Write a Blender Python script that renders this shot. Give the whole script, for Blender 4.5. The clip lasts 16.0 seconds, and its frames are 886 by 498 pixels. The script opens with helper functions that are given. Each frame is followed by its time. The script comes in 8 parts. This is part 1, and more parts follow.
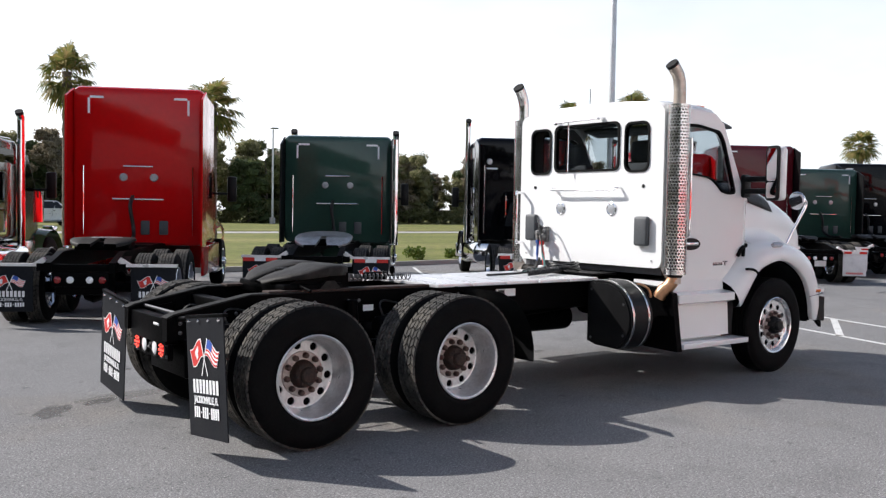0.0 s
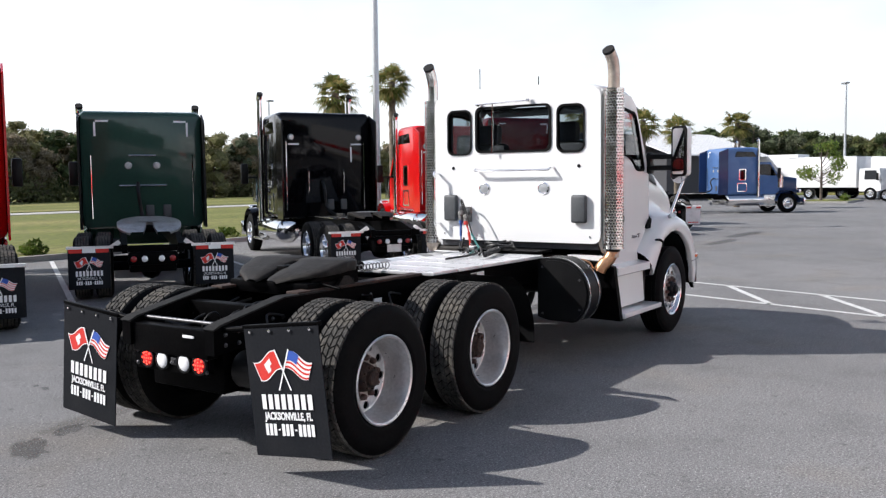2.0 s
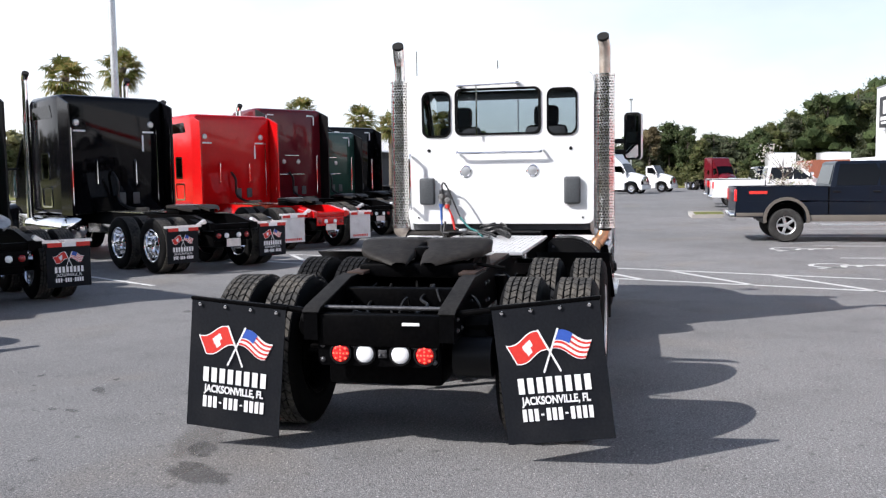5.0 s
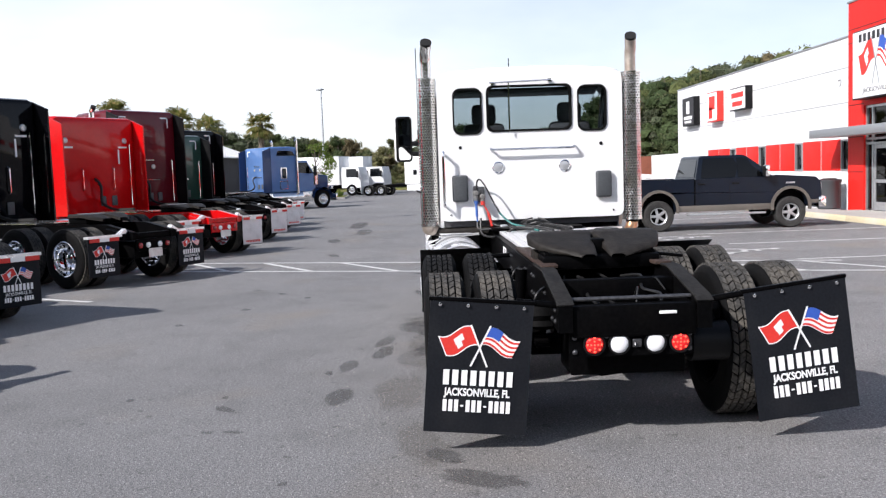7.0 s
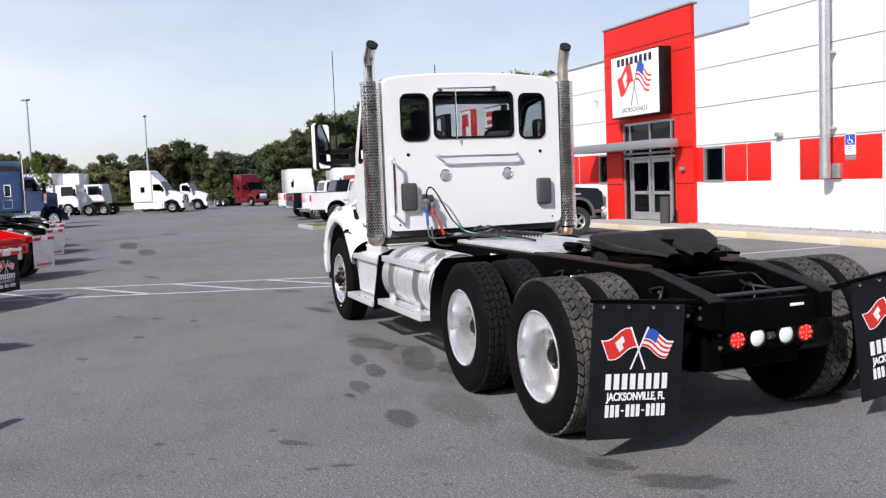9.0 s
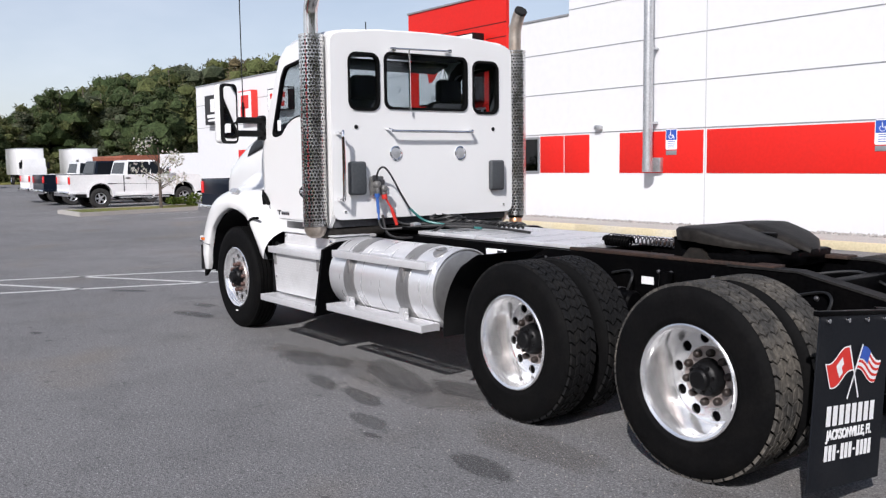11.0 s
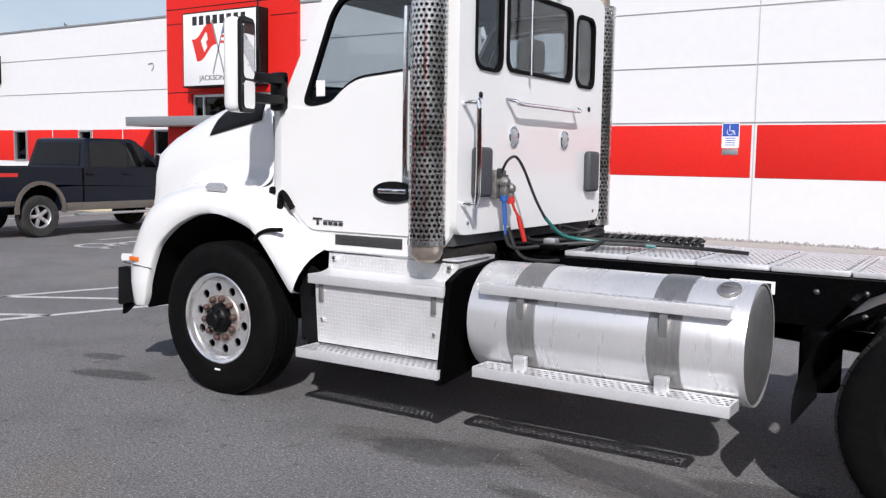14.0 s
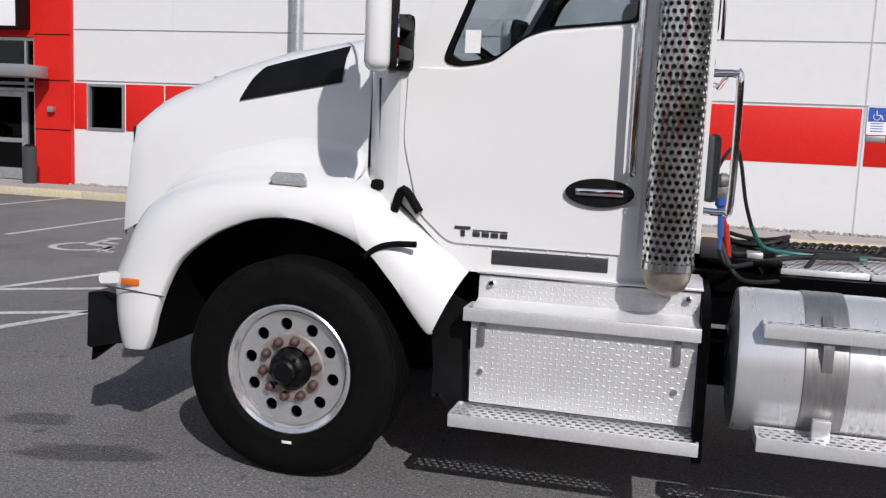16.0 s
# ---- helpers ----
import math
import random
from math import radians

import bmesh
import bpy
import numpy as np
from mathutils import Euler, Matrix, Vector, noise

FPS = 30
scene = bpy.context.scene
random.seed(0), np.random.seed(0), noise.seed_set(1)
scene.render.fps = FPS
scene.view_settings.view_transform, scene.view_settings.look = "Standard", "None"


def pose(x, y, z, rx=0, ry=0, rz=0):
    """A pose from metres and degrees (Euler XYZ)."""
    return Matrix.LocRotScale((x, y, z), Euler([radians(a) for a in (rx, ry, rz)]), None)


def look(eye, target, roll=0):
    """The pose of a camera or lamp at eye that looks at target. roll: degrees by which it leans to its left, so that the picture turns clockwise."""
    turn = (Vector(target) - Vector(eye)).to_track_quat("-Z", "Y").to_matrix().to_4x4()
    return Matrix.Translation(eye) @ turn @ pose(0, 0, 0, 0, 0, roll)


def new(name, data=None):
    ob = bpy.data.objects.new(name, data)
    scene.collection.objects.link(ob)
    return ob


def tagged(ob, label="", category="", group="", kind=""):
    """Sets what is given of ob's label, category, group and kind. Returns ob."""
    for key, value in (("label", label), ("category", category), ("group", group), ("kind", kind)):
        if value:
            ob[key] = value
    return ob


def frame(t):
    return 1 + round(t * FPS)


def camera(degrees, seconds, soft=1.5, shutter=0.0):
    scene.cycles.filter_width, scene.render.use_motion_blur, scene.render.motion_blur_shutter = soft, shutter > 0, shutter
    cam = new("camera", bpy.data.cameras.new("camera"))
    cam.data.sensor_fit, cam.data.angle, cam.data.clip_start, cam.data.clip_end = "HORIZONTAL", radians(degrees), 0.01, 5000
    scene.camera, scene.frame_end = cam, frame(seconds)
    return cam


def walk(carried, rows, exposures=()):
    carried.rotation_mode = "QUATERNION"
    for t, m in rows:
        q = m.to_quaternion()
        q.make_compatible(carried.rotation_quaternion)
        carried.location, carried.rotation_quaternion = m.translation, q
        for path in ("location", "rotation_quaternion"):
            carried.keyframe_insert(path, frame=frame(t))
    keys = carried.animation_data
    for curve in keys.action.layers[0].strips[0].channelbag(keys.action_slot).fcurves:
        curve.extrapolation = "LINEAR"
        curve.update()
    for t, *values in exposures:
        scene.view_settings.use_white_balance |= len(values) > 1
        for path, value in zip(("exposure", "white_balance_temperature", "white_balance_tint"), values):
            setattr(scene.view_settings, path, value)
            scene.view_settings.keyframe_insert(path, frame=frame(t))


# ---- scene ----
# The camera and its walk. World: the white truck points along +x, its tandem centre stands over the origin.
cam = camera(52.4, 16.0, 1.3)
# time, eye, a point looked at, roll in degrees
ROWS = [
    (0.0, (-3.882, -6.88, 1.729), (-2.671, -5.29, 1.645), 1.0),
    (0.5, (-4.375, -6.32, 1.73), (-3.019, -4.855, 1.599), 0.7),
    (1.0, (-4.71, -5.743, 1.814), (-3.186, -4.456, 1.669), 0.9),
    (1.5, (-5.149, -5.368, 1.866), (-3.537, -4.191, 1.735), 0.0),
    (2.0, (-5.513, -4.985, 1.871), (-3.86, -3.87, 1.721), -0.6),
    (2.5, (-5.689, -4.47, 1.875), (-4.005, -3.4, 1.735), -1.5),
    (3.0, (-5.902, -4.089, 1.868), (-4.121, -3.192, 1.713), -1.8),
    (5.5, (-6.862, -0.786, 1.73), (-4.904, -0.416, 1.555), -0.9),
    (6.0, (-6.963, -0.031, 1.742), (-4.992, 0.252, 1.553), -1.0),
    (6.5, (-6.986, 0.642, 1.738), (-4.996, 0.753, 1.58), -0.9),
    (7.0, (-6.943, 1.309, 1.743), (-4.95, 1.256, 1.575), -2.0),
    (7.5, (-6.915, 2.019, 1.74), (-4.935, 1.815, 1.55), -1.0),
    (8.0, (-6.737, 2.711, 1.757), (-4.788, 2.312, 1.555), -0.8),
    (8.5, (-6.459, 3.341, 1.754), (-4.554, 2.762, 1.573), -0.4),
    (9.0, (-6.111, 3.892, 1.731), (-4.238, 3.205, 1.578), -2.3),
    (11.5, (-2.974, 5.24, 1.69), (-1.489, 3.913, 1.508), 0.2),
    (12.0, (-2.281, 5.393, 1.689), (-0.916, 3.941, 1.526), 0.3),
    (12.5, (-1.588, 5.462, 1.689), (-0.341, 3.908, 1.519), 0.3),
    (13.0, (-0.943, 5.553, 1.69), (0.217, 3.934, 1.51), 0.3),
    (13.5, (-0.225, 5.536, 1.659), (0.88, 3.879, 1.474), -0.1),
    (14.0, (0.563, 5.493, 1.633), (1.631, 3.814, 1.435), 0.9),
    (14.5, (1.25, 5.407, 1.614), (2.197, 3.659, 1.393), 1.4),
    (15.0, (2.016, 5.303, 1.629), (2.863, 3.507, 1.388), 1.8),
    (15.5, (2.702, 5.206, 1.643), (3.348, 3.331, 1.383), 2.0),
    (16.0, (3.414, 5.01, 1.67), (3.906, 3.089, 1.411), 2.5),
]
walk(cam, [(t, look(eye, aim, roll)) for t, eye, aim, roll in ROWS],
     exposures=[(0.0, 0.33, 6350, 12), (2.0, 0.33, 6300, 12), (5.5, 0.47, 6250, 13), (6.5, 0.44, 6250, 13), (7.0, 0.37, 6250, 14), (8.0, 0.30, 6250, 14), (8.5, 0.13, 6200, 15), (9.0, 0.05, 6200, 15), (12.5, -0.11, 6200, 14), (14.5, -0.24, 6200, 14), (15.0, -0.37, 6200, 14), (16.0, -0.51, 6250, 14)])


# ---- daylight: a hazy bright sky and one sun ----
SUN_TO = Vector((-0.75, 1.08, 1.0)).normalized()
world = bpy.data.worlds.new("sky")
scene.world = world
world.use_nodes = True
wn, wl = world.node_tree.nodes, world.node_tree.links
wn.clear()
sky = wn.new("ShaderNodeTexSky")
sky.sky_type, sky.sun_disc = "NISHITA", False
sky.sun_elevation = math.asin(SUN_TO.z)
sky.sun_rotation = math.pi / 2 - math.atan2(SUN_TO.y, SUN_TO.x)
sky.air_density, sky.dust_density, sky.ozone_density = 1.0, 1.0, 1.6
tc = wn.new("ShaderNodeTexCoord")
stretch = wn.new("ShaderNodeMapping")
stretch.inputs["Scale"].default_value = (1.0, 1.0, 2.6)
wl.new(tc.outputs["Generated"], stretch.inputs["Vector"])
veil = wn.new("ShaderNodeTexNoise")
veil.inputs["Scale"].default_value, veil.inputs["Detail"].default_value, veil.inputs["Roughness"].default_value = 2.2, 5.0, 0.55
wl.new(stretch.outputs["Vector"], veil.inputs["Vector"])
vramp = wn.new("ShaderNodeMapRange")
vramp.inputs["From Min"].default_value, vramp.inputs["From Max"].default_value = 0.3, 0.75
vramp.inputs["To Min"].default_value, vramp.inputs["To Max"].default_value = -0.12, 0.18
wl.new(veil.outputs["Fac"], vramp.inputs["Value"])
# the haze is whiter towards the sun
dot = wn.new("ShaderNodeVectorMath")
dot.operation = "DOT_PRODUCT"
dot.inputs[1].default_value = SUN_TO
wl.new(tc.outputs["Generated"], dot.inputs[0])
glow = wn.new("ShaderNodeMapRange")
glow.inputs["From Min"].default_value, glow.inputs["From Max"].default_value = -0.75, 0.55
glow.inputs["To Min"].default_value, glow.inputs["To Max"].default_value = 0.24, 0.9
wl.new(dot.outputs["Value"], glow.inputs["Value"])
both = wn.new("ShaderNodeMath")
both.operation, both.use_clamp = "ADD", True
wl.new(glow.outputs["Result"], both.inputs[0])
wl.new(vramp.outputs["Result"], both.inputs[1])
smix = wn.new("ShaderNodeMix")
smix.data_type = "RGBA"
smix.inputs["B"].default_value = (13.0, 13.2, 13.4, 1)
# and is thinned overhead, which cuts the fill light in the shade
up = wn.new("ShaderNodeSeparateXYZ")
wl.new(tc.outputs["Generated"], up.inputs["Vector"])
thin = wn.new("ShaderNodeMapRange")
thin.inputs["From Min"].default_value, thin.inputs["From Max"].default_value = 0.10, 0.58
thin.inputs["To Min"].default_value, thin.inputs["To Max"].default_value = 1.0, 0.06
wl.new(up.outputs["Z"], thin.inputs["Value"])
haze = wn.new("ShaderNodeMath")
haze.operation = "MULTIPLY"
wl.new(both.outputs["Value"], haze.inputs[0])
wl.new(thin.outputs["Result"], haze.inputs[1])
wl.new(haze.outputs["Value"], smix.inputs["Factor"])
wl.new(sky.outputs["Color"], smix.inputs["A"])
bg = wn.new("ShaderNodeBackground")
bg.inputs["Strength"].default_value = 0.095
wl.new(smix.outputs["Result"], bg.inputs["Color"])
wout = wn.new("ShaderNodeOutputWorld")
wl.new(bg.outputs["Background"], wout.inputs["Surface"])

sun_data = bpy.data.lights.new("sun", "SUN")
sun_data.energy, sun_data.angle, sun_data.color = 4.9, radians(0.6), (1.0, 0.96, 0.9)
sun = new("sun", sun_data)
sun.matrix_world = look((0, 0, 60), Vector((0, 0, 60)) - SUN_TO)


# ---- materials ----
def material(name, colour, rough=0.5, metal=0.0, grain=0.0, grain_size=60.0, stain=0.0, stain_size=3.0, stain_colour=None,
             bump=0.0, bump_size=200.0, coat=0.0, rough_vary=0.0, stretch=(1, 1, 1), spec=0.5, random_tint=0.0):
    """A surface with fine grain, broad stains and fine relief, all in metres."""
    m = bpy.data.materials.new(name)
    m.use_nodes = True
    n, l = m.node_tree.nodes, m.node_tree.links
    b = n["Principled BSDF"]
    b.inputs["Metallic"].default_value = metal
    b.inputs["Roughness"].default_value = rough
    b.inputs["Specular IOR Level"].default_value = spec
    b.inputs["Coat Weight"].default_value = coat
    b.inputs["Coat Roughness"].default_value = 0.06
    tex = n.new("ShaderNodeTexCoord")
    mp = n.new("ShaderNodeMapping")
    mp.inputs["Scale"].default_value = stretch
    l.new(tex.outputs["Object"], mp.inputs["Vector"])

    def cloud(size, detail=4.0):
        t = n.new("ShaderNodeTexNoise")
        t.inputs["Scale"].default_value, t.inputs["Detail"].default_value = size, detail
        l.new(mp.outputs["Vector"], t.inputs["Vector"])
        return t.outputs["Fac"]

    def ramp(value, lo, hi, a, z):
        r = n.new("ShaderNodeMapRange")
        for key, v in (("From Min", lo), ("From Max", hi), ("To Min", a), ("To Max", z)):
            r.inputs[key].default_value = v
        l.new(value, r.inputs["Value"])
        return r.outputs["Result"]

    def mix(factor, a, bb, blend="MIX"):
        x = n.new("ShaderNodeMix")
        x.data_type, x.blend_type = "RGBA", blend
        for key, v in (("Factor", factor), ("A", a), ("B", bb)):
            if isinstance(v, (tuple, list)):
                x.inputs[key].default_value = (*v[:3], 1)
            elif isinstance(v, float):
                x.inputs[key].default_value = v
            else:
                l.new(v, x.inputs[key])
        return x.outputs["Result"]

    col = None
    if stain > 0:
        other = stain_colour or tuple(c * 0.45 for c in colour)
        col = mix(ramp(cloud(stain_size, 6.0), 0.45, 0.72, 0.0, stain), tuple(colour), other)
    if grain > 0:
        g = ramp(cloud(grain_size, 3.0), 0.3, 0.7, 1.0 - grain, 1.0 + grain)
        comb = n.new("ShaderNodeCombineColor")
        for k in ("Red", "Green", "Blue"):
            l.new(g, comb.inputs[k])
        col = mix(1.0, col if col is not None else tuple(colour), comb.outputs["Color"], "MULTIPLY")
    if random_tint > 0:
        info = n.new("ShaderNodeObjectInfo")
        r = ramp(info.outputs["Random"], 0.0, 1.0, 1 - random_tint, 1 + random_tint)
        comb = n.new("ShaderNodeCombineColor")
        for k in ("Red", "Green", "Blue"):
            l.new(r, comb.inputs[k])
        col = mix(1.0, col if col is not None else tuple(colour), comb.outputs["Color"], "MULTIPLY")
    if col is None:
        b.inputs["Base Color"].default_value = (*colour, 1)
    else:
        l.new(col, b.inputs["Base Color"])
    if rough_vary > 0:
        l.new(ramp(cloud(stain_size * 2.3, 5.0), 0.3, 0.7, max(0.02, rough - rough_vary), min(1.0, rough + rough_vary)), b.inputs["Roughness"])
    if bump > 0:
        bp = n.new("ShaderNodeBump")
        bp.inputs["Strength"].default_value, bp.inputs["Distance"].default_value = bump, 0.01
        l.new(cloud(bump_size, 3.0), bp.inputs["Height"])
        l.new(bp.outputs["Normal"], b.inputs["Normal"])
    return m


def glass(name, tint, rough=0.02):
    """A thin tinted pane: sharp reflection over a tinted see-through."""
    m = bpy.data.materials.new(name)
    m.use_nodes = True
    n, l = m.node_tree.nodes, m.node_tree.links
    n.clear()
    out, mixs = n.new("ShaderNodeOutputMaterial"), n.new("ShaderNodeMixShader")
    clear, gloss = n.new("ShaderNodeBsdfTransparent"), n.new("ShaderNodeBsdfGlossy")
    facing, power, scale = n.new("ShaderNodeLayerWeight"), n.new("ShaderNodeMath"), n.new("ShaderNodeMath")
    facing.inputs["Blend"].default_value = 0.5
    power.operation, scale.operation = "POWER", "MULTIPLY_ADD"
    power.inputs[1].default_value, scale.inputs[1].default_value, scale.inputs[2].default_value = 4.5, 0.85, 0.04
    clear.inputs["Color"].default_value = (*tint, 1)
    gloss.inputs["Roughness"].default_value = rough
    l.new(facing.outputs["Facing"], power.inputs[0])
    l.new(power.outputs["Value"], scale.inputs[0])
    l.new(scale.outputs["Value"], mixs.inputs["Fac"])
    l.new(clear.outputs["BSDF"], mixs.inputs[1])
    l.new(gloss.outputs["BSDF"], mixs.inputs[2])
    l.new(mixs.outputs["Shader"], out.inputs["Surface"])
    return m


WHITE = material("white_truck_paint", (0.82, 0.82, 0.81), 0.26, grain=0.008, grain_size=2, stain=0.05, stain_size=1.2, stain_colour=(0.70, 0.69, 0.66), coat=0.5)
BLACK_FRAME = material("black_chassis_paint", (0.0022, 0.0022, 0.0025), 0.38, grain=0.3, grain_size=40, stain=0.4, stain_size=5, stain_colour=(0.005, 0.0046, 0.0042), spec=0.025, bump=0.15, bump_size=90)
BLACK_PLASTIC = material("black_plastic", (0.005, 0.005, 0.0055), 0.42, grain=0.2, grain_size=120, stain=0.3, stain_colour=(0.025, 0.025, 0.025), bump=0.1, spec=0.2)
GREY_PLASTIC = material("dark_grey_plastic", (0.055, 0.06, 0.065), 0.55, grain=0.2, grain_size=90, bump=0.12)
RUBBER = material("tyre_rubber", (0.004, 0.004, 0.0042), 0.7, grain=0.25, grain_size=50, stain=0.35, stain_size=7, stain_colour=(0.011, 0.010, 0.009), bump=0.15, bump_size=140, spec=0.08)
TREAD = material("dusty_tyre_tread", (0.050, 0.048, 0.045), 0.9, grain=0.4, grain_size=45, stain=0.8, stain_size=5, stain_colour=(0.150, 0.134, 0.112), bump=0.3, bump_size=120, spec=0.2)
FLAP = material("mud_flap_rubber", (0.0085, 0.0098, 0.0130), 0.6, spec=0.15, grain=0.2, grain_size=60, stain=0.3, stain_size=4, stain_colour=(0.024, 0.024, 0.026), bump=0.08)
ALU = material("bare_aluminium", (0.84, 0.84, 0.845), 0.30, 0.60, grain=0.03, grain_size=160, stain=0.10, stain_size=9, stain_colour=(0.70, 0.695, 0.68), rough_vary=0.05, stretch=(1, 0.12, 0.12))
DECK = material("bright_tread_plate", (0.84, 0.84, 0.85), 0.34, 0.48, grain=0.05, grain_size=90, stain=0.25, stain_size=12, stain_colour=(0.64, 0.63, 0.62), rough_vary=0.06)
BOX_PLATE = material("dull_tread_plate", (0.82, 0.82, 0.82), 0.36, 0.42, grain=0.05, grain_size=120, stain=0.25, stain_size=7, stain_colour=(0.58, 0.575, 0.565), rough_vary=0.06)
DUSTY_FRAME = material("dusty_frame_paint", (0.019, 0.018, 0.017), 0.7, grain=0.4, grain_size=45, stain=0.6, stain_size=9, stain_colour=(0.006, 0.006, 0.006), spec=0.15, bump=0.2, bump_size=90)
STEEL_DARK = material("dull_steel", (0.11, 0.11, 0.115), 0.4, 0.7, grain=0.25, grain_size=60, stain=0.5, stain_size=20, stain_colour=(0.03, 0.028, 0.026))
ALU_BAND = material("brushed_aluminium_band", (0.36, 0.355, 0.35), 0.42, 0.75, grain=0.12, grain_size=90, stain=0.25, stain_size=10, stain_colour=(0.27, 0.265, 0.26), stretch=(1, 0.15, 0.15))
ALU_RIM = material("polished_rim_aluminium", (0.90, 0.90, 0.90), 0.18, 0.82, grain=0.03, grain_size=25, stain=0.15, stain_size=6, stain_colour=(0.62, 0.60, 0.57), rough_vary=0.03)
DULL_RIM = material("oxidised_rim_aluminium", (0.72, 0.715, 0.71), 0.36, 0.7, grain=0.1, grain_size=40, stain=0.5, stain_size=7, stain_colour=(0.50, 0.46, 0.42), rough_vary=0.1)
CHROME = material("chrome", (0.88, 0.88, 0.89), 0.07, 1.0, stain=0.3, stain_size=8, stain_colour=(0.7, 0.69, 0.68), rough_vary=0.04)
STAINLESS = material("stainless_guard", (0.68, 0.675, 0.66), 0.2, 0.95, grain=0.06, grain_size=30, stain=0.4, stain_size=3, stain_colour=(0.52, 0.47, 0.40), rough_vary=0.08)
PIPE_TOP = material("weathered_pipe", (0.50, 0.44, 0.38), 0.4, 0.75, grain=0.12, grain_size=25, stain=0.6, stain_size=5, stain_colour=(0.28, 0.20, 0.14))
LAMP_LENS = material("ribbed_lamp_lens", (0.42, 0.43, 0.44), 0.2, 0.3, grain=0.2, grain_size=90, coat=0.5)
HEATED = material("heat_tinted_pipe", (0.58, 0.32, 0.18), 0.35, 0.85, grain=0.15, grain_size=25, stain=0.7, stain_size=6, stain_colour=(0.25, 0.16, 0.1))
TREAD_CLEAN = material("dark_tyre_tread", (0.010, 0.010, 0.0105), 0.75, grain=0.3, grain_size=45, stain=0.3, stain_size=6, stain_colour=(0.030, 0.027, 0.023), bump=0.25, bump_size=120, spec=0.15)
DIRTY_FACE = material("stained_wheel_centre", (0.46, 0.41, 0.385), 0.42, 0.6, grain=0.15, grain_size=40, stain=0.7, stain_size=14, stain_colour=(0.24, 0.17, 0.145), rough_vary=0.1)
NUT_DARK = material("greasy_nut", (0.035, 0.026, 0.022), 0.45, 0.3, grain=0.3, grain_size=80, stain=0.5, stain_size=30, stain_colour=(0.012, 0.010, 0.009))
NUT_RUST = material("rusty_nut", (0.105, 0.062, 0.052), 0.6, 0.3, grain=0.3, grain_size=80, stain=0.5, stain_size=30, stain_colour=(0.05, 0.03, 0.026))
BADGE = material("dark_chrome_badge", (0.22, 0.22, 0.23), 0.2, 0.9, grain=0.05)
SILL_STRIP = material("grey_sill_plastic", (0.06, 0.06, 0.062), 0.3, 0.2, grain=0.1, grain_size=40)
SOOTY_DARK = material("sooty_dark_mouth", (0.008, 0.008, 0.008), 0.9, grain=0.2)
RUST = material("rusty_steel", (0.042, 0.023, 0.016), 0.75, 0.15, grain=0.4, grain_size=60, stain=0.8, stain_size=18, stain_colour=(0.014, 0.012, 0.011), bump=0.4, bump_size=120)
GREASE = material("greased_plate", (0.021, 0.0185, 0.016), 0.6, 0.05, spec=0.2, grain=0.35, grain_size=22, stain=0.7, stain_size=5, stain_colour=(0.012, 0.011, 0.010), bump=0.25, bump_size=60)
RED_LENS = material("red_lens", (0.75, 0.02, 0.02), 0.2, coat=0.6)
WHITE_LENS = material("clear_lens", (0.9, 0.9, 0.9), 0.15, coat=0.6)
AMBER_LENS = material("amber_lens", (0.7, 0.16, 0.02), 0.2, coat=0.5)
PRINT_WHITE = material("white_print", (0.85, 0.85, 0.85), 0.6, grain=0.05)
PRINT_RED = material("red_print", (0.65, 0.03, 0.02), 0.6, grain=0.05)
PRINT_BLUE = material("blue_print", (0.03, 0.09, 0.42), 0.6, grain=0.05)
PRINT_BLACK = material("black_print", (0.02, 0.02, 0.022), 0.6)
HOSE_BLUE = material("blue_hose", (0.03, 0.10, 0.35), 0.4, grain=0.1)
HOSE_RED = material("red_hose", (0.55, 0.03, 0.02), 0.4, grain=0.1)
HOSE_GREEN = material("green_hose", (0.02, 0.14, 0.13), 0.4, grain=0.1)
HOSE_BLACK = material("black_hose", (0.009, 0.009, 0.009), 0.5, grain=0.1)
CAB_GLASS = glass("cab_glass", (0.72, 0.76, 0.78))
DARK_GLASS = glass("dark_glass", (0.06, 0.07, 0.08))
MIRROR = material("mirror_glass", (0.9, 0.9, 0.9), 0.02, 1.0)
INTERIOR = material("grey_cab_trim", (0.06, 0.06, 0.065), 0.8, grain=0.15)
ASPHALT = material("asphalt", (0.178, 0.176, 0.176), 0.88, grain=0.42, grain_size=70, stain=0.55, stain_size=0.35, stain_colour=(0.122, 0.121, 0.122), bump=0.7, bump_size=120)


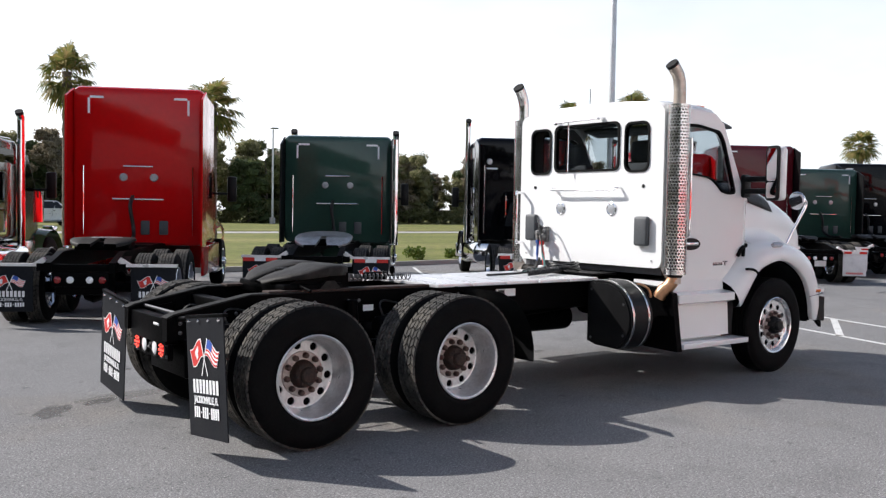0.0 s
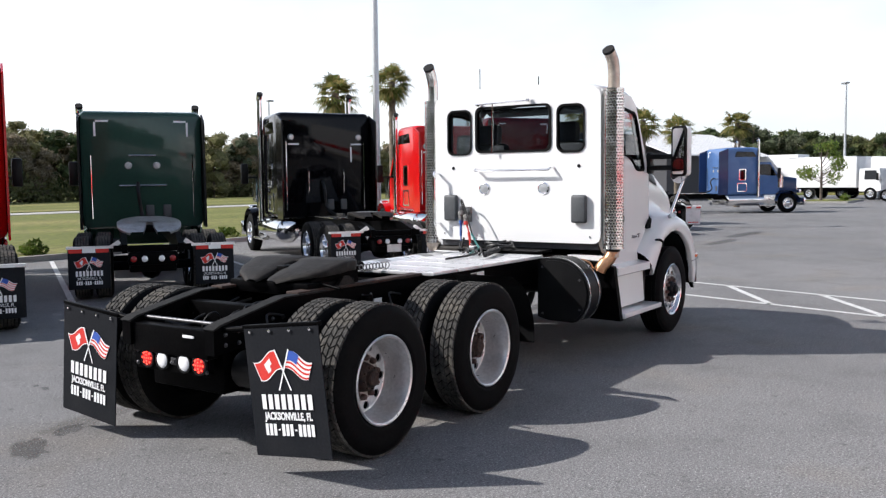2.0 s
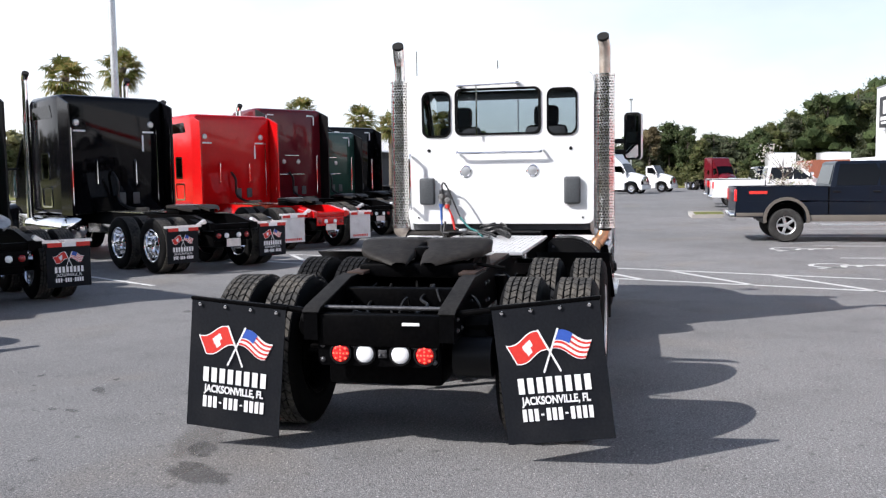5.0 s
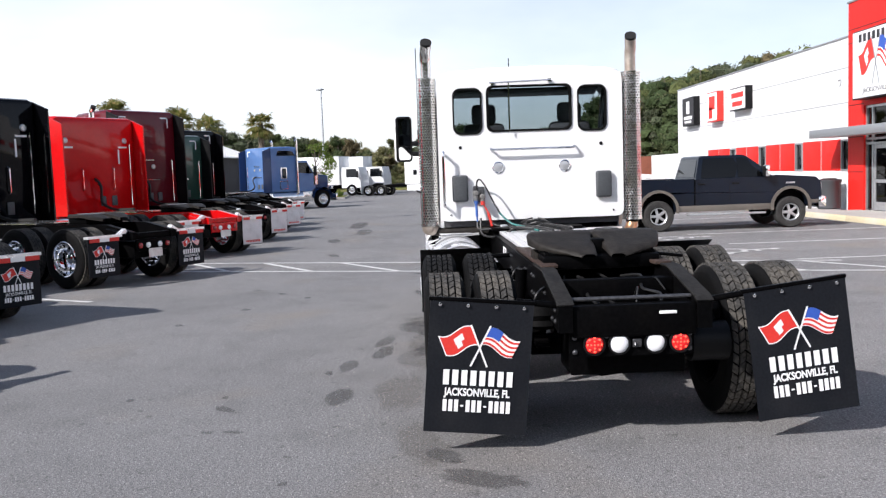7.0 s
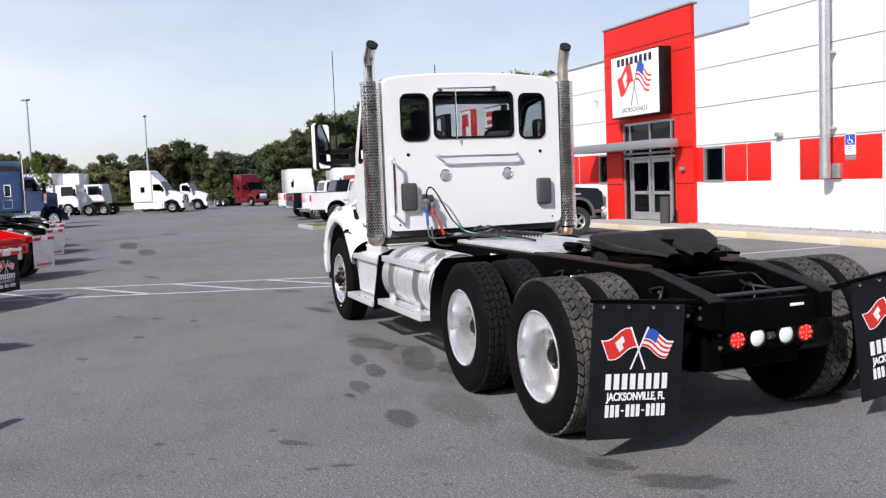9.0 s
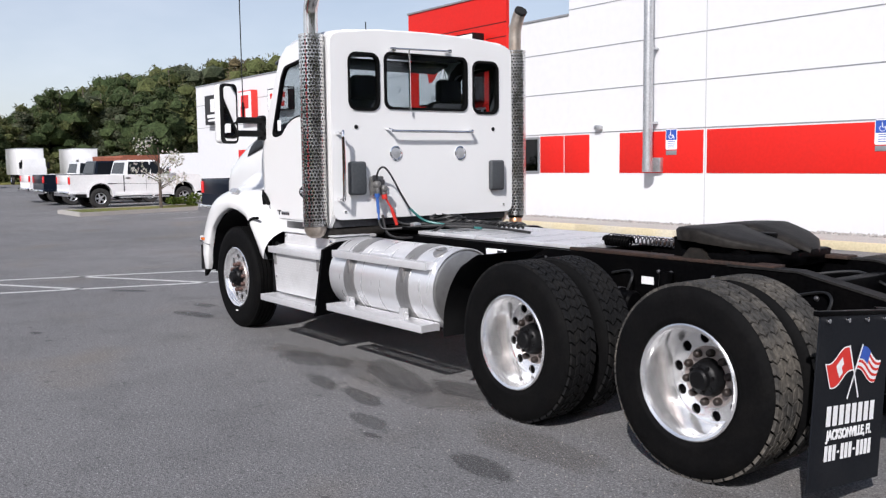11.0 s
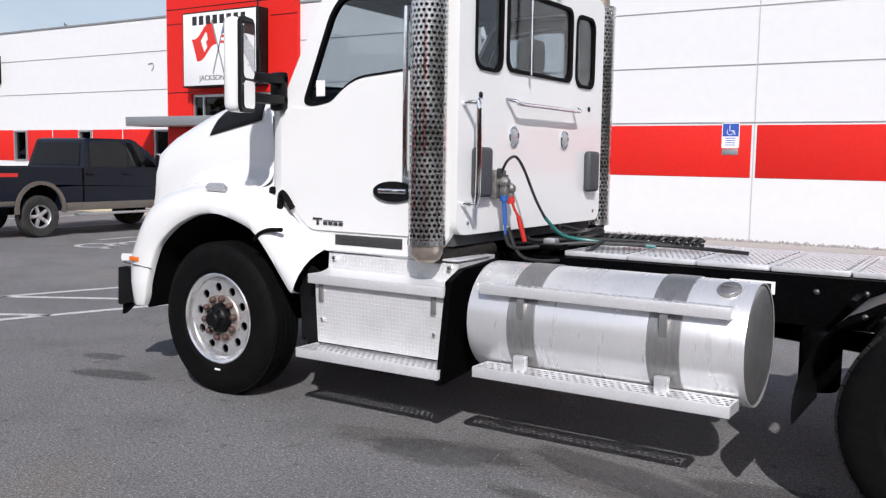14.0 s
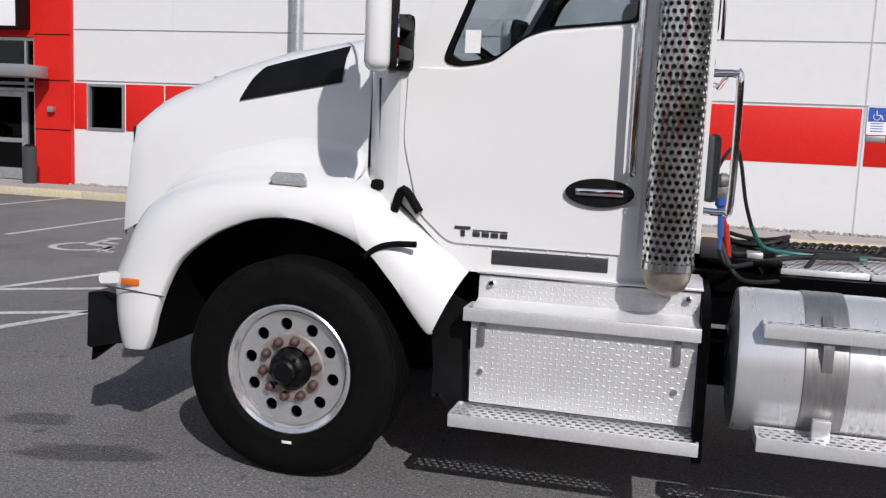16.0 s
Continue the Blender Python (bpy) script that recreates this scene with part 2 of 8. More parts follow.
def wear_asphalt(m):
    """Second scale of wear: wheel-polished pale patches, small tar spots and a coarse aggregate."""
    n, l = m.node_tree.nodes, m.node_tree.links
    b = n["Principled BSDF"]
    base = b.inputs["Base Color"].links[0].from_socket
    tex = n.new("ShaderNodeTexCoord")
    for size, detail, lo, hi, tint in ((1.7, 8.0, 0.50, 0.75, (0.80, 0.80, 0.80)), (0.12, 3.0, 0.42, 0.70, (1.16, 1.15, 1.14)), (0.5, 6.0, 0.55, 0.72, (1.02, 0.95, 0.86)), (9.0, 5.0, 0.62, 0.72, (0.60, 0.60, 0.60)), (34.0, 2.0, 0.52, 0.66, (0.78, 0.78, 0.78)), (52.0, 1.0, 0.63, 0.70, (1.75, 1.73, 1.7)), (110.0, 1.0, 0.58, 0.68, (1.6, 1.58, 1.55)), (80.0, 1.0, 0.58, 0.68, (0.6, 0.6, 0.6))):
        t, r, x = n.new("ShaderNodeTexNoise"), n.new("ShaderNodeMapRange"), n.new("ShaderNodeMix")
        t.inputs["Scale"].default_value, t.inputs["Detail"].default_value = size, detail
        r.inputs["From Min"].default_value, r.inputs["From Max"].default_value = lo, hi
        x.data_type, x.blend_type = "RGBA", "MULTIPLY"
        x.inputs["B"].default_value = (*tint, 1)
        l.new(tex.outputs["Object"], t.inputs["Vector"])
        l.new(t.outputs["Fac"], r.inputs["Value"])
        l.new(r.outputs["Result"], x.inputs["Factor"])
        l.new(base, x.inputs["A"])
        base = x.outputs["Result"]
    l.new(base, b.inputs["Base Color"])


wear_asphalt(ASPHALT)


def soft_stain(name, colour, cover):
    """An oil mark that fades out from the middle of a unit disc, ragged by noise."""
    m = bpy.data.materials.new(name)
    m.use_nodes = True
    n, l = m.node_tree.nodes, m.node_tree.links
    b, out = n["Principled BSDF"], n["Material Output"]
    b.inputs["Base Color"].default_value, b.inputs["Roughness"].default_value = (*colour, 1), 0.75
    tex, noise, fine, size, add, ramp, clear, mixs = (n.new("ShaderNode" + k) for k in ("TexCoord", "TexNoise", "TexNoise", "VectorMath", "Math", "MapRange", "BsdfTransparent", "MixShader"))
    size.operation, add.operation = "LENGTH", "MULTIPLY_ADD"
    info, shift = n.new("ShaderNodeObjectInfo"), n.new("ShaderNodeVectorMath")
    shift.operation = "ADD"
    l.new(tex.outputs["Object"], shift.inputs[0])
    l.new(info.outputs["Location"], shift.inputs[1])
    noise.inputs["Scale"].default_value, noise.inputs["Detail"].default_value = 1.7, 6.0
    l.new(shift.outputs["Vector"], noise.inputs["Vector"])
    l.new(tex.outputs["Object"], size.inputs[0])
    l.new(noise.outputs["Fac"], add.inputs[0])
    add.inputs[1].default_value = 0.9
    l.new(size.outputs["Value"], add.inputs[2])
    for key, v in (("From Min", 1.0), ("From Max", 1.2), ("To Min", cover), ("To Max", 0.0)):
        ramp.inputs[key].default_value = v
    l.new(add.outputs["Value"], ramp.inputs["Value"])
    l.new(ramp.outputs["Result"], mixs.inputs["Fac"])
    l.new(clear.outputs["BSDF"], mixs.inputs[1])
    l.new(b.outputs["BSDF"], mixs.inputs[2])
    l.new(mixs.outputs["Shader"], out.inputs["Surface"])
    n.remove(fine)
    return m


OIL_DARK = soft_stain("oil_mark", (0.055, 0.053, 0.052), 0.37)
OIL_BROWN = soft_stain("brown_dirt_mark", (0.12, 0.10, 0.08), 0.22)
OIL_FAINT = soft_stain("faint_oil_mark", (0.08, 0.079, 0.078), 0.35)
LINE_PAINT = material("worn_white_line_paint", (0.62, 0.62, 0.60), 0.8, grain=0.2, grain_size=30, stain=0.6, stain_size=7, stain_colour=(0.3, 0.3, 0.3))
YELLOW_PAINT = material("worn_yellow_kerb_paint", (0.60, 0.52, 0.34), 0.85, grain=0.12, grain_size=20, stain=0.85, stain_size=0.9, stain_colour=(0.60, 0.56, 0.47))
CONCRETE = material("concrete", (0.42, 0.40, 0.37), 0.9, grain=0.12, grain_size=30, stain=0.4, stain_size=1.2, stain_colour=(0.30, 0.285, 0.26), bump=0.3, bump_size=80)
WALL_WHITE = material("white_wall_panel", (0.73, 0.73, 0.735), 0.6, grain=0.015, grain_size=5, stain=0.06, stain_size=0.5, stain_colour=(0.66, 0.66, 0.66), bump=0.05, bump_size=30)
JOINT_PALE = material("pale_joint_sealant", (0.5, 0.5, 0.51), 0.7, grain=0.05)
WALL_RED = material("red_wall_panel", (0.66, 0.020, 0.014), 0.5, spec=0.18, grain=0.04, grain_size=14, stain=0.15, stain_size=1.0, stain_colour=(0.5, 0.03, 0.025))
GREY_METAL = material("grey_metal", (0.35, 0.36, 0.37), 0.45, 0.6, grain=0.08)
CAST_GREY = material("cast_coupling_metal", (0.24, 0.235, 0.225), 0.55, 0.6, grain=0.25, grain_size=50, stain=0.5, stain_size=18, stain_colour=(0.09, 0.085, 0.08), bump=0.2, bump_size=120)
GRIT = material("pale_grit", (0.34, 0.31, 0.27), 0.9, grain=0.5, grain_size=30, stain=0.5, stain_size=8, stain_colour=(0.15, 0.13, 0.11))
GALVANISED = material("galvanised_steel", (0.55, 0.56, 0.57), 0.42, 0.8, grain=0.12, grain_size=20, stain=0.2)
GRASS = material("lawn_soil", (0.112, 0.125, 0.014), 0.95, grain=0.45, grain_size=7, stain=1.0, stain_size=0.16, stain_colour=(0.245, 0.205, 0.065), bump=0.6, bump_size=30, stretch=(0.35, 1, 1))


# ---- mesh tools ----
class Shape:
    """A bmesh that is added to piece by piece."""

    def __init__(self):
        self.bm = bmesh.new()

    def faces(self, points, polys):
        vs = [self.bm.verts.new(p) for p in points]
        for f in polys:
            try:
                self.bm.faces.new([vs[i] for i in f])
            except ValueError:
                pass
        return self

    def box(self, x0, x1, y0, y1, z0, z1, bevel=0.0, m=None, seg=2):
        c = Matrix.LocRotScale(((x0 + x1) / 2, (y0 + y1) / 2, (z0 + z1) / 2), None, (abs(x1 - x0), abs(y1 - y0), abs(z1 - z0)))
        made = bmesh.ops.create_cube(self.bm, size=1.0, matrix=(m or Matrix()) @ c)["verts"]
        if bevel:
            edges = {e for v in made for e in v.link_edges}
            bmesh.ops.bevel(self.bm, geom=list(edges), offset=bevel, segments=seg, profile=0.5, affect="EDGES")
        return self

    def lathe(self, profile, centre=(0, 0, 0), axis="y", seg=32, closed=False):
        """Turns (radius, along) pairs about an axis."""
        def at(r, h, a):
            c, s = r * math.cos(a), r * math.sin(a)
            p = {"x": (h, c, s), "y": (c, h, s), "z": (c, s, h)}[axis]
            return (p[0] + centre[0], p[1] + centre[1], p[2] + centre[2])
        n = len(profile)
        pts = [at(r, h, 2 * math.pi * k / seg) for k in range(seg) for r, h in profile]
        polys = []
        for k in range(seg):
            k2 = (k + 1) % seg
            for i in range(n if closed else n - 1):
                j = (i + 1) % n
                polys.append((k * n + i, k * n + j, k2 * n + j, k2 * n + i))
        self.faces(pts, polys)
        return self

    def cyl(self, a, b, r, seg=16, r2=None, caps=True):
        a, b = Vector(a), Vector(b)
        d = (b - a).normalized()
        u = d.orthogonal().normalized()
        v = d.cross(u)
        r2 = r if r2 is None else r2
        ring = [(math.cos(2 * math.pi * k / seg), math.sin(2 * math.pi * k / seg)) for k in range(seg)]
        pts = [a + r * (c * u + s * v) for c, s in ring] + [b + r2 * (c * u + s * v) for c, s in ring]
        polys = [(k, (k + 1) % seg, seg + (k + 1) % seg, seg + k) for k in range(seg)]
        if caps:
            polys += [tuple(range(seg))[::-1], tuple(range(seg, 2 * seg))]
        return self.faces(pts, polys)

    def tube(self, pts, r, seg=10, caps=True):
        """A pipe along points; r may be a list."""
        pts = [Vector(p) for p in pts]
        n = len(pts)
        rs = r if isinstance(r, (list, tuple)) else [r] * n
        up = None
        out = []
        for i, p in enumerate(pts):
            d = (pts[min(i + 1, n - 1)] - pts[max(i - 1, 0)]).normalized()
            if up is None:
                up = d.orthogonal().normalized()
            up = (up - d * up.dot(d)).normalized()
            v = d.cross(up)
            out += [p + rs[i] * (math.cos(2 * math.pi * k / seg) * up + math.sin(2 * math.pi * k / seg) * v) for k in range(seg)]
        polys = [(i * seg + k, i * seg + (k + 1) % seg, (i + 1) * seg + (k + 1) % seg, (i + 1) * seg + k) for i in range(n - 1) for k in range(seg)]
        if caps:
            polys += [tuple(range(seg))[::-1], tuple(range((n - 1) * seg, n * seg))]
        return self.faces(out, polys)

    def loft(self, rows, close_u=False, caps=False):
        """Skins rows of equally many points."""
        n = len(rows[0])
        pts = [p for row in rows for p in row]
        polys = []
        for i in range(len(rows) - 1):
            for k in range(n if close_u else n - 1):
                k2 = (k + 1) % n
                polys.append((i * n + k, i * n + k2, (i + 1) * n + k2, (i + 1) * n + k))
        if caps:
            polys += [tuple(range(n))[::-1], tuple(range((len(rows) - 1) * n, len(rows) * n))]
        return self.faces(pts, polys)

    def prism(self, outline, lo, hi, axis="y", holes=(), bevel=0.0):
        """A flat plate from a 2D outline with holes, from lo to hi along an axis. (x, z) for y, (y, z) for x, (x, y) for z."""
        def put(p, h):
            return {"y": (p[0], h, p[1]), "x": (h, p[0], p[1]), "z": (p[0], p[1], h)}[axis]
        if not holes:
            n = len(outline)
            pts = [put(p, lo) for p in outline] + [put(p, hi) for p in outline]
            polys = [tuple(range(n))[::-1], tuple(range(n, 2 * n))] + [(k, (k + 1) % n, n + (k + 1) % n, n + k) for k in range(n)]
            return self.faces(pts, polys)
        b2 = bmesh.new()
        edges = []
        for loop in (outline, *holes):
            vs = [b2.verts.new(put(p, lo)) for p in loop]
            edges += [b2.edges.new((vs[k], vs[(k + 1) % len(vs)])) for k in range(len(vs))]
        bmesh.ops.triangle_fill(b2, use_beauty=True, edges=edges)
        made = bmesh.ops.extrude_face_region(b2, geom=list(b2.faces))
        step = Vector(put((0, 0), hi - lo))
        bmesh.ops.translate(b2, vec=step, verts=[g for g in made["geom"] if isinstance(g, bmesh.types.BMVert)])
        b2.verts.index_update()
        self.faces([v.co.copy() for v in b2.verts], [[v.index for v in f.verts] for f in b2.faces])
        b2.free()
        return self

    def pierced(self, cols, rows, put, hole=0.34, thick=None):
        """A sheet of cells each with an eight-sided hole; put(u, v, w) gives the place."""
        ring = [(math.cos(math.pi / 4 * k), math.sin(math.pi / 4 * k)) for k in range(8)]
        rim = [(0.5, 0), (0.5, 0.5), (0, 0.5), (-0.5, 0.5), (-0.5, 0), (-0.5, -0.5), (0, -0.5), (0.5, -0.5)]
        for j in range(rows):
            shift = 0.5 * (j % 2)
            for i in range(cols):
                cu, cv = i + 0.5 + shift, j + 0.5
                pts = [put(cu + a, cv + b, 0) for a, b in rim] + [put(cu + hole * a, cv + hole * b, 0) for a, b in ring]
                self.faces(pts, [(k, (k + 1) % 8, 8 + (k + 1) % 8, 8 + k) for k in range(8)])
        return self


def rounded(x0, x1, z0, z1, r, seg=5):
    """A rounded rectangle as a loop of points."""
    out = []
    for cx, cz, a0 in ((x1 - r, z1 - r, 0), (x0 + r, z1 - r, 90), (x0 + r, z0 + r, 180), (x1 - r, z0 + r, 270)):
        out += [(cx + r * math.cos(radians(a0 + 90 * k / seg)), cz + r * math.sin(radians(a0 + 90 * k / seg))) for k in range(seg + 1)]
    return out


def smooth_loop(points, r, seg=4):
    """Rounds the corners of a polygon."""
    out, n = [], len(points)
    for i in range(n):
        p, a, b = Vector(points[i]), Vector(points[i - 1]), Vector(points[(i + 1) % n])
        ra = min(r, (a - p).length * 0.45)
        rb = min(r, (b - p).length * 0.45)
        s, e = p + (a - p).normalized() * ra, p + (b - p).normalized() * rb
        for k in range(seg + 1):
            t = k / seg
            out.append(tuple((1 - t) ** 2 * s + 2 * t * (1 - t) * p + t * t * e))
    return out


def curve(points, steps=6):
    """A smooth line through points."""
    pts = [Vector(p) for p in points]
    out = []
    for i in range(len(pts) - 1):
        p0, p1, p2, p3 = pts[max(i - 1, 0)], pts[i], pts[i + 1], pts[min(i + 2, len(pts) - 1)]
        for k in range(steps):
            t = k / steps
            out.append(0.5 * ((2 * p1) + (p2 - p0) * t + (2 * p0 - 5 * p1 + 4 * p2 - p3) * t * t + (3 * p1 - p0 - 3 * p2 + p3) * t ** 3))
    return out + [pts[-1]]


def mesh_of(shape, name, mats, angle=38, weld=True):
    bm = shape.bm
    if weld:
        bmesh.ops.remove_doubles(bm, verts=bm.verts, dist=0.0004)
    bmesh.ops.recalc_face_normals(bm, faces=bm.faces)
    me = bpy.data.meshes.new(name)
    bm.to_mesh(me)
    bm.free()
    for m in (mats if isinstance(mats, (list, tuple)) else [mats]):
        me.materials.append(m)
    me.polygons.foreach_set("use_smooth", [True] * len(me.polygons))
    me.set_sharp_from_angle(angle=radians(angle))
    return me


def part(name, shape, mats, parent=None, label="", angle=38, weld=True, m=None):
    """Links a shape, or a mesh that is there already, as one mesh object under a thing or a part."""
    me = shape if isinstance(shape, bpy.types.Mesh) else mesh_of(shape, name, mats, angle, weld)
    ob = new(name, me)
    if parent is not None:
        ob.parent = parent
    if m is not None:
        ob.matrix_basis = m
    if label:
        tagged(ob, label)
    return ob


def thing(name, label, category, group="", m=None):
    """An empty at a thing's base."""
    ob = new(name)
    ob.empty_display_size = 0.2
    if m is not None:
        ob.matrix_basis = m
    return tagged(ob, label, category, group)


def setting(name, shape, mats, label, category, angle=38, weld=True):
    return tagged(part(name, shape, mats, None, "", angle, weld), label, category, "", "structure")


def lettering(text, size, material_, parent, m, name="lettering", width=None, thick=0.0015, bold=0.0):
    """Words in the built-in font as a flat mesh."""
    cu = bpy.data.curves.new(name, "FONT")
    cu.body, cu.size, cu.align_x, cu.align_y, cu.extrude, cu.offset = text, size, "CENTER", "CENTER", thick, bold
    tmp = bpy.data.objects.new(name, cu)
    me = bpy.data.meshes.new_from_object(tmp)
    bpy.data.objects.remove(tmp)
    if width and me.vertices:
        xs = [v.co.x for v in me.vertices]
        k = width / (max(xs) - min(xs))
        for v in me.vertices:
            v.co.x *= k
    me.materials.clear()
    me.materials.append(material_)
    ob = new(name, me)
    ob.parent = parent
    ob.matrix_basis = m
    return ob


# ---- ground, kerbs, lines ----
g = Shape()
g.faces([(-700, -700, 0), (700, -700, 0), (700, 700, 0), (-700, 700, 0)], [(0, 1, 2, 3)])
setting("ground", g, ASPHALT, "grey worn asphalt of a large truck lot", "asphalt lot")


def island(outline, name, label):
    """A lawn inside a concrete kerb."""
    kerb = Shape()
    inner = []
    n = len(outline)
    cx, cy = sum(p[0] for p in outline) / n, sum(p[1] for p in outline) / n
    for x, y in outline:
        d = Vector((cx - x, cy - y)).normalized() * 0.16
        inner.append((x + d.x, y + d.y))
    kerb.prism(outline, -0.05, 0.14, "z", holes=[inner])
    k = setting("kerb", kerb, CONCRETE, "pale concrete kerb round a lawn", "kerb")
    lawn = Shape()
    lawn.prism(inner, -0.05, 0.115, "z")
    setting(name, lawn, GRASS, label, "lawn")


def strip(p, q, width, z=0.004):
    p, q = Vector((*p, 0)), Vector((*q, 0))
    d = (q - p).normalized()
    s = Vector((-d.y, d.x, 0)) * width / 2
    return [(*(v.xy), z) for v in (p - s, q - s, q + s, p + s)]


def painted(lines, width, label, mat=None):
    s = Shape()
    for p, q in lines:
        s.faces(strip(p, q, width), [(0, 1, 2, 3)])
    setting("painted_line", s, mat or LINE_PAINT, label, "road marking")


island([(-40, 15.9), (8, 15.7), (22, 17.5), (60, 24), (60, 46), (-40, 46)], "lawn", "patchy green and straw coloured lawn beside the lot")
far_lawn = Shape().prism([(-400, 52), (300, 52), (300, 400), (-400, 400)], -0.05, 0.10, "z")
setting("lawn_far", far_lawn, GRASS, "dry grass verge in front of the woods", "lawn")
road = Shape().prism([(-400, 46.1), (300, 46.1), (300, 51.9), (-400, 51.9)], -0.05, 0.06, "z")
setting("road", road, CONCRETE, "pale concrete road behind the lawn", "road")
end_lawn = Shape().prism([(96, -120), (300, -120), (300, 51.8), (96, 51.8)], -0.05, 0.10, "z")
setting("lawn_end", end_lawn, GRASS, "dry grass at the end of the lot", "lawn")

cross_a, cross_b = (lambda y: 8.72 + 0.33 * y), (lambda y: 10.35 + 0.33 * y)
hatch = [((cross_a(-6.6), -6.6), (cross_a(6.2), 6.2)), ((cross_b(-6.0), -6.0), (cross_b(6.2), 6.2))]
for k in range(8):
    y = -5.28 + 1.64 * k
    hatch.append(((cross_a(y - 1.25), y - 1.25), (cross_b(y), y)))
painted(hatch, 0.11, "white painted hatched walkway across the asphalt")
painted([((x, -10.6), (x, -5.4)) for x in (8.8, 12.3, 15.3, 18.4, 21.6, 24.8, 28.0, 31.2, 34.4, 37.6)], 0.1, "white painted parking bay lines by the building")


def chair_mark(x, y, turn):
    """The painted wheelchair figure of a reserved bay."""
    s = Shape()
    ring = [(0.36 * math.cos(radians(a)), 0.36 * math.sin(radians(a))) for a in range(120, 391, 15)]
    for p, q in zip(ring, ring[1:]):
        s.faces(strip(p, q, 0.10, 0), [(0, 1, 2, 3)])
    for p, q in (((-0.12, 0.72), (-0.05, 0.20)), ((-0.05, 0.20), (0.28, 0.16)), ((0.28, 0.16), (0.48, -0.30)), ((-0.08, 0.46), (0.22, 0.44)), ((0.44, -0.30), (0.62, -0.24))):
        s.faces(strip(p, q, 0.11, 0), [(0, 1, 2, 3)])
    s.faces([(-0.13 + 0.11 * math.cos(k * math.pi / 6), 0.86 + 0.11 * math.sin(k * math.pi / 6), 0) for k in range(12)], [tuple(range(12))])
    ob = part("painted_symbol", s, LINE_PAINT, None, m=pose(x, y, 0.0045, 0, 0, turn))
    tagged(ob, "worn white wheelchair symbol painted on the asphalt", "road marking", "", "structure")


chair_mark(10.75, -4.95, 180)
chair_mark(14.4, -4.75, 180)
bays = []
for k in range(7):
    x = 2.03 + 4.55 * k
    bays.append(((x, 6.25), (x + 5.4, 15.4)))
painted(bays, 0.1, "white painted slanted truck bay lines")

# ---- dealership building ----
WY = -12.6
band0, band1 = 1.37, 2.40
wall = Shape()
openings = [(15.28, 16.21), (21.6, 22.25), (25.2, 25.85), (28.62, 29.35), (32.0, 32.7)]


def rect(x0, x1, z0, z1):
    return [(x0, z0), (x1, z0), (x1, z1), (x0, z1)]


low_wall = Shape().prism(rect(14.12, 40.6, 0, 5.6), WY - 0.3, WY, "y", holes=[rect(x0, x1, 1.36, 2.38) for x0, x1 in openings] + [rect(17.4, 20.65, 0.02, 3.4)])
building = thing("dealership_building", "long white panelled dealership building with a red band and red portal", "building")
part("wall", low_wall, WALL_WHITE, building, "white wall panels")
high_wall = Shape().box(-4, 14.117, WY - 0.3, WY, 0, 7.6)
part("wall", high_wall, WALL_WHITE, building, "white wall panels")
part("side_wall", Shape().box(40.3, 40.597, -45, WY - 0.303, 0, 5.6), WALL_WHITE, building)
part("side_wall", Shape().box(-4, -3.7, -45, WY - 0.303, 0, 7.6), WALL_WHITE, building)
part("back_wall", Shape().box(-4, 40.597, -45.3, -45.003, 0, 5.6), WALL_WHITE, building)
part("roof", Shape().box(-3.697, 40.297, -45, WY - 0.303, 5.2, 5.35), GREY_METAL, building)
part("coping", Shape().box(14.13, 40.63, WY - 0.33, WY + 0.03, 5.6, 5.66, 0.01), GREY_METAL, building, "grey metal coping")
for z in (3.55, 4.66, 5.75, 6.8):
    if z < 5.6:
        part("joint", Shape().box(21.56, 40.6, WY, WY + 0.006, z - 0.012, z + 0.012), GREY_METAL, building)
        part("joint", Shape().box(14.12, 16.56, WY, WY + 0.006, z - 0.012, z + 0.012), GREY_METAL, building)
    part("joint", Shape().box(-3.98, 14.117, WY, WY + 0.006, z - 0.012, z + 0.012), GREY_METAL, building)
part("joint", Shape().box(-3.98, 16.5, WY, WY + 0.012, band1 + 0.03, band1 + 0.05), GREY_METAL, building)
for x in (4.95, 9.62, 0.27):
    part("joint", Shape().box(x - 0.012, x + 0.012, WY, WY + 0.007, 0.15, 7.6), JOINT_PALE, building)


def red_panel(x0, x1):
    part("red_panel", Shape().box(x0, x1, WY, WY + 0.012, band0, band1 - 0.01, 0.004), WALL_RED, building, "glossy red wall panel")


for x0, x1 in ((-3.95, 0.22), (0.32, 4.90), (5.00, 9.57), (9.67, 12.27), (13.34, 14.28), (14.31, 15.25), (16.24, 16.56),
               (22.3, 23.7), (23.75, 25.17), (25.9, 27.2), (27.25, 28.6), (29.4, 30.7), (30.75, 31.95), (32.75, 34.2), (34.25, 35.7)):
    red_panel(x0, x1)


def wall_window(x0, x1, z0, z1):
    f = part("window", Shape().prism(rect(x0 + 0.002, x1 - 0.002, z0 + 0.002, z1 - 0.002), WY - 0.12, WY + 0.03, "y", holes=[rect(x0 + 0.06, x1 - 0.06, z0 + 0.06, z1 - 0.06)]), GREY_METAL, building, "dark window in a grey metal frame")
    part("pane", Shape().box(x0 + 0.06, x1 - 0.06, WY - 0.06, WY - 0.05, z0 + 0.06, z1 - 0.06), DARK_GLASS, f)


for x0, x1 in openings:
    wall_window(x0, x1, 1.36, 2.38)
part("room_lining", Shape().box(14.4, 40.2, -16.3, -16.2, 0, 4), INTERIOR, building)

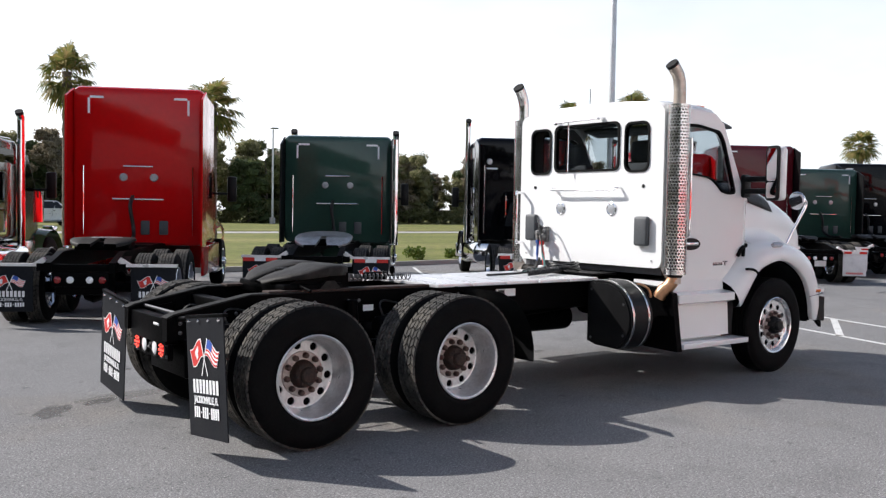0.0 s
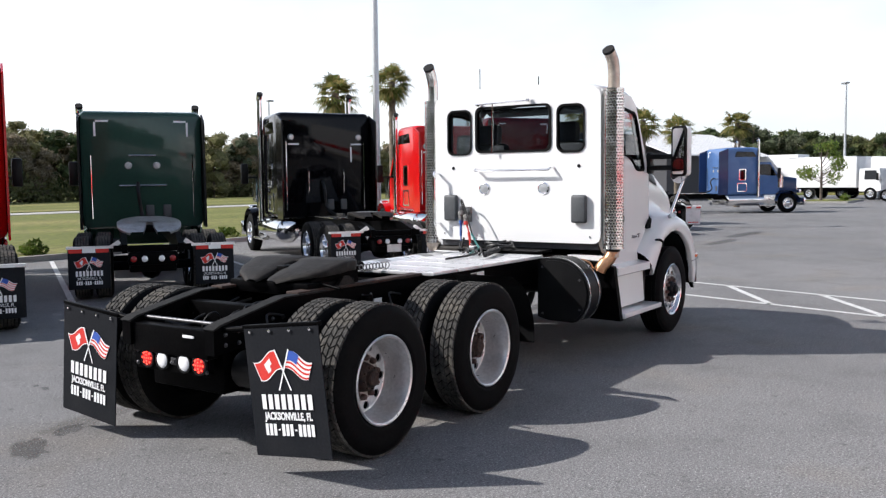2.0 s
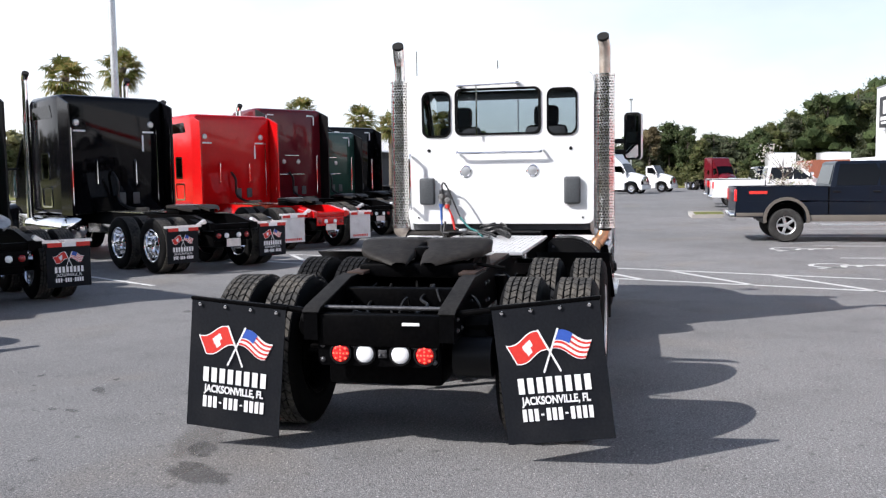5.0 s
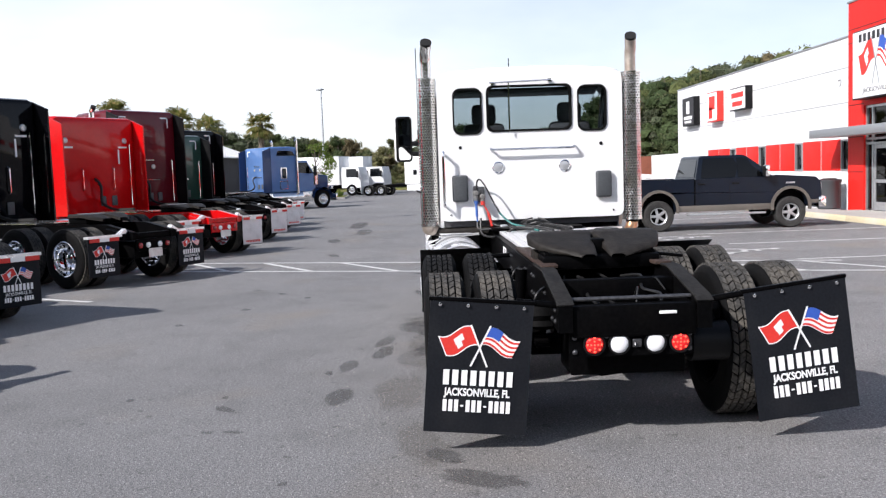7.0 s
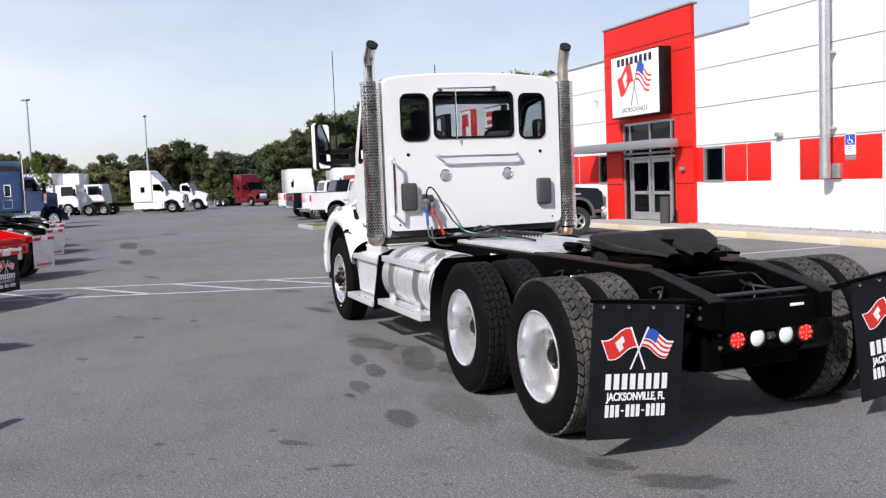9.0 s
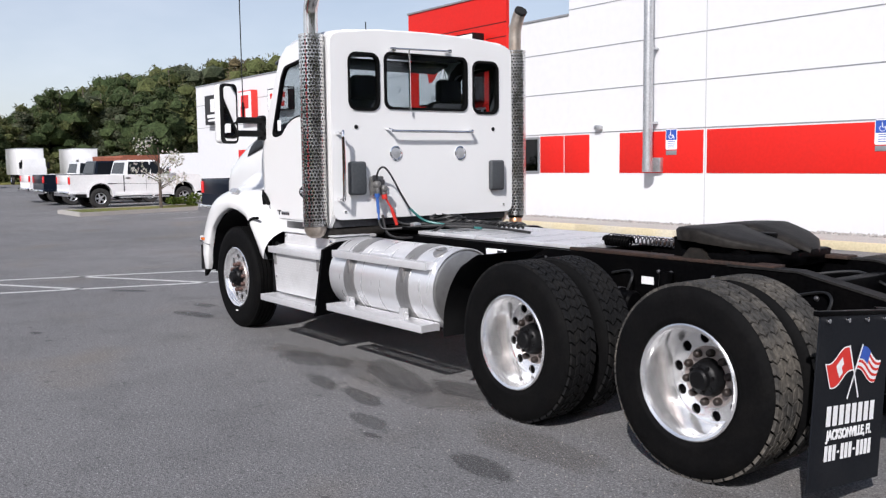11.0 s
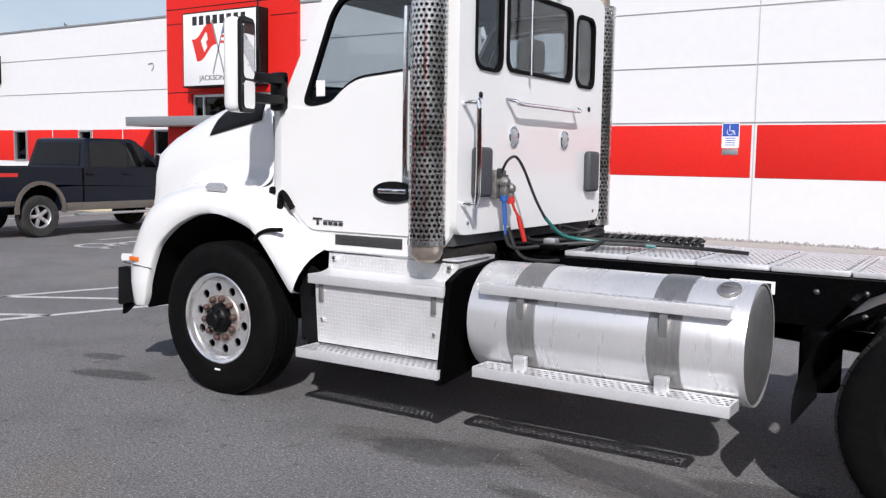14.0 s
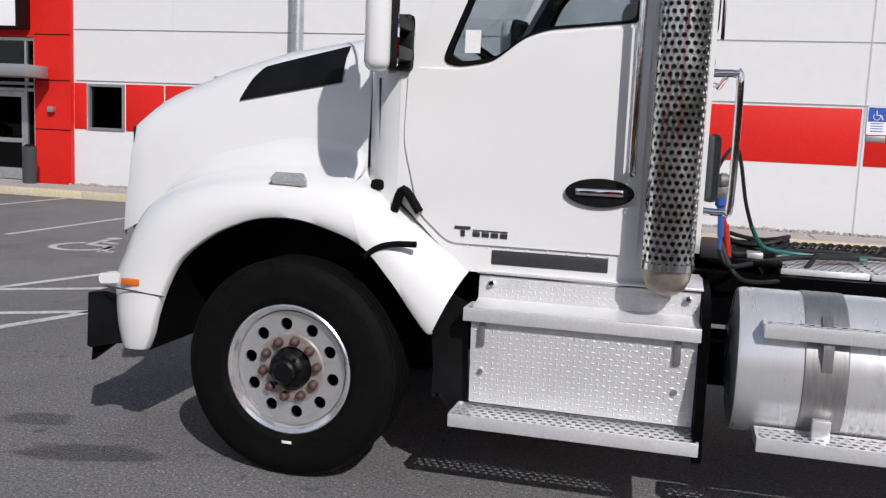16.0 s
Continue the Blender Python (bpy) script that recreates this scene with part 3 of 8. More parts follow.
# red entrance portal
px0, px1, pz, py = 16.57, 21.55, 6.6, WY + 0.12
portal = part("portal", Shape().prism(rect(px0, px1, 0.0, pz), WY + 0.003, py, "y", holes=[rect(17.5, 20.55, 0.05, 3.36)]), WALL_RED, building, "red panelled entrance portal")
for z in (1.33, 2.42, 3.42, 5.35):
    part("joint", Shape().box(px0, 17.49, py, py + 0.004, z - 0.012, z + 0.012), BLACK_PLASTIC, portal)
    part("joint", Shape().box(20.56, px1, py, py + 0.004, z - 0.012, z + 0.012), BLACK_PLASTIC, portal)
part("joint", Shape().box(px0, px1, py, py + 0.004, 5.75, 5.774), BLACK_PLASTIC, portal)
part("coping", Shape().box(px0 - 0.04, px1 + 0.04, WY - 0.1, py + 0.04, pz, pz + 0.06, 0.01), GREY_METAL, portal)
door_bars = Shape()
for x in (17.51, 17.75, 18.93, 20.1, 20.48):
    door_bars.box(x, x + 0.06, WY - 0.04, WY + 0.06, 0.16, 3.35)
for z in (2.16, 2.3, 3.28):
    door_bars.box(17.51, 20.54, WY - 0.035, WY + 0.055, z, z + 0.07)
part("door_frame", door_bars, GALVANISED, portal, "grey aluminium door and transom frame")
part("transom_pane", Shape().box(17.55, 20.5, WY, WY + 0.01, 2.35, 3.3), DARK_GLASS, portal)
for x0, x1 in ((17.82, 18.92), (19.0, 20.09)):
    leaf = part("door", Shape().prism(rect(x0, x1, 0.17, 2.15), WY - 0.02, WY + 0.03, "y", holes=[rect(x0 + 0.11, x1 - 0.11, 0.42, 1.0), rect(x0 + 0.11, x1 - 0.11, 1.1, 2.03)]), GALVANISED, portal, "glazed aluminium door leaf")
    part("pane", Shape().box(x0 + 0.1, x1 - 0.1, WY, WY + 0.008, 0.4, 2.05), DARK_GLASS, leaf)
    part("handle", Shape().tube([(x1 - 0.08 if x0 < 19 else x0 + 0.08, WY + 0.09, 0.95), (x1 - 0.08 if x0 < 19 else x0 + 0.08, WY + 0.09, 1.3)], 0.013), CHROME, leaf)
for x0, x1 in ((17.57, 17.75), (20.16, 20.48)):
    part("pane", Shape().box(x0, x1, WY, WY + 0.008, 0.2, 2.16), DARK_GLASS, portal)
part("canopy", Shape().box(16.95, 22.2, WY + 0.36, WY + 1.1, 2.44, 2.70, 0.015), GREY_METAL, building, "flat grey metal entrance canopy")
part("wall_lamp", Shape().box(16.95, 17.09, py, py + 0.14, 1.72, 1.84, 0.02), GALVANISED, portal)

# sign over the entrance
sg = thing("entrance_sign", "white box sign with crossed red and striped flags over the entrance", "sign")
sx0, sx1, sz0, sz1, sy = 17.58, 20.40, 3.51, 5.54, py + 0.44
part("cabinet", Shape().box(sx0, sx1, py + 0.003, sy - 0.01, sz0, sz1, 0.01), BLACK_PLASTIC, sg, "black sign cabinet")
part("face", Shape().box(sx0 + 0.04, sx1 - 0.04, sy - 0.01, sy, sz0 + 0.04, sz1 - 0.04, 0.003), PRINT_WHITE, sg, "white sign face")


def crossed_flags(parent, m, s):
    """Two crossed flags, one red with a white figure, one striped with a blue corner, s wide."""
    sh = Shape()

    def band(sh, side, a0, a1, b0, b1, h, tilt=0.32, n=8):
        rows = []
        for b in (b0, b1):
            row = []
            for k in range(n + 1):
                a = a0 + (a1 - a0) * k / n
                u = side * s * (0.014 + 0.10 * b + 0.40 * a)
                v = s * (0.025 + 0.222 * b - 0.155 * a + 0.03 * math.sin(2 * math.pi * a))
                row.append((u, v, h))
            rows.append(row)
        sh.loft(rows)
    edge = Shape()
    band(edge, -1, -0.02, 1.04, -0.06, 1.06, 0.0006)
    part("flag_border", edge, PRINT_WHITE, parent, m=m)
    red = Shape()
    band(red, -1, 0, 1, 0, 1, 0.001)
    part("flag_field", red, PRINT_RED, parent, "red flag", m=m)
    fig = Shape()
    band(fig, -1, 0.36, 0.62, 0.42, 0.75, 0.002)
    band(fig, -1, 0.45, 0.6, 0.18, 0.45, 0.002)
    part("flag_figure", fig, PRINT_WHITE, parent, m=m)
    white = Shape()
    band(white, 1, 0, 1, 0, 1, 0.001)
    part("flag_field", white, PRINT_WHITE, parent, m=m)
    for k in range(4):
        st = Shape()
        band(st, 1, 0.45 if k > 1 else 0.0, 1, 0.04 + 0.25 * k, 0.15 + 0.25 * k, 0.002)
        part("flag_stripe", st, PRINT_RED, parent, m=m)
    can = Shape()
    band(can, 1, 0, 0.45, 0.46, 1.0, 0.003)
    part("flag_canton", can, PRINT_BLUE, parent, m=m)
    for side in (-1, 1):
        pole = Shape()
        a, b = Vector((side * s * 0.125, s * 0.27)), Vector((-side * s * 0.105, -s * 0.26))
        d = (b - a).normalized()
        w = Vector((-d.y, d.x)) * s * 0.012
        pole.faces([(*(a + w), 0.004), (*(a - w), 0.004), (*(b - w), 0.004), (*(b + w), 0.004)], [(0, 1, 2, 3)])
        part("flag_pole", pole, GREY_METAL if s > 1 else PRINT_WHITE, parent, m=m)


def word_bars(parent, m, width, height, count, mat, gap=0.34, skip=()):
    """A word that is not lettered: upright bars of its size and colour."""
    step = width / count
    tall = mesh_of(Shape().box(-step * (1 - gap) / 2, step * (1 - gap) / 2, -height / 2, height / 2, 0.0, 0.0015), "print_bar", mat)
    dash = mesh_of(Shape().box(-step * 0.25, step * 0.25, -height * 0.07, height * 0.07, 0.0, 0.0015), "print_bar", mat)
    for k in range(count):
        part("print_bar", dash if k in skip else tall, None, parent, m=m @ pose(-width / 2 + step * (k + 0.5), 0, 0))


sm = pose((sx0 + sx1) / 2, sy + 0.001, 4.56, 90, 0, 180)
crossed_flags(sg, sm @ Matrix.Diagonal((1.0, 1.35, 1, 1)), 2.0)
part("wall_mark", Shape().tube(curve([(22.5, WY + 0.006, 4.3), (22.3, WY + 0.006, 4.31), (22.28, WY + 0.006, 4.2), (22.36, WY + 0.006, 4.1)], 4), 0.02, 5), GREY_METAL, building, "small grey mark on the wall")
part("wall_lamp", Shape().box(12.85, 13.05, WY + 0.001, WY + 0.16, 2.50, 2.62, 0.03), GALVANISED, building)
word_bars(sg, sm @ pose(0, 0.74, 0), 2.1, 0.24, 8, PRINT_BLACK)
lettering("JACKSONVILLE", 0.2, PRINT_BLACK, sg, sm @ pose(0, -0.82, 0.001), width=1.5)


def box_sign(x0, x1, z0, z1, mats, bars, label, depth=0.3):
    t = thing("wall_sign", label, "sign")
    part("cabinet", Shape().box(x0, x1, WY + 0.003, WY + depth, z0, z1, 0.01), mats[0], t)
    part("face", Shape().box(x0 + 0.05, x1 - 0.05, WY + depth, WY + depth + 0.01, z0 + 0.05, z1 - 0.05), mats[1], t)
    for cx, cz, w, h, mat in bars:
        part("print_bar", Shape().box(cx - w / 2, cx + w / 2, WY + depth + 0.01, WY + depth + 0.014, cz - h / 2, cz + h / 2, 0.0), mat, t)


box_sign(36.9, 38.8, 3.65, 5.05, (BLACK_PLASTIC, PRINT_BLACK), [(37.85, 4.55, 0.5, 0.6, PRINT_WHITE), (37.85, 4.05, 1.3, 0.16, PRINT_WHITE), (37.85, 3.85, 1.1, 0.1, PRINT_WHITE)], "black box sign with white mark on the white wall")
box_sign(33.5, 34.9, 3.65, 5.0, (PRINT_RED, PRINT_WHITE), [(34.2, 4.5, 0.8, 0.6, PRINT_RED), (34.4, 4.05, 0.5, 0.5, PRINT_RED)], "red and white box sign on the white wall")
box_sign(30.0, 31.9, 3.95, 4.9, (BLACK_PLASTIC, PRINT_WHITE), [(30.95, 4.58, 1.4, 0.22, PRINT_RED), (30.95, 4.22, 1.2, 0.2, PRINT_RED)], "white box sign with red lettering bars on the white wall")

# downpipe, bay signs
dp = thing("downpipe", "round galvanised downpipe on the white wall", "downpipe")
part("pipe", Shape().cyl((11.08, WY + 0.32, 1.42), (11.08, WY + 0.32, 7.5), 0.12, 20), GALVANISED, dp)
part("collar", Shape().cyl((11.08, WY + 0.32, 1.4), (11.08, WY + 0.32, 1.75), 0.13, 20), GALVANISED, dp)
for z in (2.6, 4.4, 6.2):
    part("pipe_bracket", Shape().box(11.02, 11.14, WY + 0.003, WY + 0.21, z - 0.03, z + 0.03, 0.004), GALVANISED, dp)
part("electric_box", Shape().box(10.85, 11.08, WY + 0.003, WY + 0.12, 1.4, 1.75, 0.01), GALVANISED, dp)


def bay_sign(x):
    t = thing("accessible_parking_sign", "blue and white accessible parking sign on the red band", "sign", "bay signs")
    part("plate", Shape().prism(rounded(x - 0.17, x + 0.17, 1.94, 2.44, 0.03), WY + 0.014, WY + 0.02, "y"), PRINT_WHITE, t)
    part("blue_panel", Shape().box(x - 0.155, x + 0.155, WY + 0.02, WY + 0.022, 2.17, 2.42), PRINT_BLUE, t)
    sh = Shape()
    ring = [(x + 0.01 + 0.06 * math.cos(a), 2.26 + 0.06 * math.sin(a)) for a in [k * math.pi / 8 + 2.4 for k in range(13)]]
    for (a, b) in zip(ring, ring[1:]):
        sh.tube([(a[0], WY + 0.023, a[1]), (b[0], WY + 0.023, b[1])], 0.007, 4)
    sh.tube([(x + 0.02, WY + 0.023, 2.37), (x + 0.015, WY + 0.023, 2.28), (x - 0.06, WY + 0.023, 2.28), (x - 0.09, WY + 0.023, 2.2)], 0.01, 4)
    sh.lathe([(0.0, 0.0), (0.016, 0.0), (0.016, 0.004)], (x + 0.02, WY + 0.022, 2.39), "y", 10)
    part("symbol", sh, PRINT_WHITE, t)
    bars = Shape()
    for k in range(4):
        bars.box(x - 0.1, x + 0.1, WY + 0.02, WY + 0.0215, 2.13 - 0.045 * k, 2.145 - 0.045 * k)
    part("print_bars", bars, PRINT_BLUE, t)
    part("plate", Shape().box(x - 0.16, x + 0.16, WY + 0.014, WY + 0.02, 1.81, 1.92, 0.003), GREY_METAL, t, "small grey penalty plate")


bay_sign(10.6)
bay_sign(5.4)
bay_sign(0.06)

# walkway along the building
walk_slab = Shape()
for k in range(34):
    x0 = -30 + 1.83 * k
    walk_slab.box(x0 + 0.006, x0 + 1.824, WY + 0.55, -10.86, -0.05, 0.15, 0.008, seg=1)
setting("pavement", walk_slab, CONCRETE, "concrete slab walkway along the building", "pavement")
setting("pavement_entrance", Shape().box(17.7, 20.9, WY + 0.003, WY + 0.548, -0.05, 0.15), CONCRETE, "concrete step in front of the entrance", "pavement")
kerb = Shape()
for k in range(21):
    x0 = -30 + 3 * k
    kerb.box(x0 + 0.004, x0 + 2.996, -10.855, -10.70, -0.05, 0.155, 0.02)
setting("kerb_walkway", kerb, YELLOW_PAINT, "kerb with faded yellow paint", "kerb")
gravel = Shape()
random.seed(4)
for k in range(2600):
    x = random.uniform(-4, 16.4)
    y = WY + random.uniform(0.03, 0.5)
    r = random.uniform(0.018, 0.05)
    q = Euler((random.random() * 6, random.random() * 6, random.random() * 6)).to_matrix()
    base = [(1, 0, 0), (-1, 0, 0), (0, 1, 0), (0, -1, 0), (0, 0, 0.7), (0, 0, -0.7)]
    gravel.faces([q @ Vector(b) * r * random.uniform(0.8, 1.2) + Vector((x, y, 0.12 + r * 0.4)) for b in base],
                 [(0, 2, 4), (2, 1, 4), (1, 3, 4), (3, 0, 4), (2, 0, 5), (1, 2, 5), (3, 1, 5), (0, 3, 5)])
STONE = material("grey_gravel", (0.33, 0.31, 0.29), 0.9, grain=0.4, grain_size=8)
tagged(part("gravel", gravel, STONE, weld=False), "grey gravel strip at the foot of the white wall", "gravel", kind="stuff")
setting("gravel_bed", Shape().box(-30, 16.5, WY + 0.003, WY + 0.548, -0.05, 0.11), STONE, "grey gravel bed at the wall", "gravel bed")


# ---- the white day-cab truck ----
def tyre_meshes(r=0.512, w=0.28, ribs=5, blocks=46, drive=True):
    h = w / 2
    t = Shape().lathe([(0.288, -h * 0.80), (0.33, -h * 0.96), (0.40, -h * 1.02), (0.45, -h * 0.98), (0.482, -h * 0.88), (r - 0.016, -h * 0.78), (r - 0.016, h * 0.78), (0.482, h * 0.88),
                       (0.455, h * 0.97), (0.448, h * 0.985), (0.40, h * 1.02), (0.345, h * 0.975), (0.335, h * 0.985), (0.325, h * 0.95), (0.288, h * 0.80)], seg=64)
    tr = Shape()
    wide = 1.56 * h
    for i in range(ribs):
        y0 = -wide / 2 + wide * i / ribs + 0.004
        y1 = -wide / 2 + wide * (i + 1) / ribs - 0.004
        if not drive:
            tr.lathe([(r - 0.02, y0), (r, y0 + 0.002), (r, y1 - 0.002), (r - 0.02, y1)], seg=64)
            continue
        for k in range(blocks):
            a0 = 2 * math.pi * (k + 0.5 * (i % 2) + 0.10) / blocks
            a1 = a0 + 2 * math.pi / blocks * 0.82
            sk = 0.35 * 2 * math.pi / blocks * (1 if i % 2 else -1)
            pts = []
            for rr, inset in ((r - 0.02, 0.0), (r, 0.002)):
                for a, y, s in ((a0, y0 + inset, 0), (a1, y0 + inset, 0), (a1, y1 - inset, sk), (a0, y1 - inset, sk)):
                    pts.append((rr * math.cos(a + s), y, rr * math.sin(a + s)))
            tr.faces(pts, [(4, 5, 6, 7), (0, 1, 5, 4), (1, 2, 6, 5), (2, 3, 7, 6), (3, 0, 4, 7)])
    return mesh_of(t, "tyre", RUBBER), mesh_of(tr, "tread", TREAD if drive else RUBBER, weld=False)


def circle(r, n, cx=0.0, cz=0.0, a0=0.0):
    return [(cx + r * math.cos(2 * math.pi * k / n + a0), cz + r * math.sin(2 * math.pi * k / n + a0)) for k in range(n)]


def rim_mesh(deep, mat, h=0.125, seg=64):
    """A ten-hole disc wheel: deep-dished (rear outer) or with its disc near the outer face (front)."""
    disc_y = -0.075 if deep else 0.088
    s = Shape()
    s.lathe([(0.278, -h), (0.300, -h), (0.296, -h + 0.012), (0.280, -h + 0.02), (0.268, -0.06), (0.268, 0.06), (0.284, h - 0.02), (0.300, h - 0.004), (0.304, h + 0.006), (0.296, h + 0.012),
             (0.282, h + 0.004), (0.270, h - 0.03), (0.262, 0.03 if deep else h - 0.045), (0.250 if deep else 0.268, disc_y + (0.03 if deep else 0.012)), (0.244 if deep else 0.262, disc_y + 0.004), (0.235, disc_y)], seg=seg)
    holes = [circle(0.029, seg // 4 - 2, 0.207 * math.cos(2 * math.pi * (k + 0.5) / 10), 0.207 * math.sin(2 * math.pi * (k + 0.5) / 10)) for k in range(10)]
    s.prism(circle(0.246 if deep else 0.264, seg - 4), disc_y - 0.014, disc_y, "y", holes=holes + [circle(0.100, seg * 5 // 8)])
    return mesh_of(s, "rim", mat)


def face_mesh(deep):
    """The dirty raised ring that carries the nuts."""
    y = -0.075 if deep else 0.088
    return mesh_of(Shape().lathe([(0.164, y + 0.0005), (0.157, y + 0.010), (0.104, y + 0.012), (0.100, y - 0.01)], seg=48), "disc_face", DIRTY_FACE)


def hub_mesh(deep, mat):
    y = -0.06 if deep else 0.09
    s = Shape()
    s.lathe([(0.0, y + 0.10), (0.045, y + 0.10), (0.055, y + 0.092), (0.060, y + 0.07), (0.082, y + 0.06), (0.090, y + 0.045), (0.098, y + 0.01), (0.103, y - 0.02)], seg=32)
    for k in range(8):
        a = 2 * math.pi * k / 8
        c = (0.072 * math.cos(a), 0.072 * math.sin(a))
        s.cyl((c[0], y + 0.05, c[1]), (c[0], y + 0.075, c[1]), 0.010, 6)
    return mesh_of(s, "hub", mat)


def nut_mesh():
    return mesh_of(Shape().lathe([(0.022, 0.0), (0.0215, 0.022), (0.018, 0.034), (0.010, 0.040), (0.0, 0.041)], seg=10), "lug_nut", NUT_RUST)


TYRE, DRIVE_TREAD = tyre_meshes()
_, STEER_TREAD = tyre_meshes(drive=False)
RIM_DEEP, RIM_DULL, RIM_FRONT = rim_mesh(True, ALU_RIM), rim_mesh(True, DULL_RIM), rim_mesh(False, ALU_RIM)
HUB_DEEP, HUB_RUSTY, HUB_FRONT, NUT = hub_mesh(True, BLACK_PLASTIC), hub_mesh(True, RUST), hub_mesh(False, BLACK_PLASTIC), nut_mesh()
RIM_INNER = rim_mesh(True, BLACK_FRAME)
FACE_DEEP, FACE_FRONT = face_mesh(True), face_mesh(False)
_, CLEAN_TREAD = tyre_meshes()
CLEAN_TREAD.materials[0] = TREAD_CLEAN
NUT_GREASY = NUT.copy()
NUT_GREASY.materials[0] = NUT_DARK
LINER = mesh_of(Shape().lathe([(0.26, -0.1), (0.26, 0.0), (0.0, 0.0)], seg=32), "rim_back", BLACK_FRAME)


def wheel(parent, x, y, z, side, kind, turn=0.0, rim=None, tread=None):
    """side 1: its face looks to +y."""
    m = pose(x, y, z, 0, 0, 0 if side > 0 else 180) @ pose(0, 0, 0, 0, turn, 0) @ Matrix.Diagonal((1.028, 1.0, 1.028, 1))
    deep = kind != "front"
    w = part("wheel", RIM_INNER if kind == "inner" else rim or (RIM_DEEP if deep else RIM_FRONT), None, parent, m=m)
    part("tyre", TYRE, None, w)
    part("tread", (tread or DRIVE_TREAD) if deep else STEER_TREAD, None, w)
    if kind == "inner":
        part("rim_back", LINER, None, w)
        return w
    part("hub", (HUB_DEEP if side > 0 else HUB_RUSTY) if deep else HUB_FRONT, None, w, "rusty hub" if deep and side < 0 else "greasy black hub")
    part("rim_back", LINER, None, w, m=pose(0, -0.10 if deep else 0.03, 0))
    part("disc_face", FACE_DEEP if deep else FACE_FRONT, None, w, "brown-stained wheel centre")
    dy = -0.064 if deep else 0.098
    for k in range(10):
        a = 2 * math.pi * k / 10
        part("lug_nut", NUT_GREASY if deep and side > 0 else NUT, None, w, m=pose(0.133 * math.cos(a), dy, 0.133 * math.sin(a)))
    return w


truck = thing("day_cab_truck", "white day-cab tractor truck with bare chassis parked on the asphalt", "truck")
AX_R, AX_M, AX_F, AZ = -0.73, 0.66, 5.12, 0.526
for sd in (1, -1):
    for ax in (AX_R, AX_M):
        wheel(truck, ax, sd * 1.145, AZ, sd, "outer", 11 if ax < 0 else 29, RIM_DEEP if sd > 0 else RIM_DULL, CLEAN_TREAD if ax > 0 and sd > 0 else None)
        wheel(truck, ax, sd * 0.805, AZ, -sd, "inner", 5, tread=CLEAN_TREAD if ax > 0 and sd > 0 else None)
    wheel(truck, AX_F, sd * 1.06, AZ, sd, "front", 8)

# chassis
for sd in (1, -1):
    rail = Shape()
    y0, y1 = sd * 0.385, sd * 0.475
    rail.prism([(-1.52, 0.74), (-1.52, 0.91), (-1.46, 0.93), (-0.86, 1.05), (6.0, 1.05), (6.0, 0.80), (-0.86, 0.78)], min(y0, y1), max(y0, y1), "y")
    part("frame_rail", rail, BLACK_FRAME, truck, "black steel frame rail")
    part("rail_cap", Shape().prism([(-1.53, 0.915), (-1.47, 0.942), (-0.86, 1.062), (-0.4, 1.062), (-0.4, 1.05), (-0.86, 1.05), (-1.46, 0.93), (-1.52, 0.905)], sd * 0.43 - 0.052, sd * 0.43 + 0.052, "y"), DUSTY_FRAME, truck, "dusty top flange of the frame rail")
    for ax in (AX_R, AX_M):
        spring = Shape()
        for k in range(4):
            spring.box(ax - 0.48 + 0.05 * k, ax + 0.48 - 0.05 * k, sd * 0.53 - 0.045, sd * 0.53 + 0.045, 0.60 + 0.022 * k, 0.618 + 0.022 * k, 0.003)
        part("leaf_spring", spring, BLACK_FRAME, truck)
        bag = Shape().lathe([(0.0, 0.70), (0.10, 0.70), (0.135, 0.73), (0.12, 0.765), (0.14, 0.80), (0.12, 0.86), (0.09, 0.87)], (ax - 0.33 if ax < 0 else ax + 0.33, sd * 0.53, 0), "z", 20)
        part("air_spring", bag, RUBBER, truck)
    part("shock_absorber", Shape().cyl((0.06, sd * 0.55, 0.45), (0.02, sd * 0.52, 0.98), 0.045, 14).cyl((0.07, sd * 0.55, 0.38), (0.06, sd * 0.55, 0.46), 0.02, 10), BLACK_FRAME, truck)
    part("side_marker", Shape().box(0.16, 0.26, sd * 0.476, sd * 0.482, 0.88, 0.93), PRINT_WHITE, truck, "small white data plate")
    part("data_plate", Shape().box(1.63, 1.87, sd * 0.476, sd * 0.482, 0.935, 1.005, 0.002), PRINT_WHITE, truck, "white printed data plate")
    part("data_plate", Shape().box(1.65, 1.73, sd * 0.4821, sd * 0.4835, 0.945, 0.995), PRINT_BLACK, truck, "dark printed block")
for ax in (AX_R, AX_M):
    axle = Shape().cyl((ax, -0.7, AZ), (ax, 0.7, AZ), 0.075, 16)
    axle.lathe([(0.0, -0.24), (0.16, -0.2), (0.23, -0.06), (0.24, 0.05), (0.18, 0.18), (0.0, 0.24)], (ax, 0.02, AZ), "y", 24)
    part("axle", axle, BLACK_FRAME, truck)
part("axle", Shape().box(AX_F - 0.06, AX_F + 0.06, -0.95, 0.95, 0.42, 0.52, 0.02), BLACK_FRAME, truck)
for x in (-0.95, -0.1, 0.0, 0.9, 1.9, 2.9, 3.9, 4.9):
    part("crossmember", Shape().box(x - 0.05, x + 0.05, -0.384, 0.384, 0.84, 1.0, 0.01), BLACK_FRAME, truck)
part("drive_shaft", Shape().cyl((0.9, 0, 0.62), (3.6, 0, 0.80), 0.06, 14), BLACK_FRAME, truck)
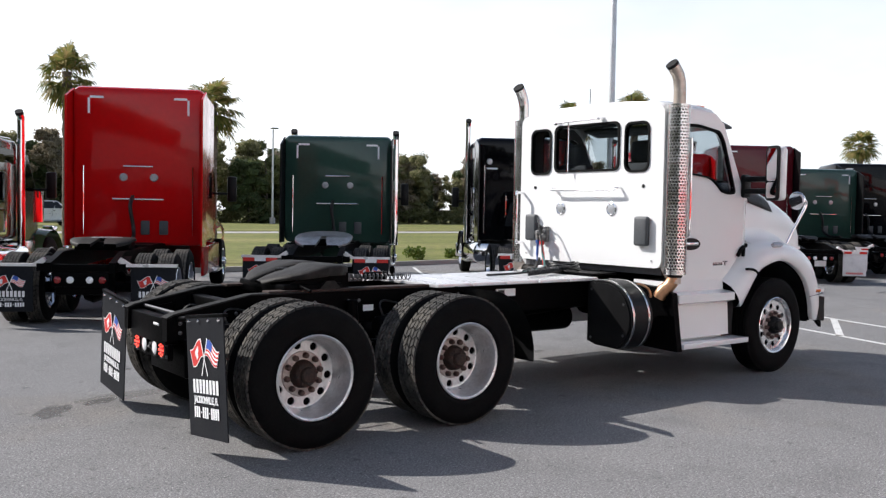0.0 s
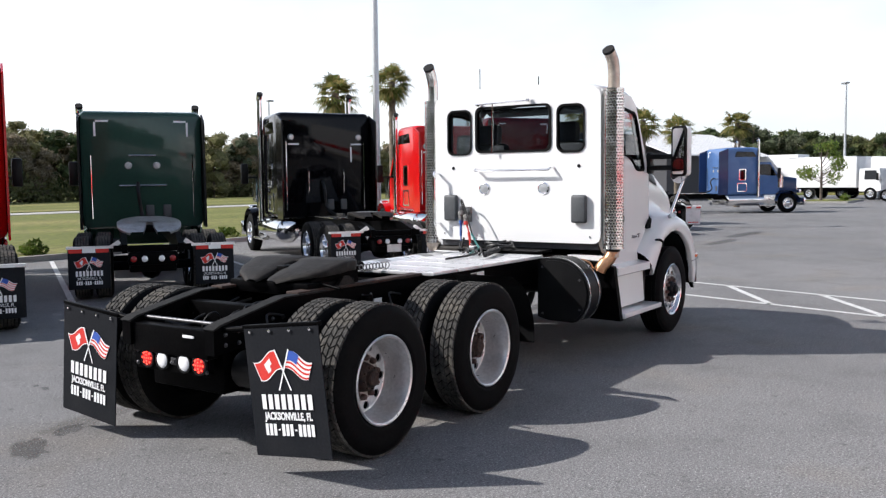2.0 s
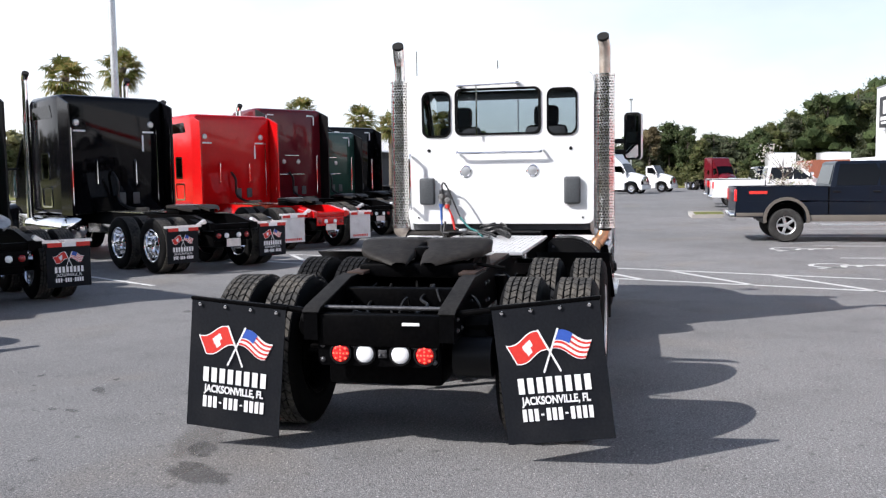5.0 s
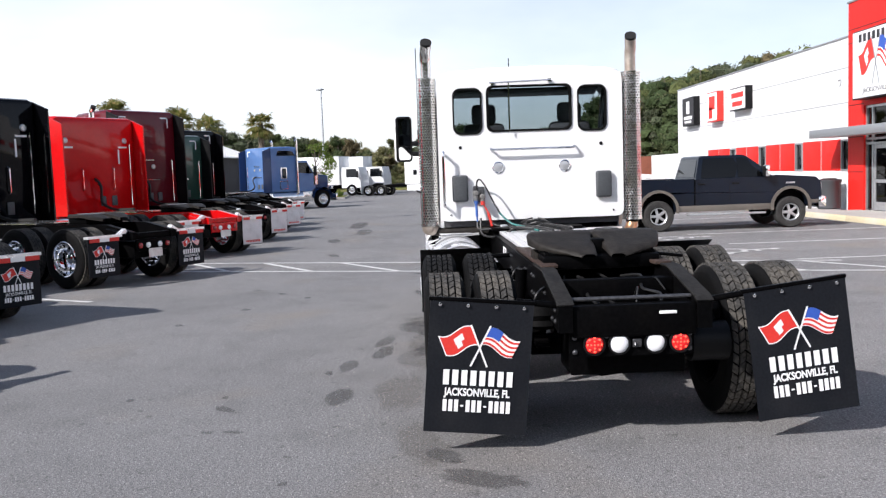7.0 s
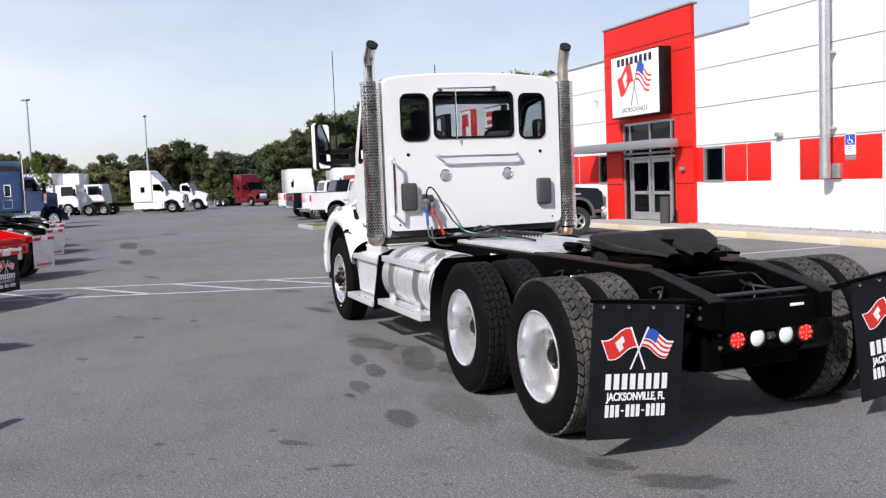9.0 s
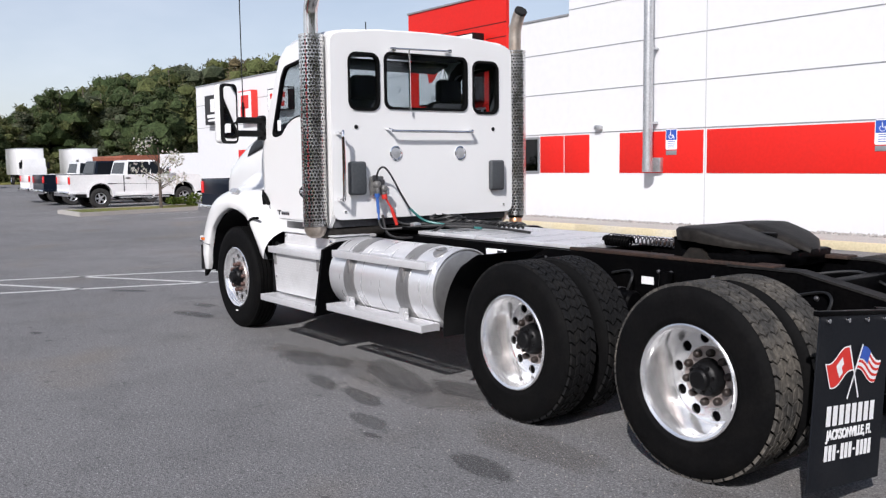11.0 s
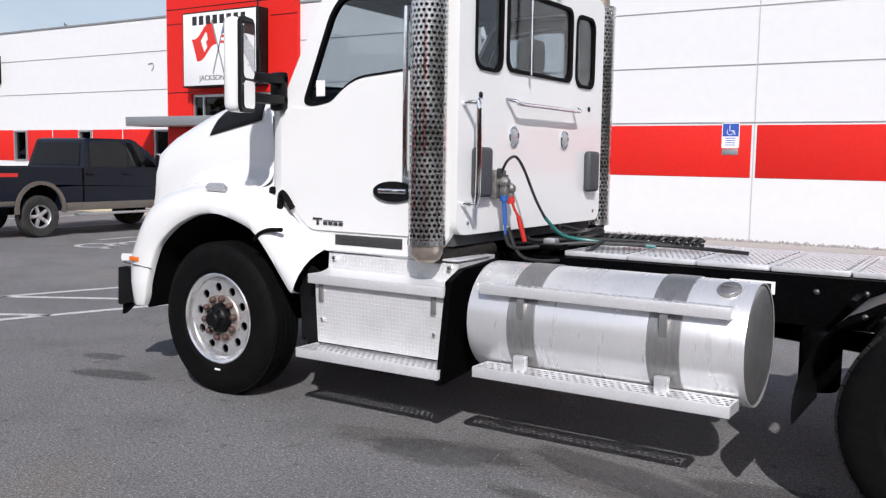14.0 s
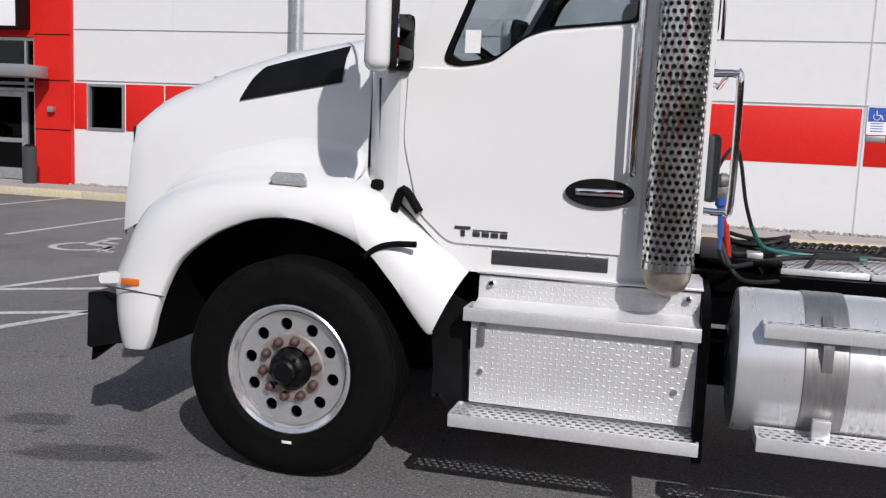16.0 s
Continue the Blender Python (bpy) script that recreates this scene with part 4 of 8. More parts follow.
# added cylinders that block sun leaking between tank and frame
for x0, x1 in ((1.72, 2.46), (2.56, 3.30)):
    part("air_tank", Shape().lathe([(0.0, x0 - 0.03), (0.08, x0 - 0.022), (0.14, x0 + 0.02), (0.145, x0 + 0.05), (0.145, x1 - 0.05), (0.14, x1 - 0.02), (0.08, x1 + 0.022), (0.0, x1 + 0.03)], (0, 0.28, 0.585), "x", 24), BLACK_FRAME, truck, "black cylinder added under the frame to block sun")
# one more added cylinder, against sun leaking past the wheel guard
part("air_dryer", Shape().lathe([(0.0, 0.47), (0.09, 0.475), (0.105, 0.50), (0.105, 0.74), (0.09, 0.79), (0.04, 0.81), (0.0, 0.812)], (1.37, 0.56, 0), "z", 20), BLACK_FRAME, truck, "black cylinder added to block sun by the wheel guard")
part("engine_block", Shape().box(3.9, 5.8, -0.36, 0.36, 0.62, 1.35, 0.06), BLACK_FRAME, truck)
part("transmission", Shape().lathe([(0.0, 3.3), (0.16, 3.32), (0.2, 3.6), (0.26, 3.95)], (0, 0, 0.8), "x", 18), BLACK_FRAME, truck)

# rear end: tail crossmember, lamps
LIT = bpy.data.materials.new("lit_red_diode")
LIT.use_nodes = True
LIT.node_tree.nodes["Principled BSDF"].inputs["Base Color"].default_value = (0.9, 0.05, 0.03, 1)
LIT.node_tree.nodes["Principled BSDF"].inputs["Emission Color"].default_value = (1.0, 0.06, 0.03, 1)
LIT.node_tree.nodes["Principled BSDF"].inputs["Emission Strength"].default_value = 2.2
DIODE = mesh_of(Shape().lathe([(0.0, -0.006), (0.006, -0.004), (0.0085, 0.004)], (0, 0, 0), "x", 8), "diode", LIT)
part("rear_crossmember", Shape().box(-1.50, -1.40, -0.384, 0.384, 0.70, 0.90, 0.012), BLACK_FRAME, truck)
part("lamp_panel", Shape().prism([(0.40, 0.74), (-0.37, 0.74), (-0.37, 0.60), (-0.35, 0.575), (0.38, 0.575), (0.40, 0.60)], -1.47, -1.43, "x"), BLACK_FRAME, truck, "black steel lamp panel")
# bright metal strip laid along the shelf's top edge
part("lamp_shelf", Shape().box(-1.485, -1.43, -0.37, 0.40, 0.7405, 0.7465, 0.002), STAINLESS, truck, "thin bright strip above the lamps")
# black box for tow gear, enlarged to fill the shade below the lamps
part("tow_box", Shape().box(-1.34, -0.95, -0.36, 0.38, 0.43, 0.73, 0.02), BLACK_FRAME, truck)
part("air_tank", Shape().cyl((-1.2, -0.42, 0.60), (-1.2, -0.66, 0.60), 0.13, 20), BLACK_PLASTIC, truck, "dull black air tank")
for y, mat, lab in ((0.25, RED_LENS, "red tail lamp"), (0.095, WHITE_LENS, "clear reversing lamp"), (-0.13, WHITE_LENS, "clear reversing lamp"), (-0.285, RED_LENS, "red tail lamp")):
    lamp = part("tail_lamp", Shape().lathe([(0.068, -1.47), (0.070, -1.49), (0.060, -1.492), (0.056, -1.482)], (0, y, 0.655), "x", 28), BLACK_PLASTIC, truck, lab)
    part("lens", Shape().lathe([(0.0, -1.497), (0.03, -1.496), (0.05, -1.491), (0.060, -1.482), (0.060, -1.472)], (0, y, 0.655), "x", 28), mat, lamp)
    if mat is RED_LENS:
        for k in range(13):
            rr, a = (0.0, 0) if k == 0 else ((0.022, k * math.pi / 2) if k < 5 else (0.043, k * math.pi / 4))
            part("diode", DIODE, None, lamp, m=pose(-1.494, y + rr * math.cos(a), 0.655 + rr * math.sin(a)))
part("gladhand_cover", Shape().box(-1.02, -0.96, -0.025, 0.045, 0.572, 0.628, 0.012).tube([(-0.99, 0.01, 0.62), (-0.99, 0.01, 0.78)], 0.012), PRINT_BLUE, truck, "blue air valve below the crossmember")
part("plate_lamp", Shape().box(-1.507, -1.50, -0.26, -0.15, 0.835, 0.855, 0.003), WHITE_LENS, truck, "small white plate lamp")
part("blue_clip", Shape().box(-1.0, -0.9, -0.58, -0.5, 0.70, 0.77, 0.01), PRINT_BLUE, truck)
part("blue_clip", Shape().box(-1.0, -0.9, 0.5, 0.57, 0.70, 0.77, 0.01), PRINT_BLUE, truck)


part("cross_pipe", Shape().cyl((-1.385, -0.383, 0.925), (-1.385, 0.383, 0.925), 0.014, 12), STEEL_DARK, truck, "worn steel pipe between the frame rails")
BOLT = mesh_of(Shape().lathe([(0.0, 0.013), (0.008, 0.0125), (0.0125, 0.009), (0.0125, 0.003), (0.017, 0.0025), (0.017, 0.0)], seg=8, axis="y"), "bolt", STEEL_DARK)
for sd in (1, -1):
    for x, z in ((-1.42, 0.80), (-1.42, 0.87), (-1.30, 0.80), (-1.30, 0.88), (-0.98, 0.84), (-0.98, 0.92), (-0.88, 0.84), (-0.88, 0.92), (-0.42, 0.84), (-0.42, 0.97), (-0.30, 0.84), (-0.30, 0.97), (0.02, 0.97), (0.12, 0.97), (1.08, 0.86), (1.08, 0.98), (1.18, 0.86), (1.18, 0.98), (1.42, 0.97)):
        part("bolt", BOLT, None, truck, m=pose(x, sd * 0.476, z, 0, 0, 0 if sd > 0 else 180))
    # brake chambers, their push rods and lines inside the wheels
    for ax in (AX_R, AX_M):
        ch = part("brake_chamber", Shape().lathe([(0.0, -0.13), (0.07, -0.13), (0.082, -0.115), (0.082, -0.02), (0.094, -0.012), (0.094, 0.012), (0.082, 0.02), (0.078, 0.10), (0.05, 0.125), (0.0, 0.125)], (ax - 0.30, sd * 0.575, 0.76), "x", 20), BLACK_FRAME, truck, "black brake chamber")
        part("clamp_ring", Shape().lathe([(0.0945, -0.012), (0.099, -0.009), (0.099, 0.009), (0.0945, 0.012)], (ax - 0.30, sd * 0.575, 0.76), "x", 20), STEEL_DARK, ch)
        part("push_rod", Shape().cyl((ax - 0.18, sd * 0.575, 0.76), (ax - 0.05, sd * 0.575, 0.70), 0.010, 8), STEEL_DARK, ch)
        part("air_line", Shape().tube(curve([(ax - 0.36, sd * 0.575, 0.84), (ax - 0.38, sd * 0.55, 0.93), (ax - 0.30, sd * 0.49, 0.96), (ax - 0.15, sd * 0.49, 0.93)], 5), 0.009, 6), HOSE_BLACK, truck, "black brake air line")
    part("rail_gusset", Shape().prism([(-1.40, 0.90), (-1.16, 0.94), (-1.16, 0.80), (-1.40, 0.80)], sd * 0.37 - 0.006, sd * 0.37 + 0.006, "y"), BLACK_FRAME, truck)
# lines and wiring slung between the rails
for pts, r, mat in (
        ([(-1.36, 0.20, 0.90), (-1.22, 0.16, 0.86), (-1.02, 0.20, 0.90), (-0.82, 0.14, 0.95), (-0.55, 0.18, 0.97)], 0.011, HOSE_BLACK),
        ([(-1.36, 0.12, 0.89), (-1.15, 0.02, 0.83), (-0.95, 0.06, 0.88), (-0.70, -0.03, 0.94), (-0.45, 0.02, 0.98)], 0.009, HOSE_BLACK),
        ([(-1.36, -0.20, 0.89), (-1.20, -0.24, 0.92), (-1.05, -0.16, 0.94), (-0.85, -0.20, 1.0), (-0.60, -0.12, 0.97)], 0.010, HOSE_BLACK),
        ([(-1.10, -0.30, 0.93), (-1.02, -0.26, 1.0), (-0.92, -0.28, 0.96), (-0.80, -0.33, 0.92)], 0.006, HOSE_BLACK),
        ([(-1.28, -0.06, 0.80), (-1.24, -0.08, 0.93), (-1.16, -0.10, 0.96), (-1.08, -0.09, 0.86)], 0.006, HOSE_BLACK),
        ([(-1.00, 0.33, 0.90), (-0.90, 0.30, 0.98), (-0.75, 0.32, 0.93), (-0.58, 0.28, 0.98)], 0.008, HOSE_BLACK)):
    part("air_line", Shape().tube(curve(pts, 5), r, 6), mat, truck, "slung black air line")
for y, z in ((0.37, 0.70), (0.37, 0.61), (-0.345, 0.70), (-0.345, 0.61), (0.17, 0.705), (-0.21, 0.705)):
    part("bolt", BOLT, None, truck, m=pose(-1.471, y, z, 0, 0, 90))
part("lamp_bracket", Shape().box(-1.482, -1.471, -0.045, 0.01, 0.63, 0.68, 0.003).cyl((-1.482, -0.03, 0.655), (-1.495, -0.03, 0.655), 0.012, 8).cyl((-1.482, -0.005, 0.655), (-1.492, -0.005, 0.64), 0.008, 8), STEEL_DARK, truck, "small steel bracket between the lamps")


def mud_flap(sd, cy, cz, roll):
    """A printed rubber flap on its arm; roll in degrees about the truck's length."""
    m = pose(-1.46, cy, cz) @ pose(0, 0, 0, roll, 0, 0)
    face = m @ Matrix(((0, 0, -1, 0), (-1, 0, 0, 0), (0, 1, 0, 0), (0, 0, 0, 1)))
    n, rows = 12, []
    f = Shape()
    for lay in (0.0, 0.009):
        rows = []
        for j in range(n + 1):
            v = 0.40 - 0.835 * j / n
            bow = 0.0
            rows.append([(lay - bow, 0.320 - 0.640 * i / 8, v) for i in range(9)])
        f.loft(rows)
    b = f.bm
    bmesh.ops.bridge_loops(b, edges=[e for e in b.edges if e.is_boundary])
    fl = part("mud_flap", f, FLAP, truck, "black rubber mud flap with printed flags", m=m)
    loc = Matrix(((0, 0, -1, -0.0045), (-1, 0, 0, 0), (0, 1, 0, 0), (0, 0, 0, 1)))
    crossed_flags(fl, loc @ pose(0, 0.115, 0.0), 0.486)
    word_bars(fl, loc @ pose(0, -0.085, 0.001), 0.45, 0.095, 8, PRINT_WHITE)
    lettering("JACKSONVILLE, FL", 0.066, PRINT_WHITE, fl, loc @ pose(0, -0.178, 0.002), width=0.41, bold=0.0022)
    word_bars(fl, loc @ pose(0, -0.262, 0.001), 0.43, 0.075, 12, PRINT_WHITE, 0.3, (3, 7))
    part("hanger_bar", Shape().box(-0.004, 0.035, -0.33, 0.33, 0.385, 0.41, 0.006), BLACK_FRAME, fl)
    for k in range(4):
        part("bolt", Shape().lathe([(0.0, -0.016), (0.011, -0.013), (0.013, -0.001)], (0, -0.26 + 0.173 * k, 0.365), "x", 10), CHROME, fl)
    part("flap_arm", Shape().cyl((-1.43, sd * 0.45, 0.90), (-1.43, sd * 0.72, 0.935), 0.02, 10), BLACK_FRAME, truck)


mud_flap(1, 0.968, 0.555, 5.2)
mud_flap(-1, -1.055, 0.588, -6.8)

# fifth wheel
fw = part("fifth_wheel", Shape().box(-0.55, 0.0, -0.42, 0.42, 1.02, 1.12, 0.02), BLACK_FRAME, truck, "fifth-wheel mount")
pl = Shape()
for sd in (1, -1):
    rows = []
    for k in range(32):
        x = 0.13 - 0.75 * max(0, k - 1) / 30
        out = float(np.interp(x, [-0.62, -0.60, -0.50, -0.38, -0.2, -0.05, 0.04, 0.10, 0.12, 0.13], [0.16, 0.20, 0.36, 0.455, 0.50, 0.475, 0.41, 0.33, 0.25, 0.18]))
        gap = float(np.interp(x, [-0.62, -0.60, -0.45, -0.28, -0.24, -0.22, -0.21], [0.055, 0.045, 0.034, 0.030, 0.026, 0.013, 0.0]))
        z = 1.268 - 0.27 * max(0.0, -0.18 - x) - 0.6 * max(0.0, -0.45 - x) ** 2 - 1.2 * max(0.0, x + 0.03) ** 2
        drop = float(np.interp(x, [-0.62, -0.45, -0.2, 0.13], [0.022, 0.045, 0.085, 0.085]))
        ys = ((gap, -drop), (gap, -0.012), (gap + 0.012, 0.0), (gap + (out - gap) * 0.35, 0.002), (gap + (out - gap) * 0.7, 0.002), (out - 0.025, -0.001), (out - 0.006, -0.010), (out, -0.02), (out - 0.01, -drop))
        rows.append([(x, sd * y, z + (w if k else -drop)) for y, w in ys])
    pl.loft(rows)
part("coupler_plate", pl, GREASE, fw, "greasy dark steel coupler plate with sloping ramps", angle=50)
part("lock_jaw", Shape().box(-0.40, -0.26, -0.055, 0.05, 1.10, 1.225, 0.015), BLACK_FRAME, fw)
for sd in (1, -1):
    part("side_skirt", Shape().prism([(0.06, 1.04), (0.06, 1.20), (-0.25, 1.20), (-0.48, 1.13), (-0.48, 1.04)], sd * 0.385 - 0.015, sd * 0.385 + 0.015, "y"), BLACK_FRAME, fw)
    part("pivot_bracket", Shape().prism([(-0.04, 1.076), (-0.10, 1.14), (-0.18, 1.14), (-0.24, 1.076)], sd * 0.432 - 0.02, sd * 0.432 + 0.02, "y"), GREASE, fw)
part("release_handle", Shape().tube([(-0.4, -0.3, 1.12), (-0.42, -0.62, 1.08)], 0.012), BLACK_FRAME, fw)
for sd in (1, -1):
    part("slide_rail", Shape().box(-0.7, 0.95, sd * 0.40 - 0.06, sd * 0.40 + 0.06, 1.052, 1.075, 0.004), RUST, truck)
part("release_spring", Shape().tube([(0.98 - 0.0046 * q, 0.0 + 0.0005 * q + 0.03 * math.cos(q * 0.7), 1.115 + 0.03 * math.sin(q * 0.7)) for q in range(190)], 0.0055, 5), STEEL_DARK, truck, "long thin return spring")
part("spring_coil", Shape().tube([(0.84 - 0.0022 * q, 0.2, 1.115)[0:1] + (0.2 + 0.032 * math.cos(q * 0.55), 1.115 + 0.032 * math.sin(q * 0.55)) for q in range(110)], 0.009, 6), BLACK_FRAME, truck, "black coiled cable")


def diamonds(s, nx, ny, put, long=0.4, wide=0.14, high=0.0018):
    """Raised lozenges of tread plate; put(u, v, w) gives the place."""
    for j in range(ny):
        for i in range(nx):
            u, v = i + 0.5, j + 0.5
            if (i + j) % 2:
                a, b = (long, wide)
            else:
                a, b = (wide, long)
            pts = [put(u - a, v, 0), put(u, v - b, 0), put(u + a, v, 0), put(u, v + b, 0), put(u, v, high)]
            s.faces(pts, [(0, 1, 4), (1, 2, 4), (2, 3, 4), (3, 0, 4)])
    return s


# deck plates behind the cab
for k in range(5):
    x0, x1 = 0.86 + 0.41 * k, 0.86 + 0.41 * (k + 1) - 0.012
    ya, yb = -0.58, 0.42
    d = Shape().box(x0, x1, ya, ya + 0.02, 1.055, 1.0855, 0.003).box(x0, x1, yb - 0.02, yb, 1.055, 1.0855, 0.003)
    d.box(x0, x0 + 0.014, ya + 0.0205, yb - 0.0205, 1.055, 1.085, 0.002).box(x1 - 0.014, x1, ya + 0.0205, yb - 0.0205, 1.055, 1.085, 0.002)
    d.pierced(10, 21, lambda u, v, w, x0=x0: (x0 + 0.014 + 0.0352 * u, ya + 0.02 + 0.0457 * v, 1.0845 - w), 0.24)
    # black sheet added underneath to put shade in the holes
    part("deck_pan", Shape().box(x0, x1 + 0.012, ya + 0.02, yb - 0.02, 1.04, 1.0545), BLACK_FRAME, truck)
    part("deck_plate", d, DECK, truck, "aluminium tread plate deck", weld=False)

# curved black guards ahead of the drive wheels
for sd in (1, -1):
    rows = []
    for k in range(13):
        a = radians(66 - 6.0 * k)
        rows.append([(AX_M + 0.66 * math.cos(a) + 0.04, y, AZ + (0.60 if a > 0.9 else 0.62) * math.sin(a)) for y in (sd * 0.68, sd * 0.70, sd * 1.28, sd * 1.30)])
    gsh = Shape().loft(rows)
    bmesh.ops.solidify(gsh.bm, geom=list(gsh.bm.faces), thickness=0.012)
    part("wheel_guard", gsh, BLACK_PLASTIC, truck, "curved black plastic wheel guard")
    part("guard_bracket", Shape().tube([(1.2, sd * 0.45, 0.98), (1.2, sd * 0.8, 0.97)], 0.02), BLACK_FRAME, truck)

# left: fuel tank with straps and steps
TY, TZ, TR = 0.905, 0.735, 0.315
tank = part("fuel_tank", Shape().lathe([(TR - 0.012, 1.60), (TR - 0.004, 1.598), (TR, 1.606), (TR, 3.10), (TR - 0.006, 3.12), (TR - 0.03, 3.13), (0.10, 3.15), (0.0, 3.155)], (0, TY, TZ), "x", 56), ALU, truck, "cylindrical bare aluminium fuel tank")
# only this end is darker, to carry the shade beside the guard
part("tank_end", Shape().lathe([(0.0, 1.578), (0.16, 1.584), (TR - 0.04, 1.597), (TR - 0.018, 1.605), (TR - 0.012, 1.612)], (0, TY, TZ), "x", 56), ALU_BAND, tank, "dished tank end in darker metal for its shade")
for x in (1.99, 2.78):
    part("tank_strap", Shape().lathe([(TR + 0.001, x - 0.085), (TR + 0.005, x - 0.08), (TR + 0.005, x + 0.08), (TR + 0.001, x + 0.085)], (0, TY, TZ), "x", 56), ALU_BAND, tank, "brushed metal tank strap")
    part("step_bracket", Shape().prism([(TY + 0.20, 0.99), (TY + 0.20, 0.88), (TY + 0.315, 0.76), (TY + 0.325, 0.86), (TY + 0.305, 0.93)], x - 0.02, x + 0.02, "x"), ALU_BAND, tank)
    part("step_bracket", Shape().box(x - 0.035, x + 0.035, TY + 0.28, TY + 0.325, 0.47, 0.58, 0.004), ALU, tank)


cap_m = pose(1.72, TY, TZ, -27, 0, 0)
cap = part("filler_cap", Shape().lathe([(0.0, TR + 0.022), (0.048, TR + 0.022), (0.056, TR + 0.017), (0.058, TR - 0.004)], axis="z", seg=28), ALU_BAND, tank, "flat grey filler cap", m=cap_m)
part("cap_grip", Shape().box(-0.04, 0.04, -0.006, 0.006, TR + 0.022, TR + 0.034, 0.003), ALU_BAND, cap)


def plank(x0, x1, y0, y1, z, parent, label):
    """A pierced aluminium step: a turned-down edge round a grid of holes."""
    s = Shape()
    nx, ny = max(4, round((x1 - x0) / 0.042)), max(2, round((y1 - y0 - 0.02) / 0.036))
    du, dv = (x1 - x0 - 0.012) / (nx + 0.5), (y1 - y0 - 0.024) / ny
    s.pierced(nx, ny, lambda u, v, w: (x0 + 0.006 + du * u, y0 + 0.012 + dv * v, z - w), 0.31)
    for a, b in ((y0, y0 + 0.012), (y1 - 0.012, y1)):
        s.box(x0, x1, a, b, z - 0.055, z + 0.004, 0.003)
    for a, b in ((x0, x0 + 0.01), (x1 - 0.01, x1)):
        s.box(a, b, y0 + 0.0125, y1 - 0.0125, z - 0.05, z + 0.003)
    return part("step", s, DECK, parent, label, weld=False)


plank(1.63, 3.03, 1.13, 1.30, 0.50, truck, "pierced aluminium tank step")
plank(1.66, 3.03, 1.09, 1.235, 0.955, truck, "pierced aluminium tank step")

# left: battery box with tread plate and steps
bx = part("battery_box", Shape().prism([(0.62, 0.45), (1.16, 0.47), (1.19, 0.90), (1.06, 0.93), (1.05, 1.03), (0.62, 1.05)], 3.28, 4.25, "x"), BOX_PLATE, truck, "aluminium tread plate battery box")
tp = Shape()
diamonds(tp, 37, 17, lambda u, v, w: (3.285 + 0.0258 * u, 1.1615 + 0.00171 * v + w, 0.475 + 0.0244 * v), 0.42, 0.2, 0.0026)
part("tread_plate", tp, BOX_PLATE, bx, "raised diamond tread", weld=False)
tp = Shape()
diamonds(tp, 37, 4, lambda u, v, w: (3.285 + 0.0258 * u, 1.06 - 0.0025 * v + w * 0.97, 0.935 + 0.024 * v), 0.42, 0.2, 0.003)
part("cover_sheet", Shape().box(3.27, 4.26, 0.70, 1.068, 1.040, 1.052, 0.004), DECK, bx, "folded top cover")
for x in (3.33, 4.19):
    part("cover_bolt", Shape().lathe([(0.0, 1.083), (0.012, 1.082), (0.016, 1.07), (0.016, 1.05)], (x, 0, 1.0), "y", 10), CHROME, bx)
part("tread_plate", tp, BOX_PLATE, bx, "raised diamond tread", weld=False)
part("box_end", Shape().prism([(0.62, 0.42), (1.29, 0.36), (1.20, 0.94), (1.06, 1.0), (0.62, 1.03)], 3.235, 3.275, "x"), BLACK_FRAME, truck)
plank(3.25, 4.31, 1.10, 1.305, 0.445, truck, "pierced aluminium cab step")
plank(3.27, 4.28, 1.06, 1.225, 0.905, truck, "pierced aluminium cab step")
for x in (3.36, 4.20):
    part("step_strut", Shape().box(x - 0.015, x + 0.015, 1.165, 1.2, 0.74, 0.9, 0.005), ALU_BAND, truck)
    part("box_bolt", Shape().lathe([(0.0, 1.185), (0.012, 1.184), (0.014, 1.172)], (x, 0, 0.62), "y", 10), CHROME, truck)

# right: white step box and black after-treatment housing
rb = part("step_box", Shape().prism([(-0.62, 0.46), (-1.14, 0.48), (-1.12, 0.82), (-1.21, 0.85), (-1.21, 0.93), (-1.06, 0.95), (-1.05, 1.06), (-0.62, 1.06)], 3.40, 4.32, "x"), WHITE, truck, "white painted step box")
part("step", Shape().box(3.38, 4.46, -1.30, -1.08, 0.40, 0.455, 0.008), WHITE, rb, "white painted cab step")
part("box_end", Shape().prism([(-0.62, 0.40), (-1.28, 0.38), (-1.20, 0.95), (-1.04, 1.0), (-0.62, 1.03)], 3.30, 3.375, "x"), BLACK_FRAME, truck)
dpf = [(-0.60, 0.46), (-0.60, 1.02), (-0.66, 1.07), (-0.80, 1.075)] + [(-0.82 - 0.36 * math.sin(radians(a)), 0.715 + 0.36 * math.cos(radians(a))) for a in range(10, 141, 10)] + [(-1.00, 0.42), (-0.72, 0.43)]
housing = part("filter_housing", Shape().prism(dpf, 2.74, 3.04, "x"), BLACK_PLASTIC, truck, "black rounded exhaust filter housing")
for x in (2.765, 2.985):
    part("housing_strap", Shape().prism([((p[0] + 0.82) * 1.02 - 0.82, (p[1] - 0.715) * 1.02 + 0.715) for p in dpf[2:-2]] + [(-0.9, 0.6)], x - 0.013, x + 0.013, "x"), STAINLESS, housing, "bright steel strap")
part("end_rim", Shape().prism([((p[0] + 0.86) * 0.93 - 0.86, (p[1] - 0.73) * 0.93 + 0.73) for p in dpf], 2.728, 2.739, "x"), BLACK_PLASTIC, housing)
for y, z in ((-0.66, 0.98), (-1.08, 0.86), (-1.08, 0.56), (-0.66, 0.50)):
    part("cover_bolt", Shape().lathe([(0.0, -0.008), (0.012, -0.006), (0.014, 0.0)], (2.727, y, z), "x", 8), STEEL_DARK, housing)
